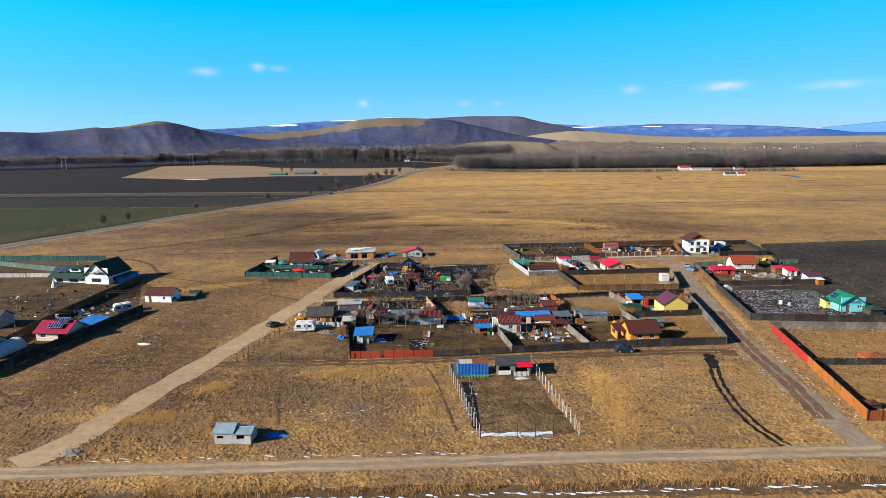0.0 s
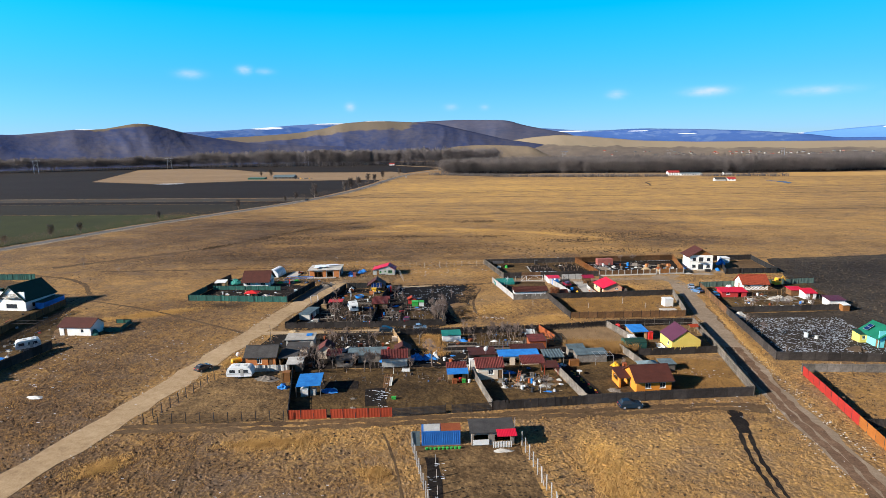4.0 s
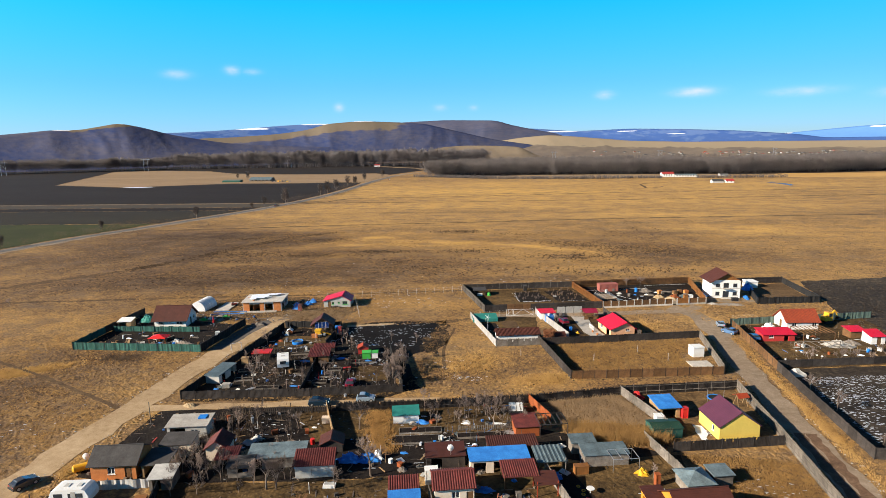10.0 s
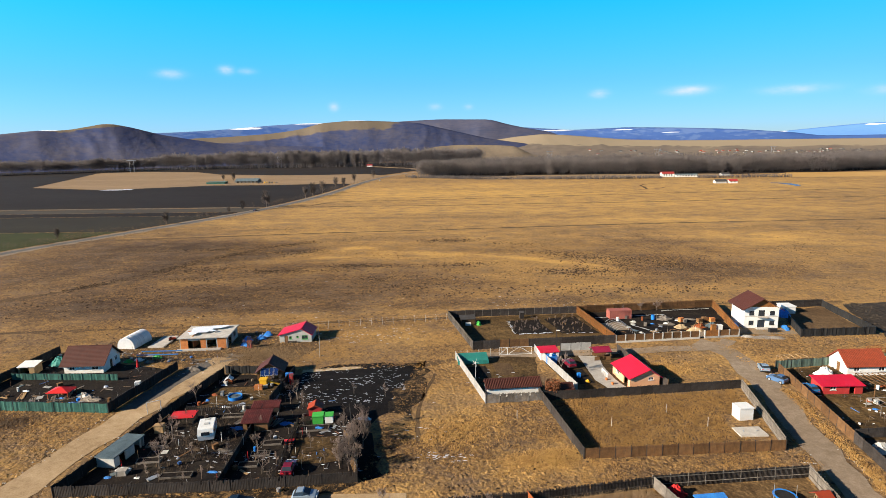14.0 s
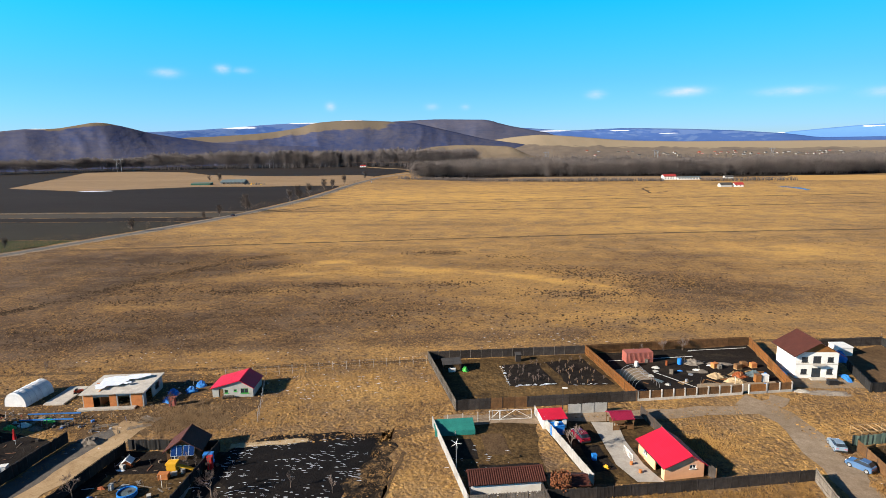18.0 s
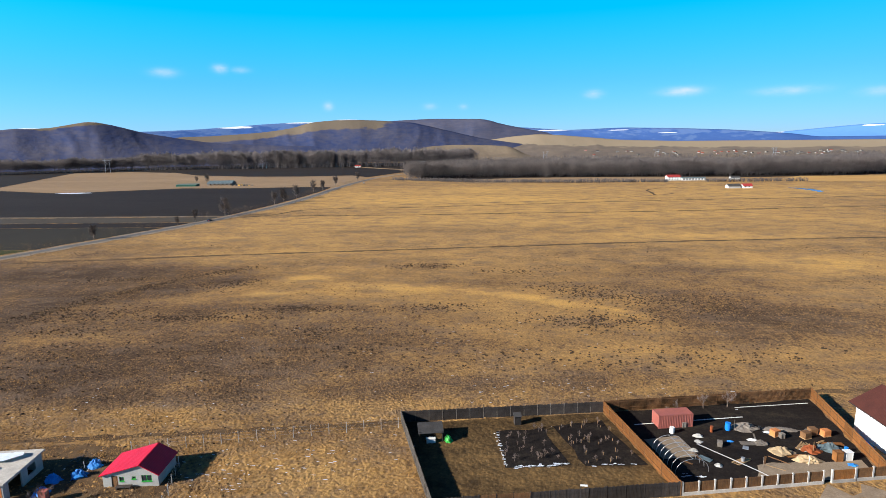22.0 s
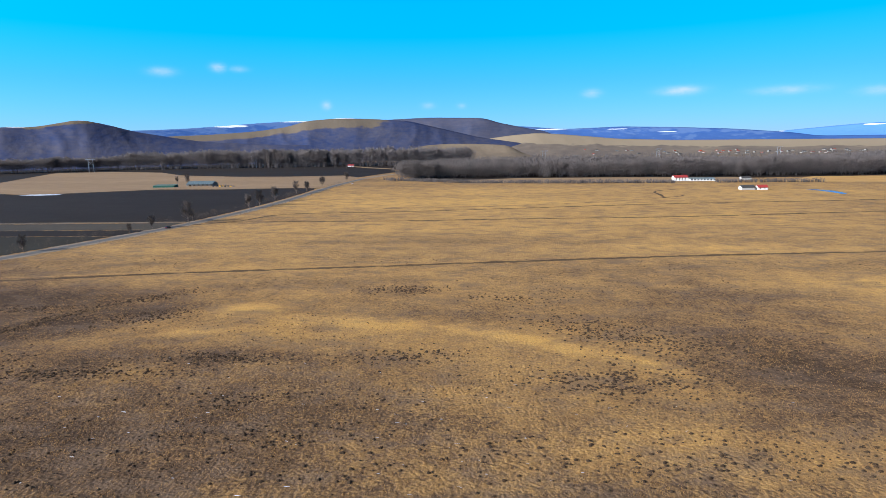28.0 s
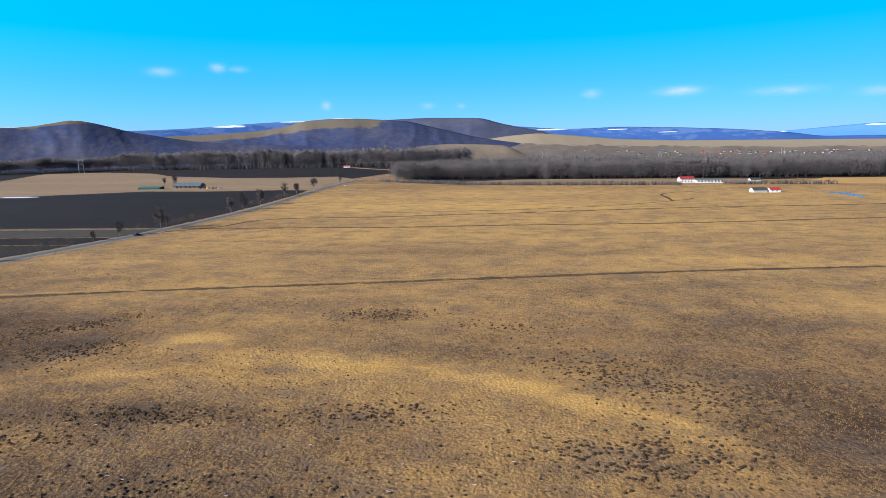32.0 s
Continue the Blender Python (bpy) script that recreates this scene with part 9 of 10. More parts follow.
for k, (x, y) in enumerate(((-28.6, 105.2), (-33.4, 103.6), (-29.6, 108.4))):
    tarp("small heap of grey stones", x, y, .6, .4, .22, RUBBLE, 40 + k, name="stone_heap")
crate("small green garden crate", -23.2, 109.0, 12, .7, .4, .4, PLASTIC_GREEN)
planks("brown boards laid along a garden path", -25.8, 115.0, 102, 8.5, 4, WOOD_BROWN, 3)
for k in range(5):
    pole("thin garden stake beside a dark bed", -12.6 + k * .75, 91.5 - k * 3.4, 1.3, POST, "stake", .035)
tarp("heap of blue plastic and snow behind a shed", -37.6, 70.6, 2.1, .8, .5, TARP_BLUE, 6)
tarp("low rubble bank at a road junction", -63.0, 61.6, 1.8, 1.2, .4, RUBBLE, 7, name="rubble_heap")
for k, (x, y, sx) in enumerate(((3.2, 83.5, .3), (4.9, 77.6, 0), (1.4, 88.5, .3))):
    t = thing("brace_post", x, y, 108, "slanting pale brace of a fence post", "brace")
    part("strut", Geo().rod((0, 0, 0), (1.3, 0, 1.8), .05), POST, t)
t = thing("lean_pole", -2.6, 98.6, 0, "thin mast behind a timber hut", "mast")
part("shaft", Geo().rod((0, 0, 0), (0, 0, 3.6), .05), STEEL, t)
# blue tarpaulin yard, pink cabin yard
for k, (x, y, a, b) in enumerate(((-23.0, 127.2, 1.8, 1.0), (-20.6, 127.6, 1.6, .9), (-29.4, 125.2, .8, .8))):
    tarp("bright blue tarpaulin over a wood stack", x, y, a, b, 1.1, TARP_BLUE, 20 + k)
tarp("white sacks on a blue tarpaulin", -19.4, 128.0, .8, .6, 1.3, PLASTIC_WHITE, 24)
t = thing("blue_awning", -15.2, 116.9, 14, "blue tarpaulin awning in front of a hut", "awning")
g = Geo()
slab(g, (0, 0, 1.55), (3.8, 0, 1.55), (3.8, 1.4, 2.1), (0, 1.4, 2.1), .04)
part("sheet", g, TARP_BLUE, t)
for px in (.1, 3.7):
    part("post", Geo().box(px - .04, px + .04, .02, .1, 0, 1.55), WOOD_GREY, t)
crate("orange crate before a hut", -14.2, 116.6, 14, .8, .6, .7, SHEET_RUST)
crate("small green box before a hut", -12.6, 117.2, 14, .6, .5, .5, PLASTIC_GREEN)
drum("white drum beside a hut", -11.4, 117.6, PLASTIC_WHITE, .22, .5)
drum("red drum beside a hut", -13.0, 117.9, PLASTIC_RED, .25, .7)
tarp("blue tarpaulin on the ground by a cabin", -4.8, 122.8, 1.6, .8, .4, TARP_BLUE, 31)
tarp("blue plastic bundle between sheds", 4.2, 126.4, .6, .6, .9, TARP_BLUE, 32)
dish("white satellite dish on a shed", -9.4, 127.2, 2.35, 190)
crate("white ribbed canopy over a wood box", -12.0, 123.0, 14, 1.6, 1.0, 1.9, PLASTIC_WHITE, "cupboard")
t = thing("ladder", -2.9, 117.8, 60, "orange wooden ladder leaning on a trestle", "ladder")
for yy in (0, .5):
    part("stile", Geo().rod((0, yy, 0), (1.1, yy, 2.3), .045), SHEET_RUST, t)
for k in range(7):
    part("rung", Geo().rod((.15 + k * .14, 0, .3 + k * .29), (.15 + k * .14, .5, .3 + k * .29), .03), SHEET_RUST, t)
for k in range(7):
    planks("loose stack of raw boards behind a cabin", rnd.uniform(-2.5, 5), rnd.uniform(118.6, 122), rnd.uniform(0, 120), rnd.uniform(1.4, 2.8), 6, (WOOD_TAN, WOOD_BROWN, WOOD_GREY)[k % 3], k)
for k in range(5):
    drum("pale drum in a cluttered yard", rnd.uniform(-6.4, 4), rnd.uniform(117, 119.4), (PLASTIC_WHITE, STEEL, TARP_GREY)[k % 3], .24, .45)
for k in range(4):
    tarp("small heap of scrap in a yard", rnd.uniform(-4, 4.4), rnd.uniform(116.8, 121.5), .8, .6, .4, RUBBLE, 50 + k, name="rubble_heap")
crate("orange and grey cupboard at a bed's end", 6.4, 127.4, 14, 1.8, .8, 1.1, WOOD_ORANGE, "cupboard")
t = frame_thing("white steel frame of a garden pergola", "pergola", 11.2, 128.6, 13, 3.4, 2.4, 1.8, STEEL, "pergola", .032, 4)
tarp("orange and yellow heap of toys", 14.8, 128.8, .9, .6, .8, PLASTIC_YEL, 33, name="toy_heap")
crate("small orange shed box by a fence", 15.9, 126.2, 14, .6, .6, 1.5, SHEET_RUST)
for k in range(12):
    u = k / 11
    tyre("painted tyre planter in a row beside a dark bed", 6.6 + 3.6 * u + .25 * math.sin(k * 2), 125 - 8.6 * u, (PLASTIC_YEL, PLASTIC_YEL, PLASTIC_YEL, PLASTIC_RED)[k % 4], .2)
tarp("pale rubble beside an orange house", 13.3, 117.6, 1.2, .9, .3, RUBBLE, 34, name="rubble_heap")
t = thing("garden_table", 7.9, 123.8, 30, "small white garden table", "table")
part("top", Geo().rod((0, 0, .68), (0, 0, .72), .5, .5, 12), PLASTIC_WHITE, t)
part("leg", Geo().rod((0, 0, 0), (0, 0, .68), .06), PLASTIC_WHITE, t)
# gardens in the middle
t = thing("water_tank", -2.4, 142.9, 10, "white caged water tank on a stand", "water tank")
part("stand", Geo().box(0, 2.2, 0, 1.1, 0, .5), DARK_STEEL, t)
for k in range(2):
    tank = part("tank", Geo().box(.05 + k * 1.12, 1.05 + k * 1.12, .05, 1.05, .5, 1.5), PLASTIC_WHITE, t)
    part("cap", Geo().rod((.55 + k * 1.12, .55, 1.5), (.55 + k * 1.12, .55, 1.6), .15, n=8), PLASTIC_WHITE, tank)
tarp("white plastic sheet with snow", -4.0, 139.6, 1.9, .5, .18, PLASTIC_WHITE, 35)
tarp("blue tarpaulin beside a teal hut", -15.4, 138.6, 1.3, .6, .5, TARP_BLUE, 36)
for x, y, w, d in ((-18.4, 131.6, 6.8, 2.2), (-18.0, 134.6, 6.2, 1.6), (-9.4, 134.4, 6.2, 1.4)):
    raised_bed("long timber-edged garden bed with straw", x, y, 12, w, d, WOOD_GREY)
for k in range(12):
    pole("thin grey garden stake", rnd.uniform(-12, 0), rnd.uniform(134, 141), rnd.uniform(.9, 1.6), WOOD_GREY, "stake", .035)
fence("low dark rail fence across a garden", [(-9.6, 136.8), (-1.6, 138.6)], .8, "pickets", WOOD_GREY, WOOD_GREY, 2)
frame_thing("dark glazed pergola beside a red hut", "pergola", 2.2, 136.2, 13, 4.0, 3.4, 2.0, WOOD_DARK, "pergola", .06, 6)
t = thing("old_window_frame", 1.6, 132.6, 20, "pale wooden frame leaning on a shed", "frame")
part("frame", Geo().box(0, 2.0, 0, .06, .1, .18).box(0, 2.0, 0, .06, 1.0, 1.08).box(0, .08, 0, .06, .18, 1.0).box(1.92, 2, 0, .06, .18, 1.0), WOOD_TAN, t)
tarp("white sack by a pergola", 5.0, 134.2, .8, .4, .5, PLASTIC_WHITE, 37)
crate("pale pink box in a small garden", -30.4, 136.4, 10, 1.3, .8, .9, CREAM)
drum("red and white drum in a garden", -29.6, 130.6, PLASTIC_RED, .3, .8)
tarp("blue bundle among bare trees", -40.6, 127.6, .9, .7, .7, TARP_BLUE, 38)
for k in range(6):
    planks("weathered boards stacked between sheds", rnd.uniform(-50, -30), rnd.uniform(125.5, 130), rnd.uniform(0, 180), 2.4, 6, (WOOD_GREY, WOOD_TAN)[k % 2], 60 + k)
for k in range(5):
    tarp("low heap of scrap between sheds", rnd.uniform(-52, -32), rnd.uniform(126, 131), 1.0, .7, .6, (RUBBLE, TARP_GREY, PLASTIC_RED)[k % 3], 70 + k, name="rubble_heap")
pole("leaning timber pole beside the road", -56.6, 133.2, 3.6, WOOD_GREY, "timber_pole", .07)
tarp("heap of yellow sand at a lane corner", -54.2, 139.6, 1.3, .8, .5, SAND, 39, name="sand_heap")
# yellow house yard
t = thing("trampoline", 30.2, 151.0, 0, "round trampoline with blue rim on steel legs", "trampoline")
g = Geo()
for rr, z in ((1.3, .78), (1.3, .84), (1.08, .85), (1.08, .79)):
    g.v += [(rr * math.cos(6.2832 * i / 28), rr * math.sin(6.2832 * i / 28), z) for i in range(28)]
for k in range(4):
    g.f += [(k * 28 + i, k * 28 + (i + 1) % 28, ((k + 1) % 4) * 28 + (i + 1) % 28, ((k + 1) % 4) * 28 + i) for i in range(28)]
part("rim_pad", g, PLASTIC_BLUE, t)
part("mat", Geo().rod((0, 0, .79), (0, 0, .81), 1.07, 1.07, 28), NET_BLACK, t)
for k in range(6):
    a = k * 1.0472
    part("leg", Geo().rod((1.22 * math.cos(a), 1.22 * math.sin(a), 0), (1.22 * math.cos(a), 1.22 * math.sin(a), 2.2 if k in (0, 3) else .8), .03), STEEL, t)
t = thing("swing_frame", 33.0, 150.0, 20, "red-roofed child's swing frame", "swing")
for px in (0, 1.6):
    for dy in (-.6, .6):
        part("leg", Geo().rod((px, dy, 0), (px, 0, 1.9), .05), WOOD_TAN, t)
g = Geo()
slab(g, (-.2, -.8, 1.6), (1.8, -.8, 1.6), (1.8, 0, 2.1), (-.2, 0, 2.1), .04)
slab(g, (1.8, .8, 1.6), (-.2, .8, 1.6), (-.2, 0, 2.1), (1.8, 0, 2.1), .04)
part("canopy", g, SHEET_RED, t)
tarp("red tarpaulin by a plank fence", 18.0, 150.9, 1.4, .9, 1.3, PLASTIC_RED, 41)
crate("red metal cupboard beside a blue-roofed hut", 23.6, 144.6, 14, .9, .8, 1.6, PLASTIC_RED, "cupboard")
sheet("snow_bank", [(24.6, 138.4), (25.6, 138.0), (26.0, 142.6), (24.4, 142.8)], SNOW, "melting snow in a house's shade", "snow", .07, .25, 1)
# west block
pool("round blue paddling pool on a lawn", -48.6, 170.2, 1.15, .6, PLASTIC_BLUE)
house("playhouse", "small orange playhouse with pale roof", -53.4, 175.6, 13, 1.2, 1.0, .9, "y", SHEET_RUST, PLASTIC_WHITE, .5, .12, category="playhouse")
t = thing("play_set", -46.6, 175.2, 10, "yellow plastic climbing set with slide", "play set")
part("tower", Geo().box(0, 1.2, 0, 1.0, 0, 1.2), PLASTIC_YEL, t)
part("hood", Geo().box(-.1, 1.3, -.1, 1.1, 1.2, 1.4), PLASTIC_YEL, t)
part("slide", Geo().extrude([(1.2, .9), (1.2, 1.0), (3.6, .2), (3.6, .1)], "y", .2, .8), PLASTIC_YEL, t)
crate("red-brown pot box before a cottage", -46.8, 173.6, 10, 1.3, .7, .8, BRICK)
crate("red banner box beside a netting fence", -41.6, 176.6, 10, .6, .6, 1.8, PLASTIC_RED)
crate("blue cover beside a cottage", -42.8, 177.6, 10, 1.2, .8, 1.5, TARP_BLUE)
lone("garden_path", strip(Geo(), [(-42.6, 174.4), (-41.6, 170.6), (-40.8, 167.4)], .8, .08, .05, 2, 1), CONCRETE, "narrow pale paved garden path", "path", "structure")
t = thing("swing_frame", -60.2, 163.6, 40, "white A-frame swing beside the dirt road", "swing")
for px in (0, 2.0):
    for dy in (-.6, .6):
        part("leg", Geo().rod((px, dy, 0), (px, 0, 1.8), .05), PLASTIC_WHITE, t)
part("beam", Geo().rod((0, 0, 1.8), (2, 0, 1.8), .05), PLASTIC_WHITE, t)
crate("tan wooden box by a red canopy", -54.8, 157.6, 14, 1.3, .9, 1.2, WOOD_TAN)
for x, y, m in ((-30.5, 161.7, TARP_BLUE), (-42.9, 160.4, TARP_BLUE), (-36, 162.6, TARP_BLUE), (-52.6, 148.2, PLASTIC_WHITE), (-56.4, 150.6, TARP_BLUE), (-24.5, 165.5, SNOW)):
    tarp("crumpled plastic cover on a garden bed", x, y, 1.3, .6, .35, m, int(-x))
for x, y, w, d in ((-37.6, 150.2, 2.6, 1.2), (-37.2, 153, 2.6, 1.2), (-36.8, 156, 2.6, 1.2), (-33.6, 160.2, 4.8, 1.6), (-52.0, 149.6, 3.2, 1.2), (-46.5, 146.6, 4, 1.2), (-47, 163.2, 4, 1.1), (-53.4, 153.6, 2.6, 1.1)):
    raised_bed("dark timber-edged garden bed with traces of snow", x, y, 13, w, d, WOOD_GREY)
t = thing("picnic_table", -33.6, 156.0, 20, "red garden bench set on a lawn", "bench")
part("top", Geo().box(0, 1.4, .4, 1.0, .6, .68), PLASTIC_RED, t)
for yy in (0, 1.2):
    part("seat", Geo().box(0, 1.4, yy, yy + .25, .36, .42), SHEET_RED, t)
for px in (.2, 1.2):
    part("leg", Geo().box(px - .05, px + .05, .1, 1.3, 0, .6), WOOD_DARK, t)
for k in range(14):
    pole("thin pale garden stake", rnd.uniform(-54, -25), rnd.uniform(147, 164), rnd.uniform(.9, 1.7), (WOOD_GREY, PLASTIC_WHITE, PLASTIC_RED)[k % 3], "stake", .035)
for k in range(6):
    planks("weathered boards lying in a garden", rnd.uniform(-54, -36), rnd.uniform(146, 165), rnd.uniform(0, 180), 2.6, 5, WOOD_GREY, 80 + k)
crate("pale concrete stand in a garden", -52.6, 146.6, 14, 1.3, .9, .7, CONCRETE)
lone("sand_strip", strip(Geo(), [(-41.6, 182.6), (-36.6, 184), (-31, 185.6)], 1.2, .05, .2, 2, 1), SAND, "strip of spilt pale sand", "sand", "structure")
# netted yard and the unfinished house
tunnel("round-topped polytunnel with cloudy film", -86.6, 190.6, 2, 4.0, 6.0, 2.5, FILM)
t = thing("floor_slab", -80.2, 191.6, 8, "new concrete floor slab with a small machine", "slab")
part("slab", Geo().box(0, 3.4, 0, 7.2, 0, .3), CONCRETE, t)
t = thing("mower", -77.6, 196.4, 30, "small dark red garden tractor", "tractor")
part("body", Geo().box(-.7, .7, -.3, .3, .35, .8), SHEET_RED, t)
part("seat", Geo().box(-.5, -.1, -.22, .22, .8, 1.05), DARK_STEEL, t)
for sx in (-.45, .5):
    for sy in (-.4, .4):
        part("wheel", Geo().rod((sx, sy - .06, .3), (sx, sy + .06, .3), .3, n=10), RUBBER, t)
tarp("heap of grey gravel by the road's end", -63.0, 181.2, 2.0, 1.3, .9, RUBBLE, 42, name="gravel_heap")
t = thing("parasol", -73.6, 179.6, 0, "closed red garden parasol", "parasol")
part("pole", Geo().rod((0, 0, 0), (0, 0, 2.6), .04), STEEL, t)
part("canopy", Geo().rod((0, 0, .9), (0, 0, 2.5), .26, .06, 8), PLASTIC_RED, t)
tarp("teal plastic cover on a frame", -92.4, 181.6, 2.0, 1.4, 1.5, TEAL, 43)
tarp("heap of pale stone in a yard", -73.4, 167.2, 2.2, 1.0, .7, RUBBLE, 44, name="stone_heap")
tarp("heap of pale stone in a yard", -75.8, 168.4, 1.4, .9, .6, CONCRETE, 45, name="stone_heap")
crate("white appliance in a yard", -69.0, 172.4, 20, .9, .8, 1.0, PLASTIC_WHITE)
tarp("blue plastic sheet in a netted yard", -75.6, 165.6, 1.2, .5, .25, TARP_BLUE, 46)
t = thing("long_canopy", -76.6, 183.6, 10, "low blue-edged canopy frame", "canopy")
for px in (0, 4, 8):
    for py in (0, 2):
        part("post", Geo().rod((px, py, 0), (px, py, 1.6), .05), DARK_STEEL, t)
part("edge_beam", Geo().box(-.1, 8.1, -.06, .06, 1.55, 1.72), TARP_BLUE, t)
part("edge_beam", Geo().box(-.1, 8.1, 1.94, 2.06, 1.55, 1.72), TARP_BLUE, t)
for k in range(8):
    planks("boards and rods lying in a yard", rnd.uniform(-90, -70), rnd.uniform(163.5, 172), rnd.uniform(0, 180), 3, 5, (WOOD_GREY, WOOD_TAN)[k % 2], 100 + k)
for k in range(5):
    tarp("small scrap heap behind a white house", rnd.uniform(-80, -70), rnd.uniform(183, 188), 1.1, .7, .6, (RUBBLE, PLASTIC_GREEN, PLASTIC_WHITE)[k % 3], 110 + k, name="rubble_heap")
for x, y in ((-59.6, 195.4), (-60.6, 198.2), (-58, 199.5), (-57.6, 202)):
    tarp("blue tarpaulin over building goods", x, y, 1.2, .9, 1.0, TARP_BLUE, int(y))
crate("pink insulation stack by an unfinished house", -58.4, 193.6, 12, .9, .7, 1.5, CONT_RED)
for k in range(4):
    planks("timber lying by an unfinished house", rnd.uniform(-66, -55), rnd.uniform(186, 190), rnd.uniform(-20, 40), 3.4, 6, WOOD_GREY, 120 + k)
# orchard, builder's yard, house yards
tarp("green-leaved heap beside a dark gazebo", -10.6, 213.6, .7, .6, 1.0, PLASTIC_GREEN, 47, name="green_cover")
crate("pale garden chest under a gazebo", -13.6, 212.6, 13, 1.3, .6, .6, PLASTIC_WHITE)
for k in range(9):
    tarp("whitewashed edging stone of a bed", -4.0 + k * .25, 216.4 - k * 1.05, .16, .12, .1, PLASTIC_WHITE, 130 + k, name="edging_stone")
tunnel("bare steel hoops of an unfinished polytunnel", 19.6, 208.4, 14, 4.6, 6.2, 2.0, None, 7, "hoop_house")
lone("yard_slab", patch(Geo(), [(19, 212), (24, 213.2), (22.6, 218.6), (17.6, 217)], .06, .1, 4), GRAVEL, "grey concrete base in a yard", "slab", "structure")
for pts in ([(24.6, 216.4), (30.4, 210.2), (32.4, 207.6)], [(17, 221.2), (34, 225.4)], [(34, 228.6), (46.2, 231.4)]):
    lone("kerb_line", strip(Geo(), pts, .22, .12, .02, 3, 2), PLASTIC_WHITE, "pale concrete edging strip", "kerb", "structure")
for x, y, a, b, h, m, n in ((33.0, 222.0, 2.2, 1.3, .8, RUBBLE, "stone_heap"), (35.4, 215.4, 1.8, 1.2, .8, SAND, "sand_heap"), (38.0, 213.6, 1.9, 1.1, .8, SAND, "sand_heap"), (39.6, 216.4, 1.4, 1.0, .8, SHEET_RUST, "clay_heap"), (42.4, 217, 1.6, 1.2, .9, ROOF_SLATE, "covered_heap"), (38, 222, 3.0, .9, .3, RUBBLE, "rubble_heap"), (33.6, 217.6, 1.2, .8, .5, RUBBLE, "rubble_heap")):
    tarp({"stone_heap": "heap of pale building stone", "sand_heap": "heap of yellow building sand", "clay_heap": "heap of orange clay", "covered_heap": "heap under a grey-green cover", "rubble_heap": "low heap of rubble in a yard"}[n], x, y, a, b, h, m, int(x * 7), name=n)
for k, (x, y) in enumerate(((41.6, 220.6), (43.2, 220.2), (40.2, 219.2), (36.2, 219.4))):
    t = thing("brick_pallet", x, y, 13 + k * 5, "pallet of orange hollow bricks", "bricks", "brick pallets")
    part("pallet", Geo().box(0, 1.2, 0, 1.0, 0, .12), WOOD_TAN, t)
    part("brick_block", Geo().box(.05, 1.15, .05, .95, .12, .95), (WOOD_BROWN, BRICK)[k % 2], t)
crate("white appliance in a builder's yard", 42.8, 214.0, 10, 1.0, .8, 1.2, PLASTIC_WHITE)
crate("orange timber cabinet in a builder's yard", 41.4, 213.6, 10, 1.0, .8, 1.3, WOOD_ORANGE, "cupboard")
drum("bright blue drum in a builder's yard", 30.4, 221.2, PLASTIC_BLUE, .4, 1.1)
drum("white drum beside a container", 22.0, 219.4, PLASTIC_WHITE, .35, .9)
for k in range(5):
    planks("timber stacked in a builder's yard", rnd.uniform(26, 44), rnd.uniform(211.5, 221), rnd.uniform(0, 60), 2.6, 7, (WOOD_TAN, WOOD_ORANGE, WOOD_GREY)[k % 3], 140 + k)
tarp("blue sheet beside a brown fence", 47.9, 219.6, .9, 2.6, .3, TARP_BLUE, 48)
tarp("blue tarpaulin beside a new house", 58.0, 217.0, .8, 1.8, .7, TARP_BLUE, 49)
tarp("blue cover over goods by a white outbuilding", 61.6, 226.6, 1.4, 1.8, 1.8, TARP_BLUE, 51)
tarp("low bank of rubble before a new house", 52.0, 210.2, 4.2, 1.2, .35, RUBBLE, 52, name="rubble_heap")
tarp("low bank of rubble before a new house", 47.6, 210.6, 1.6, 1.0, .3, CONCRETE, 53, name="rubble_heap")
crate("dark workbench before a new house", 53.4, 213.6, 5, 1.6, .8, .8, DARK_STEEL)
t = thing("netting_cage", -12.5, 188.6, 13, "teal netting stretched over a low frame at a fence", "cage")
for px in (0, 2.9, 5.8):
    for py, hh in ((0, .8), (2.6, 1.35)):
        part("post", Geo().rod((px, py, 0), (px, py, hh), .05), STEEL, t)
g = Geo()
slab(g, (-.1, -.1, .82), (5.9, -.1, .82), (5.9, 2.7, 1.38), (-.1, 2.7, 1.38), .03)
part("roof_net", g, TEAL, t)
part("front_net", Geo().box(-.1, 5.9, -.13, -.1, .1, .8), TEAL, t)
part("seam", Geo().box(2.86, 2.92, -.16, -.13, .1, .8), PLASTIC_WHITE, t)
t = thing("steel_gate", -4.9, 194.4, 12, "white braced steel gate", "gate")
for px in (0, 1.6, 1.7, 6.6):
    part("upright", Geo().rod((px, 0, 0), (px, 0, 1.7), .05), PLASTIC_WHITE, t)
for z in (.15, 1.65):
    part("rail", Geo().rod((0, 0, z), (1.6, 0, z), .04), PLASTIC_WHITE, t)
    part("rail", Geo().rod((1.7, 0, z), (6.6, 0, z), .04), PLASTIC_WHITE, t)
for a, b in (((0, .15), (1.6, 1.65)), ((1.7, .15), (4.1, 1.65)), ((4.1, 1.65), (6.6, .15))):
    part("brace", Geo().rod((a[0], 0, a[1]), (b[0], 0, b[1]), .035), PLASTIC_WHITE, t)
t = pole("small white wind turbine on a mast", -8.4, 179.8, 4.2, STEEL, "wind_turbine", .06)
for k in range(5):
    a = 6.2832 * k / 5
    part("blade", Geo().rod((0, -.12, 4.2), (.75 * math.cos(a), -.12, 4.2 + .75 * math.sin(a)), .05, .02), PLASTIC_WHITE, t)
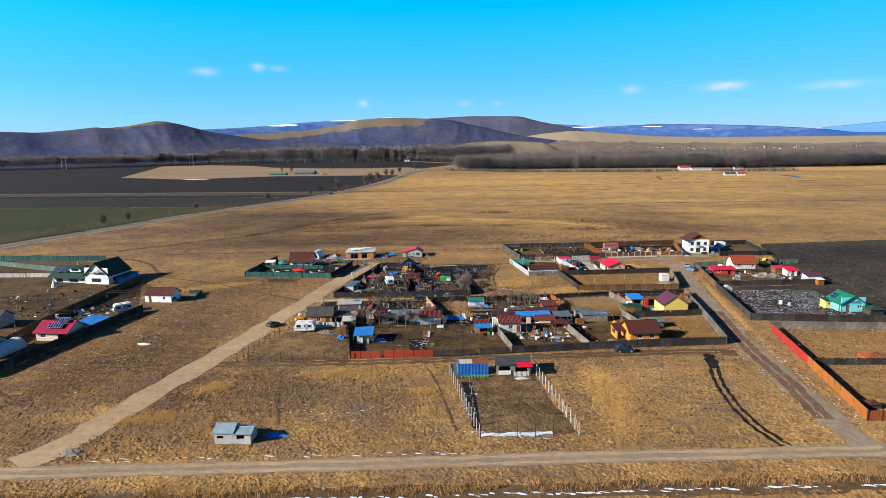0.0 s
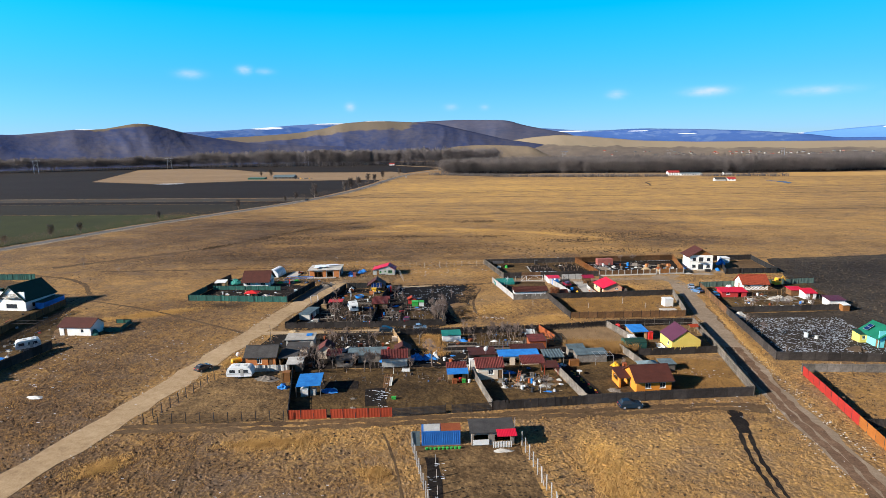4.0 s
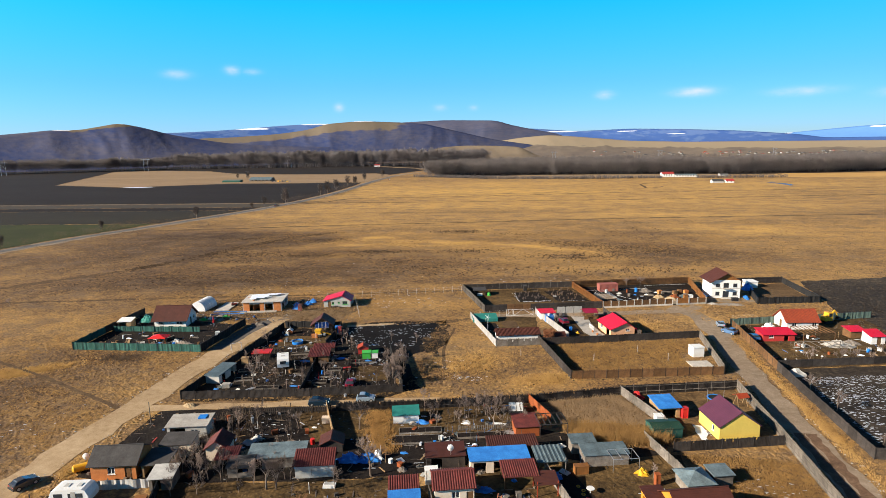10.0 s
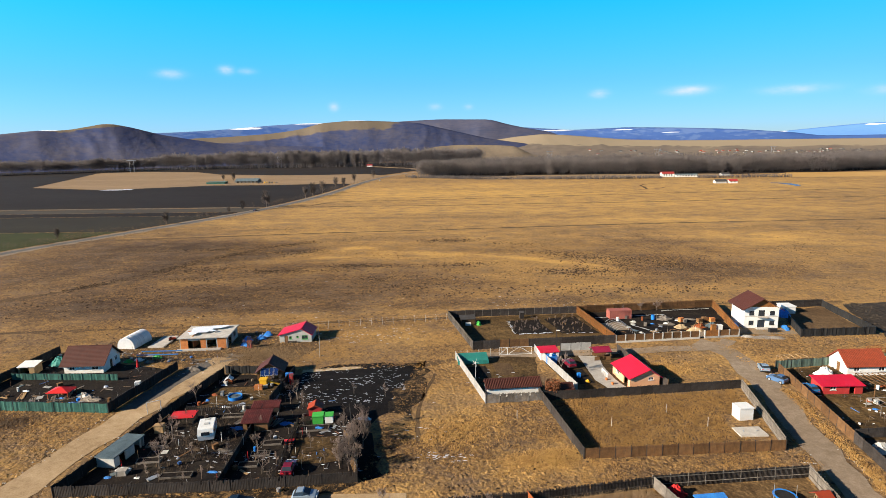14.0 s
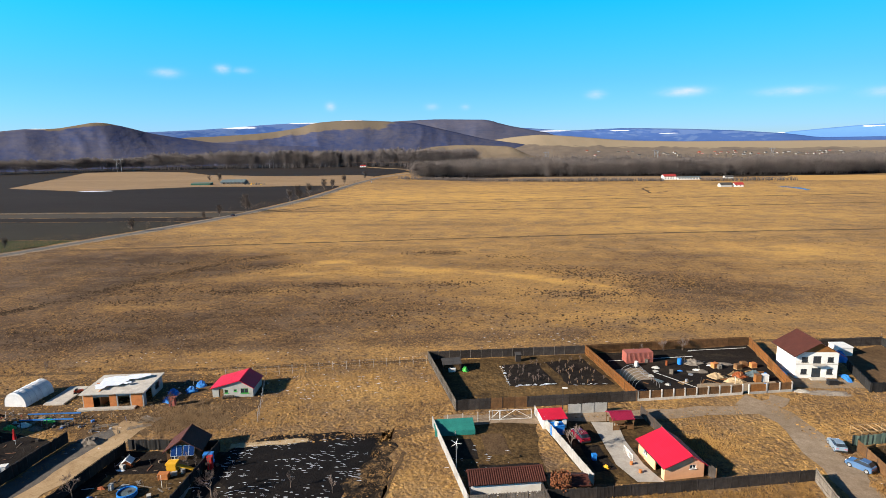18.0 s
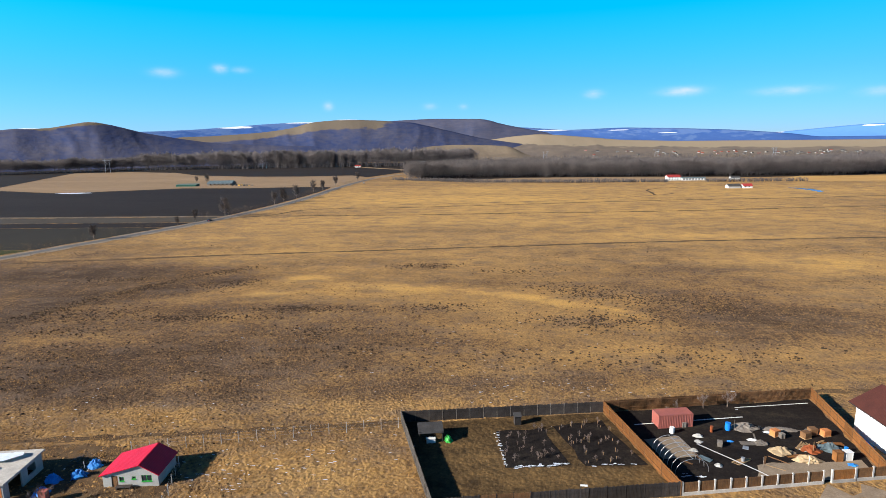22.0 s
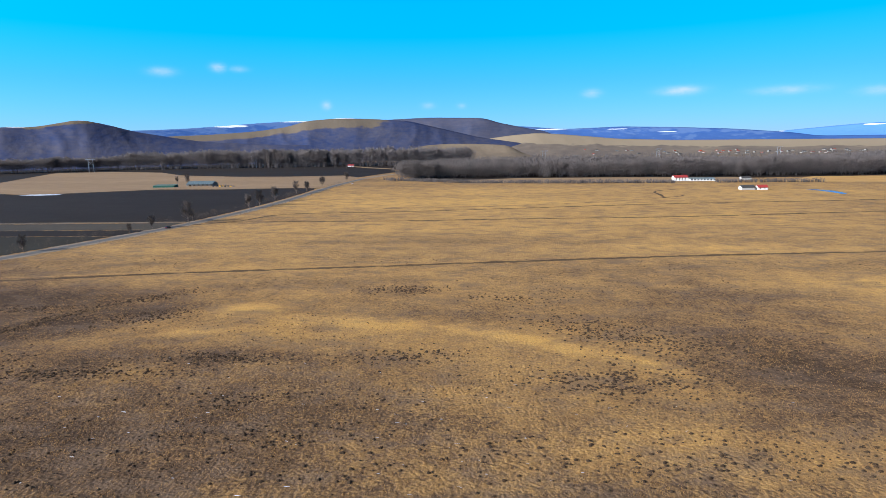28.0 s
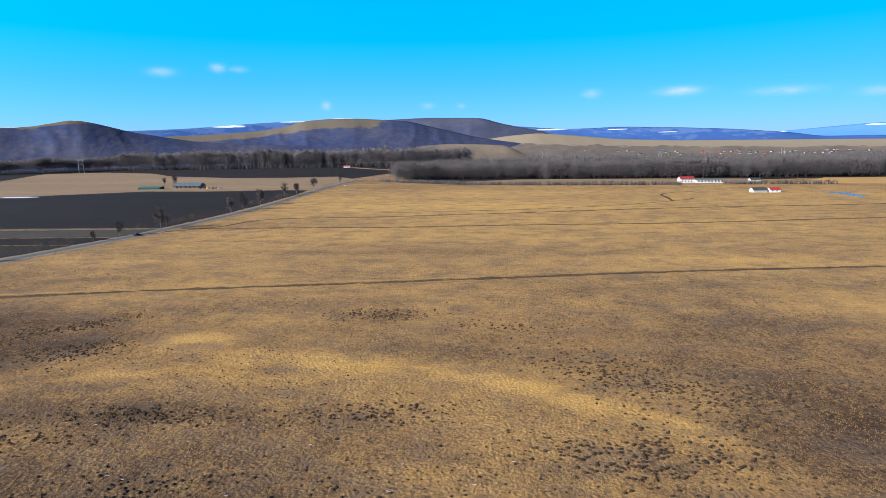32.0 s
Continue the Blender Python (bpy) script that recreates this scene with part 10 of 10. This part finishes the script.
part("nacelle", Geo().rod((0, -.2, 4.2), (0, .4, 4.2), .1, .06, 8), PLASTIC_WHITE, t)
crate("bright blue water tank under a red roof", 4.4, 190.8, 13, 2.0, 1.4, 1.4, PLASTIC_BLUE, "water_tank")
drum("white drum on a blue tank", 5.2, 191.4, PLASTIC_WHITE, .3, 1.9)
tarp("orange garden toy on a lawn", 11.2, 183.0, .5, .4, .5, PLASTIC_YEL, 54, name="toy_heap")
crate("blue gas bottle rack by a wall", 9.6, 184.6, 13, .6, .5, .8, PLASTIC_BLUE)
for x, y in ((14.6, 184.2), (15.4, 182.4)):
    drum("terracotta pot by a house wall", x, y, BRICK, .22, .4, "flower_pot")
t = thing("porch_rail", 14.9, 185.0, 106, "white balustrade of a porch", "railing")
part("rail", Geo().box(0, 2.6, -.04, .04, .9, 1.0), PLASTIC_WHITE, t)
for k in range(8):
    part("baluster", Geo().box(.05 + k * .35, .13 + k * .35, -.03, .03, 0, .9), PLASTIC_WHITE, t)
pole("street lamp with a curved arm by a lane", 6.5, 197.6, 4.6, DARK_STEEL, "street_lamp", .06)
part("lamp_head", Geo().box(-.1, .7, -.1, .1, 4.5, 4.62), PLASTIC_WHITE, bpy.data.objects["street_lamp"])
for k, (x, y) in enumerate(((1.0, 115.0), (-1, 168), (13, 167.2), (22, 172.4), (27, 168.6))):
    pole("thin pale post standing in grass", x, y, 1.5, POST, "marker_post", .05)
t = thing("concrete_pad", 30.7, 165.8, 10, "pale concrete pad with bolts", "pad")
part("pad", Geo().box(0, 4.0, 0, 2.6, 0, .2), CONCRETE, t)
for px in (1, 3):
    part("bolt", Geo().rod((px, 1.3, .2), (px, 1.3, .4), .08), STEEL, t)
# east yards
frame_thing("bare timber pergola over a yard", "pergola", 56.6, 181.6, 8, 6.4, 4.6, 2.2, WOOD_BROWN, "pergola", .07, 8)
frame_thing("grey timber pergola over a yard", "pergola", 53.6, 174.6, 8, 9.0, 3.0, 1.6, WOOD_GREY, "pergola", .06, 7)
tarp("heap of white stone and rubble", 62.6, 180.6, 3.0, 1.6, 1.2, CONCRETE, 55, name="stone_heap")
tarp("heap of broken pale stone", 65.6, 182.0, 2.2, 1.2, .9, RUBBLE, 56, name="stone_heap")
for k in range(6):
    tarp("whitewashed round stone edging a lawn", 53.2 + k * .7, 176.6 - k * .5, .25, .22, .2, PLASTIC_WHITE, 150 + k, name="edging_stone")
t = thing("excavator", 68.0, 196.6, 20, "small yellow excavator behind a yard", "excavator")
part("track", Geo().box(-1.1, 1.1, -.9, -.5, 0, .55), RUBBER, t)
part("track", Geo().box(-1.1, 1.1, .5, .9, 0, .55), RUBBER, t)
body = part("cab", Geo().extrude([(-1.0, .6), (-1.0, 1.5), (-.2, 1.6), (-.1, 2.5), (.8, 2.5), (1.0, 1.4), (1.0, .6)], "y", -.7, .7), PLASTIC_YEL, t)
part("window", Geo().box(-.05, .75, -.72, .72, 1.6, 2.35), GLASS, body)
part("boom", Geo().rod((.9, .2, 1.2), (2.2, .2, 2.8), .16, .13), PLASTIC_YEL, t)
part("stick", Geo().rod((2.2, .2, 2.8), (3.2, .2, 1.3), .13, .1), PLASTIC_YEL, t)
part("bucket", Geo().extrude([(3.0, 1.3), (3.5, 1.2), (3.4, .6), (3.0, .7)], "y", -.1, .5), DARK_STEEL, t)
tarp("grey covered trailer by a dark fence", 47.8, 164.0, 1.6, 1.0, 1.3, TARP_GREY, 57, name="covered_trailer")
drum("pale drum in a dug garden", 56.6, 150.6, PLASTIC_WHITE, .4, .9)
drum("pale drum in a dug garden", 58.2, 149.6, TARP_GREY, .35, .7)
tarp("rounded compost heap in a garden", 62.6, 143.2, 2.0, 1.2, .9, SCRUB, 58, name="compost_heap")
lone("garden_kerb", strip(Geo(), [(47, 138.6), (60, 139.8), (64, 140.6)], .5, .08, .05, 3, 2), CONCRETE, "pale kerb along a garden", "kerb", "structure")
tarp("white trailer canopy by a clay-tile house", 53.4, 190.6, 1.8, .9, 1.4, PLASTIC_WHITE, 59, name="covered_trailer")
frame_thing("timber frame with open roof in a yard", "pergola", 48.0, 194.0, 14, 5.0, 2.0, 1.4, WOOD_TAN, "pergola", .07, 5)
frame_thing("small timber playhouse frame by a field", "pergola", 66.2, 199.4, 14, 2.4, 1.6, 2.0, WOOD_ORANGE, "pergola", .08, 4)
tarp("dark bush by a rust-coloured fence", 47.9, 117.2, .8, .8, 1.3, SCRUB, 61, name="evergreen_bush")
# west yards
tunnel("long pale blue polytunnel behind a dark fence", -111.0, 88.5, 6, 4.2, 7.5, 2.1, FILM, 6)
for k in range(10):
    tarp("heap of scrap in a muddy yard", rnd.uniform(-118, -104), rnd.uniform(106, 124), 1.3, .8, .6, (RUBBLE, TARP_GREY, WOOD_GREY)[k % 3], 160 + k, name="rubble_heap")
for k in range(8):
    planks("old boards in a muddy yard", rnd.uniform(-120, -104), rnd.uniform(104, 126), rnd.uniform(0, 180), 3, 6, WOOD_GREY, 170 + k)
frame_thing("dark timber frame in a muddy yard", "pergola", -120, 112, 10, 7, 3, 1.8, WOOD_DARK, "pergola", .08, 6)
tarp("pale scrap lying in the meadow", -83.5, 101.3, 1.6, .7, .3, PLASTIC_WHITE, 62)
tarp("green bush beside a white house", -98.6, 132, 1.0, .8, 1.3, NET_GREEN, 63, name="evergreen_bush")
t = thing("tepee", -146.6, 141.6, 0, "small white tepee on a lawn", "tent")
part("cover", Geo().rod((0, 0, 0), (0, 0, 2.5), .9, .08, 8), PLASTIC_WHITE, t)
for k in range(3):
    part("pole", Geo().rod((.5 * math.cos(k * 2.1), .5 * math.sin(k * 2.1), 1.4), (-.2 * math.cos(k * 2.1), -.2 * math.sin(k * 2.1), 3.0), .03), WOOD_TAN, t)
tarp("orange stack in a far yard", -152, 166, 2.0, 1.4, 1.8, WOOD_ORANGE, 64, name="wood_heap")
# clods on trodden plots
g = Geo()
polys = [[(-37, 100.4), (-21.5, 103.6), (-6.8, 107.9), (-11.5, 121), (-26, 121), (-44, 117)], [(-6.3, 107.9), (8.1, 112), (3.5, 125), (-10, 119)], [(-16.6, 95.2), (-2, 97.6), (4.6, 78.2), (-8.8, 75)], [(-58, 95.8), (-37.6, 99.4), (-43.5, 116), (-56.8, 112)], [(9, 112.2), (16, 115), (18, 130), (6, 128)]]
n = 0
while n < 900:
    x, y = rnd.uniform(-58, 18), rnd.uniform(75, 130)
    if any(inside(x, y, p) for p in polys) and noise.noise((x * .2, y * .2, 4.4)) > rnd.uniform(-.3, .4):
        g.heap(x, y, rnd.uniform(.12, .4), rnd.uniform(.1, .28), rnd.uniform(.04, .14), n, 6, 2, .3)
        n += 1
lone("turf_clods", g, CLOD, "dark clods of turned turf", "clods", "stuff")
g = Geo()
for i in range(2600):
    u = rnd.random()
    x, y = rnd.uniform(70, 130), rnd.uniform(130, 248)
    if inside(x, y, [(69, 170), (74, 194), (80, 238), (130, 250), (130, 135), (82, 140)]):
        g.heap(x, y, rnd.uniform(.2, .6), rnd.uniform(.15, .4), rnd.uniform(.1, .3), i, 6, 2, .3)
lone("field_clods", g, FIELD_DARK, "rough clods of a ploughed field", "clods", "stuff")


# small clutter of the cramped garden plots, each piece lying on its own
def board(label, x, y, rot, L, w, mat, lean=0.0):
    t = thing("loose_board", x, y, rot, label, "board", "loose boards")
    part("plank", Geo().box(-L / 2, L / 2, -w / 2, w / 2, 0, .05), mat, t, at=pose(0, 0, .03 + abs(math.sin(radians(lean))) * L / 2, 0, lean, 0))
    return t


rnd = random.Random(77)
ZONES = [("between sheds", -52, -31, 120, 136), ("behind a cabin", -6, 5, 115, 123), ("among dark beds", -55, -24, 146, 165), ("by a paddling pool", -54, -43, 166, 177), ("in a winter garden", -17, -1, 131, 141), ("in a builder's yard", 22, 44, 211, 222),
         ("in a netted yard", -92, -69, 164, 173), ("in an eastern yard", 52, 70, 175, 188), ("beside reeds", -20, 6, 124, 131), ("in a muddy yard", -120, -103, 104, 124), ("beyond a dark fence", -148, -122, 112, 138)]
for k in range(352):
    where, x0, x1, y0, y1 = ZONES[k % len(ZONES)]
    x, y = rnd.uniform(x0, x1), rnd.uniform(y0, y1)
    c = k // len(ZONES) % 8
    if c in (0, 3):
        board("weathered board lying " + where, x, y, rnd.uniform(0, 180), rnd.uniform(1, 2.8), rnd.uniform(.12, .35), (WOOD_GREY, WOOD_TAN, WOOD_BROWN)[k % 3])
    elif c == 1:
        crate("old wooden crate " + where, x, y, rnd.uniform(0, 90), rnd.uniform(.4, .9), rnd.uniform(.4, .7), rnd.uniform(.3, .8), (WOOD_GREY, WOOD_BROWN, TARP_GREY, SHEET_RUST)[k % 4])
    elif c == 2:
        drum("dented drum " + where, x, y, (STEEL, DARK_STEEL, PLASTIC_BLUE, SHEET_RUST, PLASTIC_WHITE)[k % 5], rnd.uniform(.18, .3), rnd.uniform(.4, .9))
    elif c == 4:
        tarp("low heap of scrap " + where, x, y, rnd.uniform(.4, 1.0), rnd.uniform(.3, .7), rnd.uniform(.2, .5), (RUBBLE, TARP_GREY, SCRUB, SHEET_RUST)[k % 4], 300 + k, name="scrap_heap")
    elif c == 5:
        pole("thin upright stake " + where, x, y, rnd.uniform(.9, 2.0), (WOOD_GREY, PLASTIC_WHITE, WOOD_TAN)[k % 3], "stake", .035)
    elif c == 6:
        board("pale sheet lying " + where, x, y, rnd.uniform(0, 180), rnd.uniform(.8, 1.8), rnd.uniform(.5, 1.0), (TARP_GREY, ROOF_SLATE, STEEL)[k % 3])
    else:
        tarp("crumpled plastic sheet " + where, x, y, rnd.uniform(.4, .9), rnd.uniform(.2, .5), rnd.uniform(.12, .3), (PLASTIC_WHITE, TARP_BLUE, SNOW)[k % 3], 400 + k)


# litter past counting on the crowded plots: laths, sticks, rags and scraps, each an island of its own
def litter_material():
    m = bpy.data.materials.new("mixed_litter")
    m.use_nodes = True
    nt = m.node_tree
    bs = nt.nodes["Principled BSDF"]
    geo, ramp = nt.nodes.new("ShaderNodeNewGeometry"), nt.nodes.new("ShaderNodeValToRGB")
    ramp.color_ramp.interpolation = "CONSTANT"
    tones = ((0, (.10, .075, .058)), (.28, (.045, .036, .030)), (.52, (.17, .12, .08)), (.70, (.20, .185, .17)), (.82, (.50, .52, .56)), (.88, (.05, .17, .45)), (.93, (.16, .075, .04)), (.98, (.40, .05, .04)))
    while len(ramp.color_ramp.elements) < len(tones):
        ramp.color_ramp.elements.new(.5)
    for e, (p, c) in zip(ramp.color_ramp.elements, tones):
        e.position, e.color = p, (*c, 1)
    nt.links.new(geo.outputs["Random Per Island"], ramp.inputs[0])
    nt.links.new(ramp.outputs[0], bs.inputs["Base Color"])
    bs.inputs["Roughness"].default_value = .8
    return m


LITTER = litter_material()
rnd = random.Random(404)
PATCHES = [("between the sheds", [(-56, 119), (-46, 119), (-26, 121.5), (-13, 125), (-1, 130), (10, 129), (19, 134), (2, 139), (-12, 137), (-30, 140.5), (-57, 137)], 300),
           ("on the garden plots", [(-56, 142.5), (-22, 149.4), (-28, 165), (-36, 180), (-42.5, 180.4), (-55.5, 179)], 250),
           ("in the netted yard", [(-94, 162.5), (-67.5, 164), (-67, 181), (-96, 186)], 130), ("beside the unfinished house", [(-90, 186), (-61, 184), (-57, 204), (-62, 204), (-63, 190), (-88, 189)], 260),
           ("in the eastern yards", [(47, 167.5), (77, 174.5), (77, 200), (47, 191)], 170),
           ("in the western yards", [(-103, 92), (-102, 122), (-118, 146), (-150, 140), (-150, 100), (-112, 86)], 420), ("in the cabin yard", [(-6, 114), (4, 116), (1.5, 125), (-9.5, 119.5)], 110),
           ("in the winter garden", [(-18, 131.5), (1, 136), (0, 146.4), (-15, 142.8)], 170), ("on the allotment", [(-43, 112), (-37, 117), (-14, 122), (-13, 118), (-30, 113)], 70)]
for where, poly, count in PATCHES:
    xs, ys = [p[0] for p in poly], [p[1] for p in poly]
    g = Geo()
    while count:
        x, y = rnd.uniform(min(xs), max(xs)), rnd.uniform(min(ys), max(ys))
        if not inside(x, y, poly) or noise.noise((x * .16, y * .16, 2.7)) < rnd.uniform(-.6, .2):
            continue
        count -= 1
        kind = rnd.random()
        if kind < .40:      # lath or board
            g.solid(pose(x, y, .07, rnd.uniform(-6, 6), rnd.uniform(-5, 5), rnd.choice((13, 103, rnd.uniform(0, 180))) + rnd.uniform(-8, 8)), rnd.uniform(.4, 1.7), rnd.uniform(.05, .16), .04)
        elif kind < .62:      # stick or stake
            g.rod((x, y, 0), (x + rnd.uniform(-.2, .2), y + rnd.uniform(-.2, .2), rnd.uniform(.4, 1.4)), .022, .016)
        elif kind < .86:      # rag or crumpled sheet
            g.heap(x, y, rnd.uniform(.12, .45), rnd.uniform(.08, .28), rnd.uniform(.05, .22), count, 7, 2, .45)
        else:      # box or bucket
            b = rnd.uniform(.2, .5)
            g.solid(pose(x, y, b * .4, 0, 0, rnd.uniform(0, 90)), b, b * rnd.uniform(.6, 1), b * .8)
    lone("garden_litter", g, LITTER, "scattered laths, sticks, rags and scraps " + where, "litter", "stuff")

# ---- from plan units to metres ----
for ob in scene.objects:
    if ob.parent is None and ob.type in ("MESH", "EMPTY"):
        ob.matrix_basis = Matrix.Scale(UNIT, 4) @ ob.matrix_basis
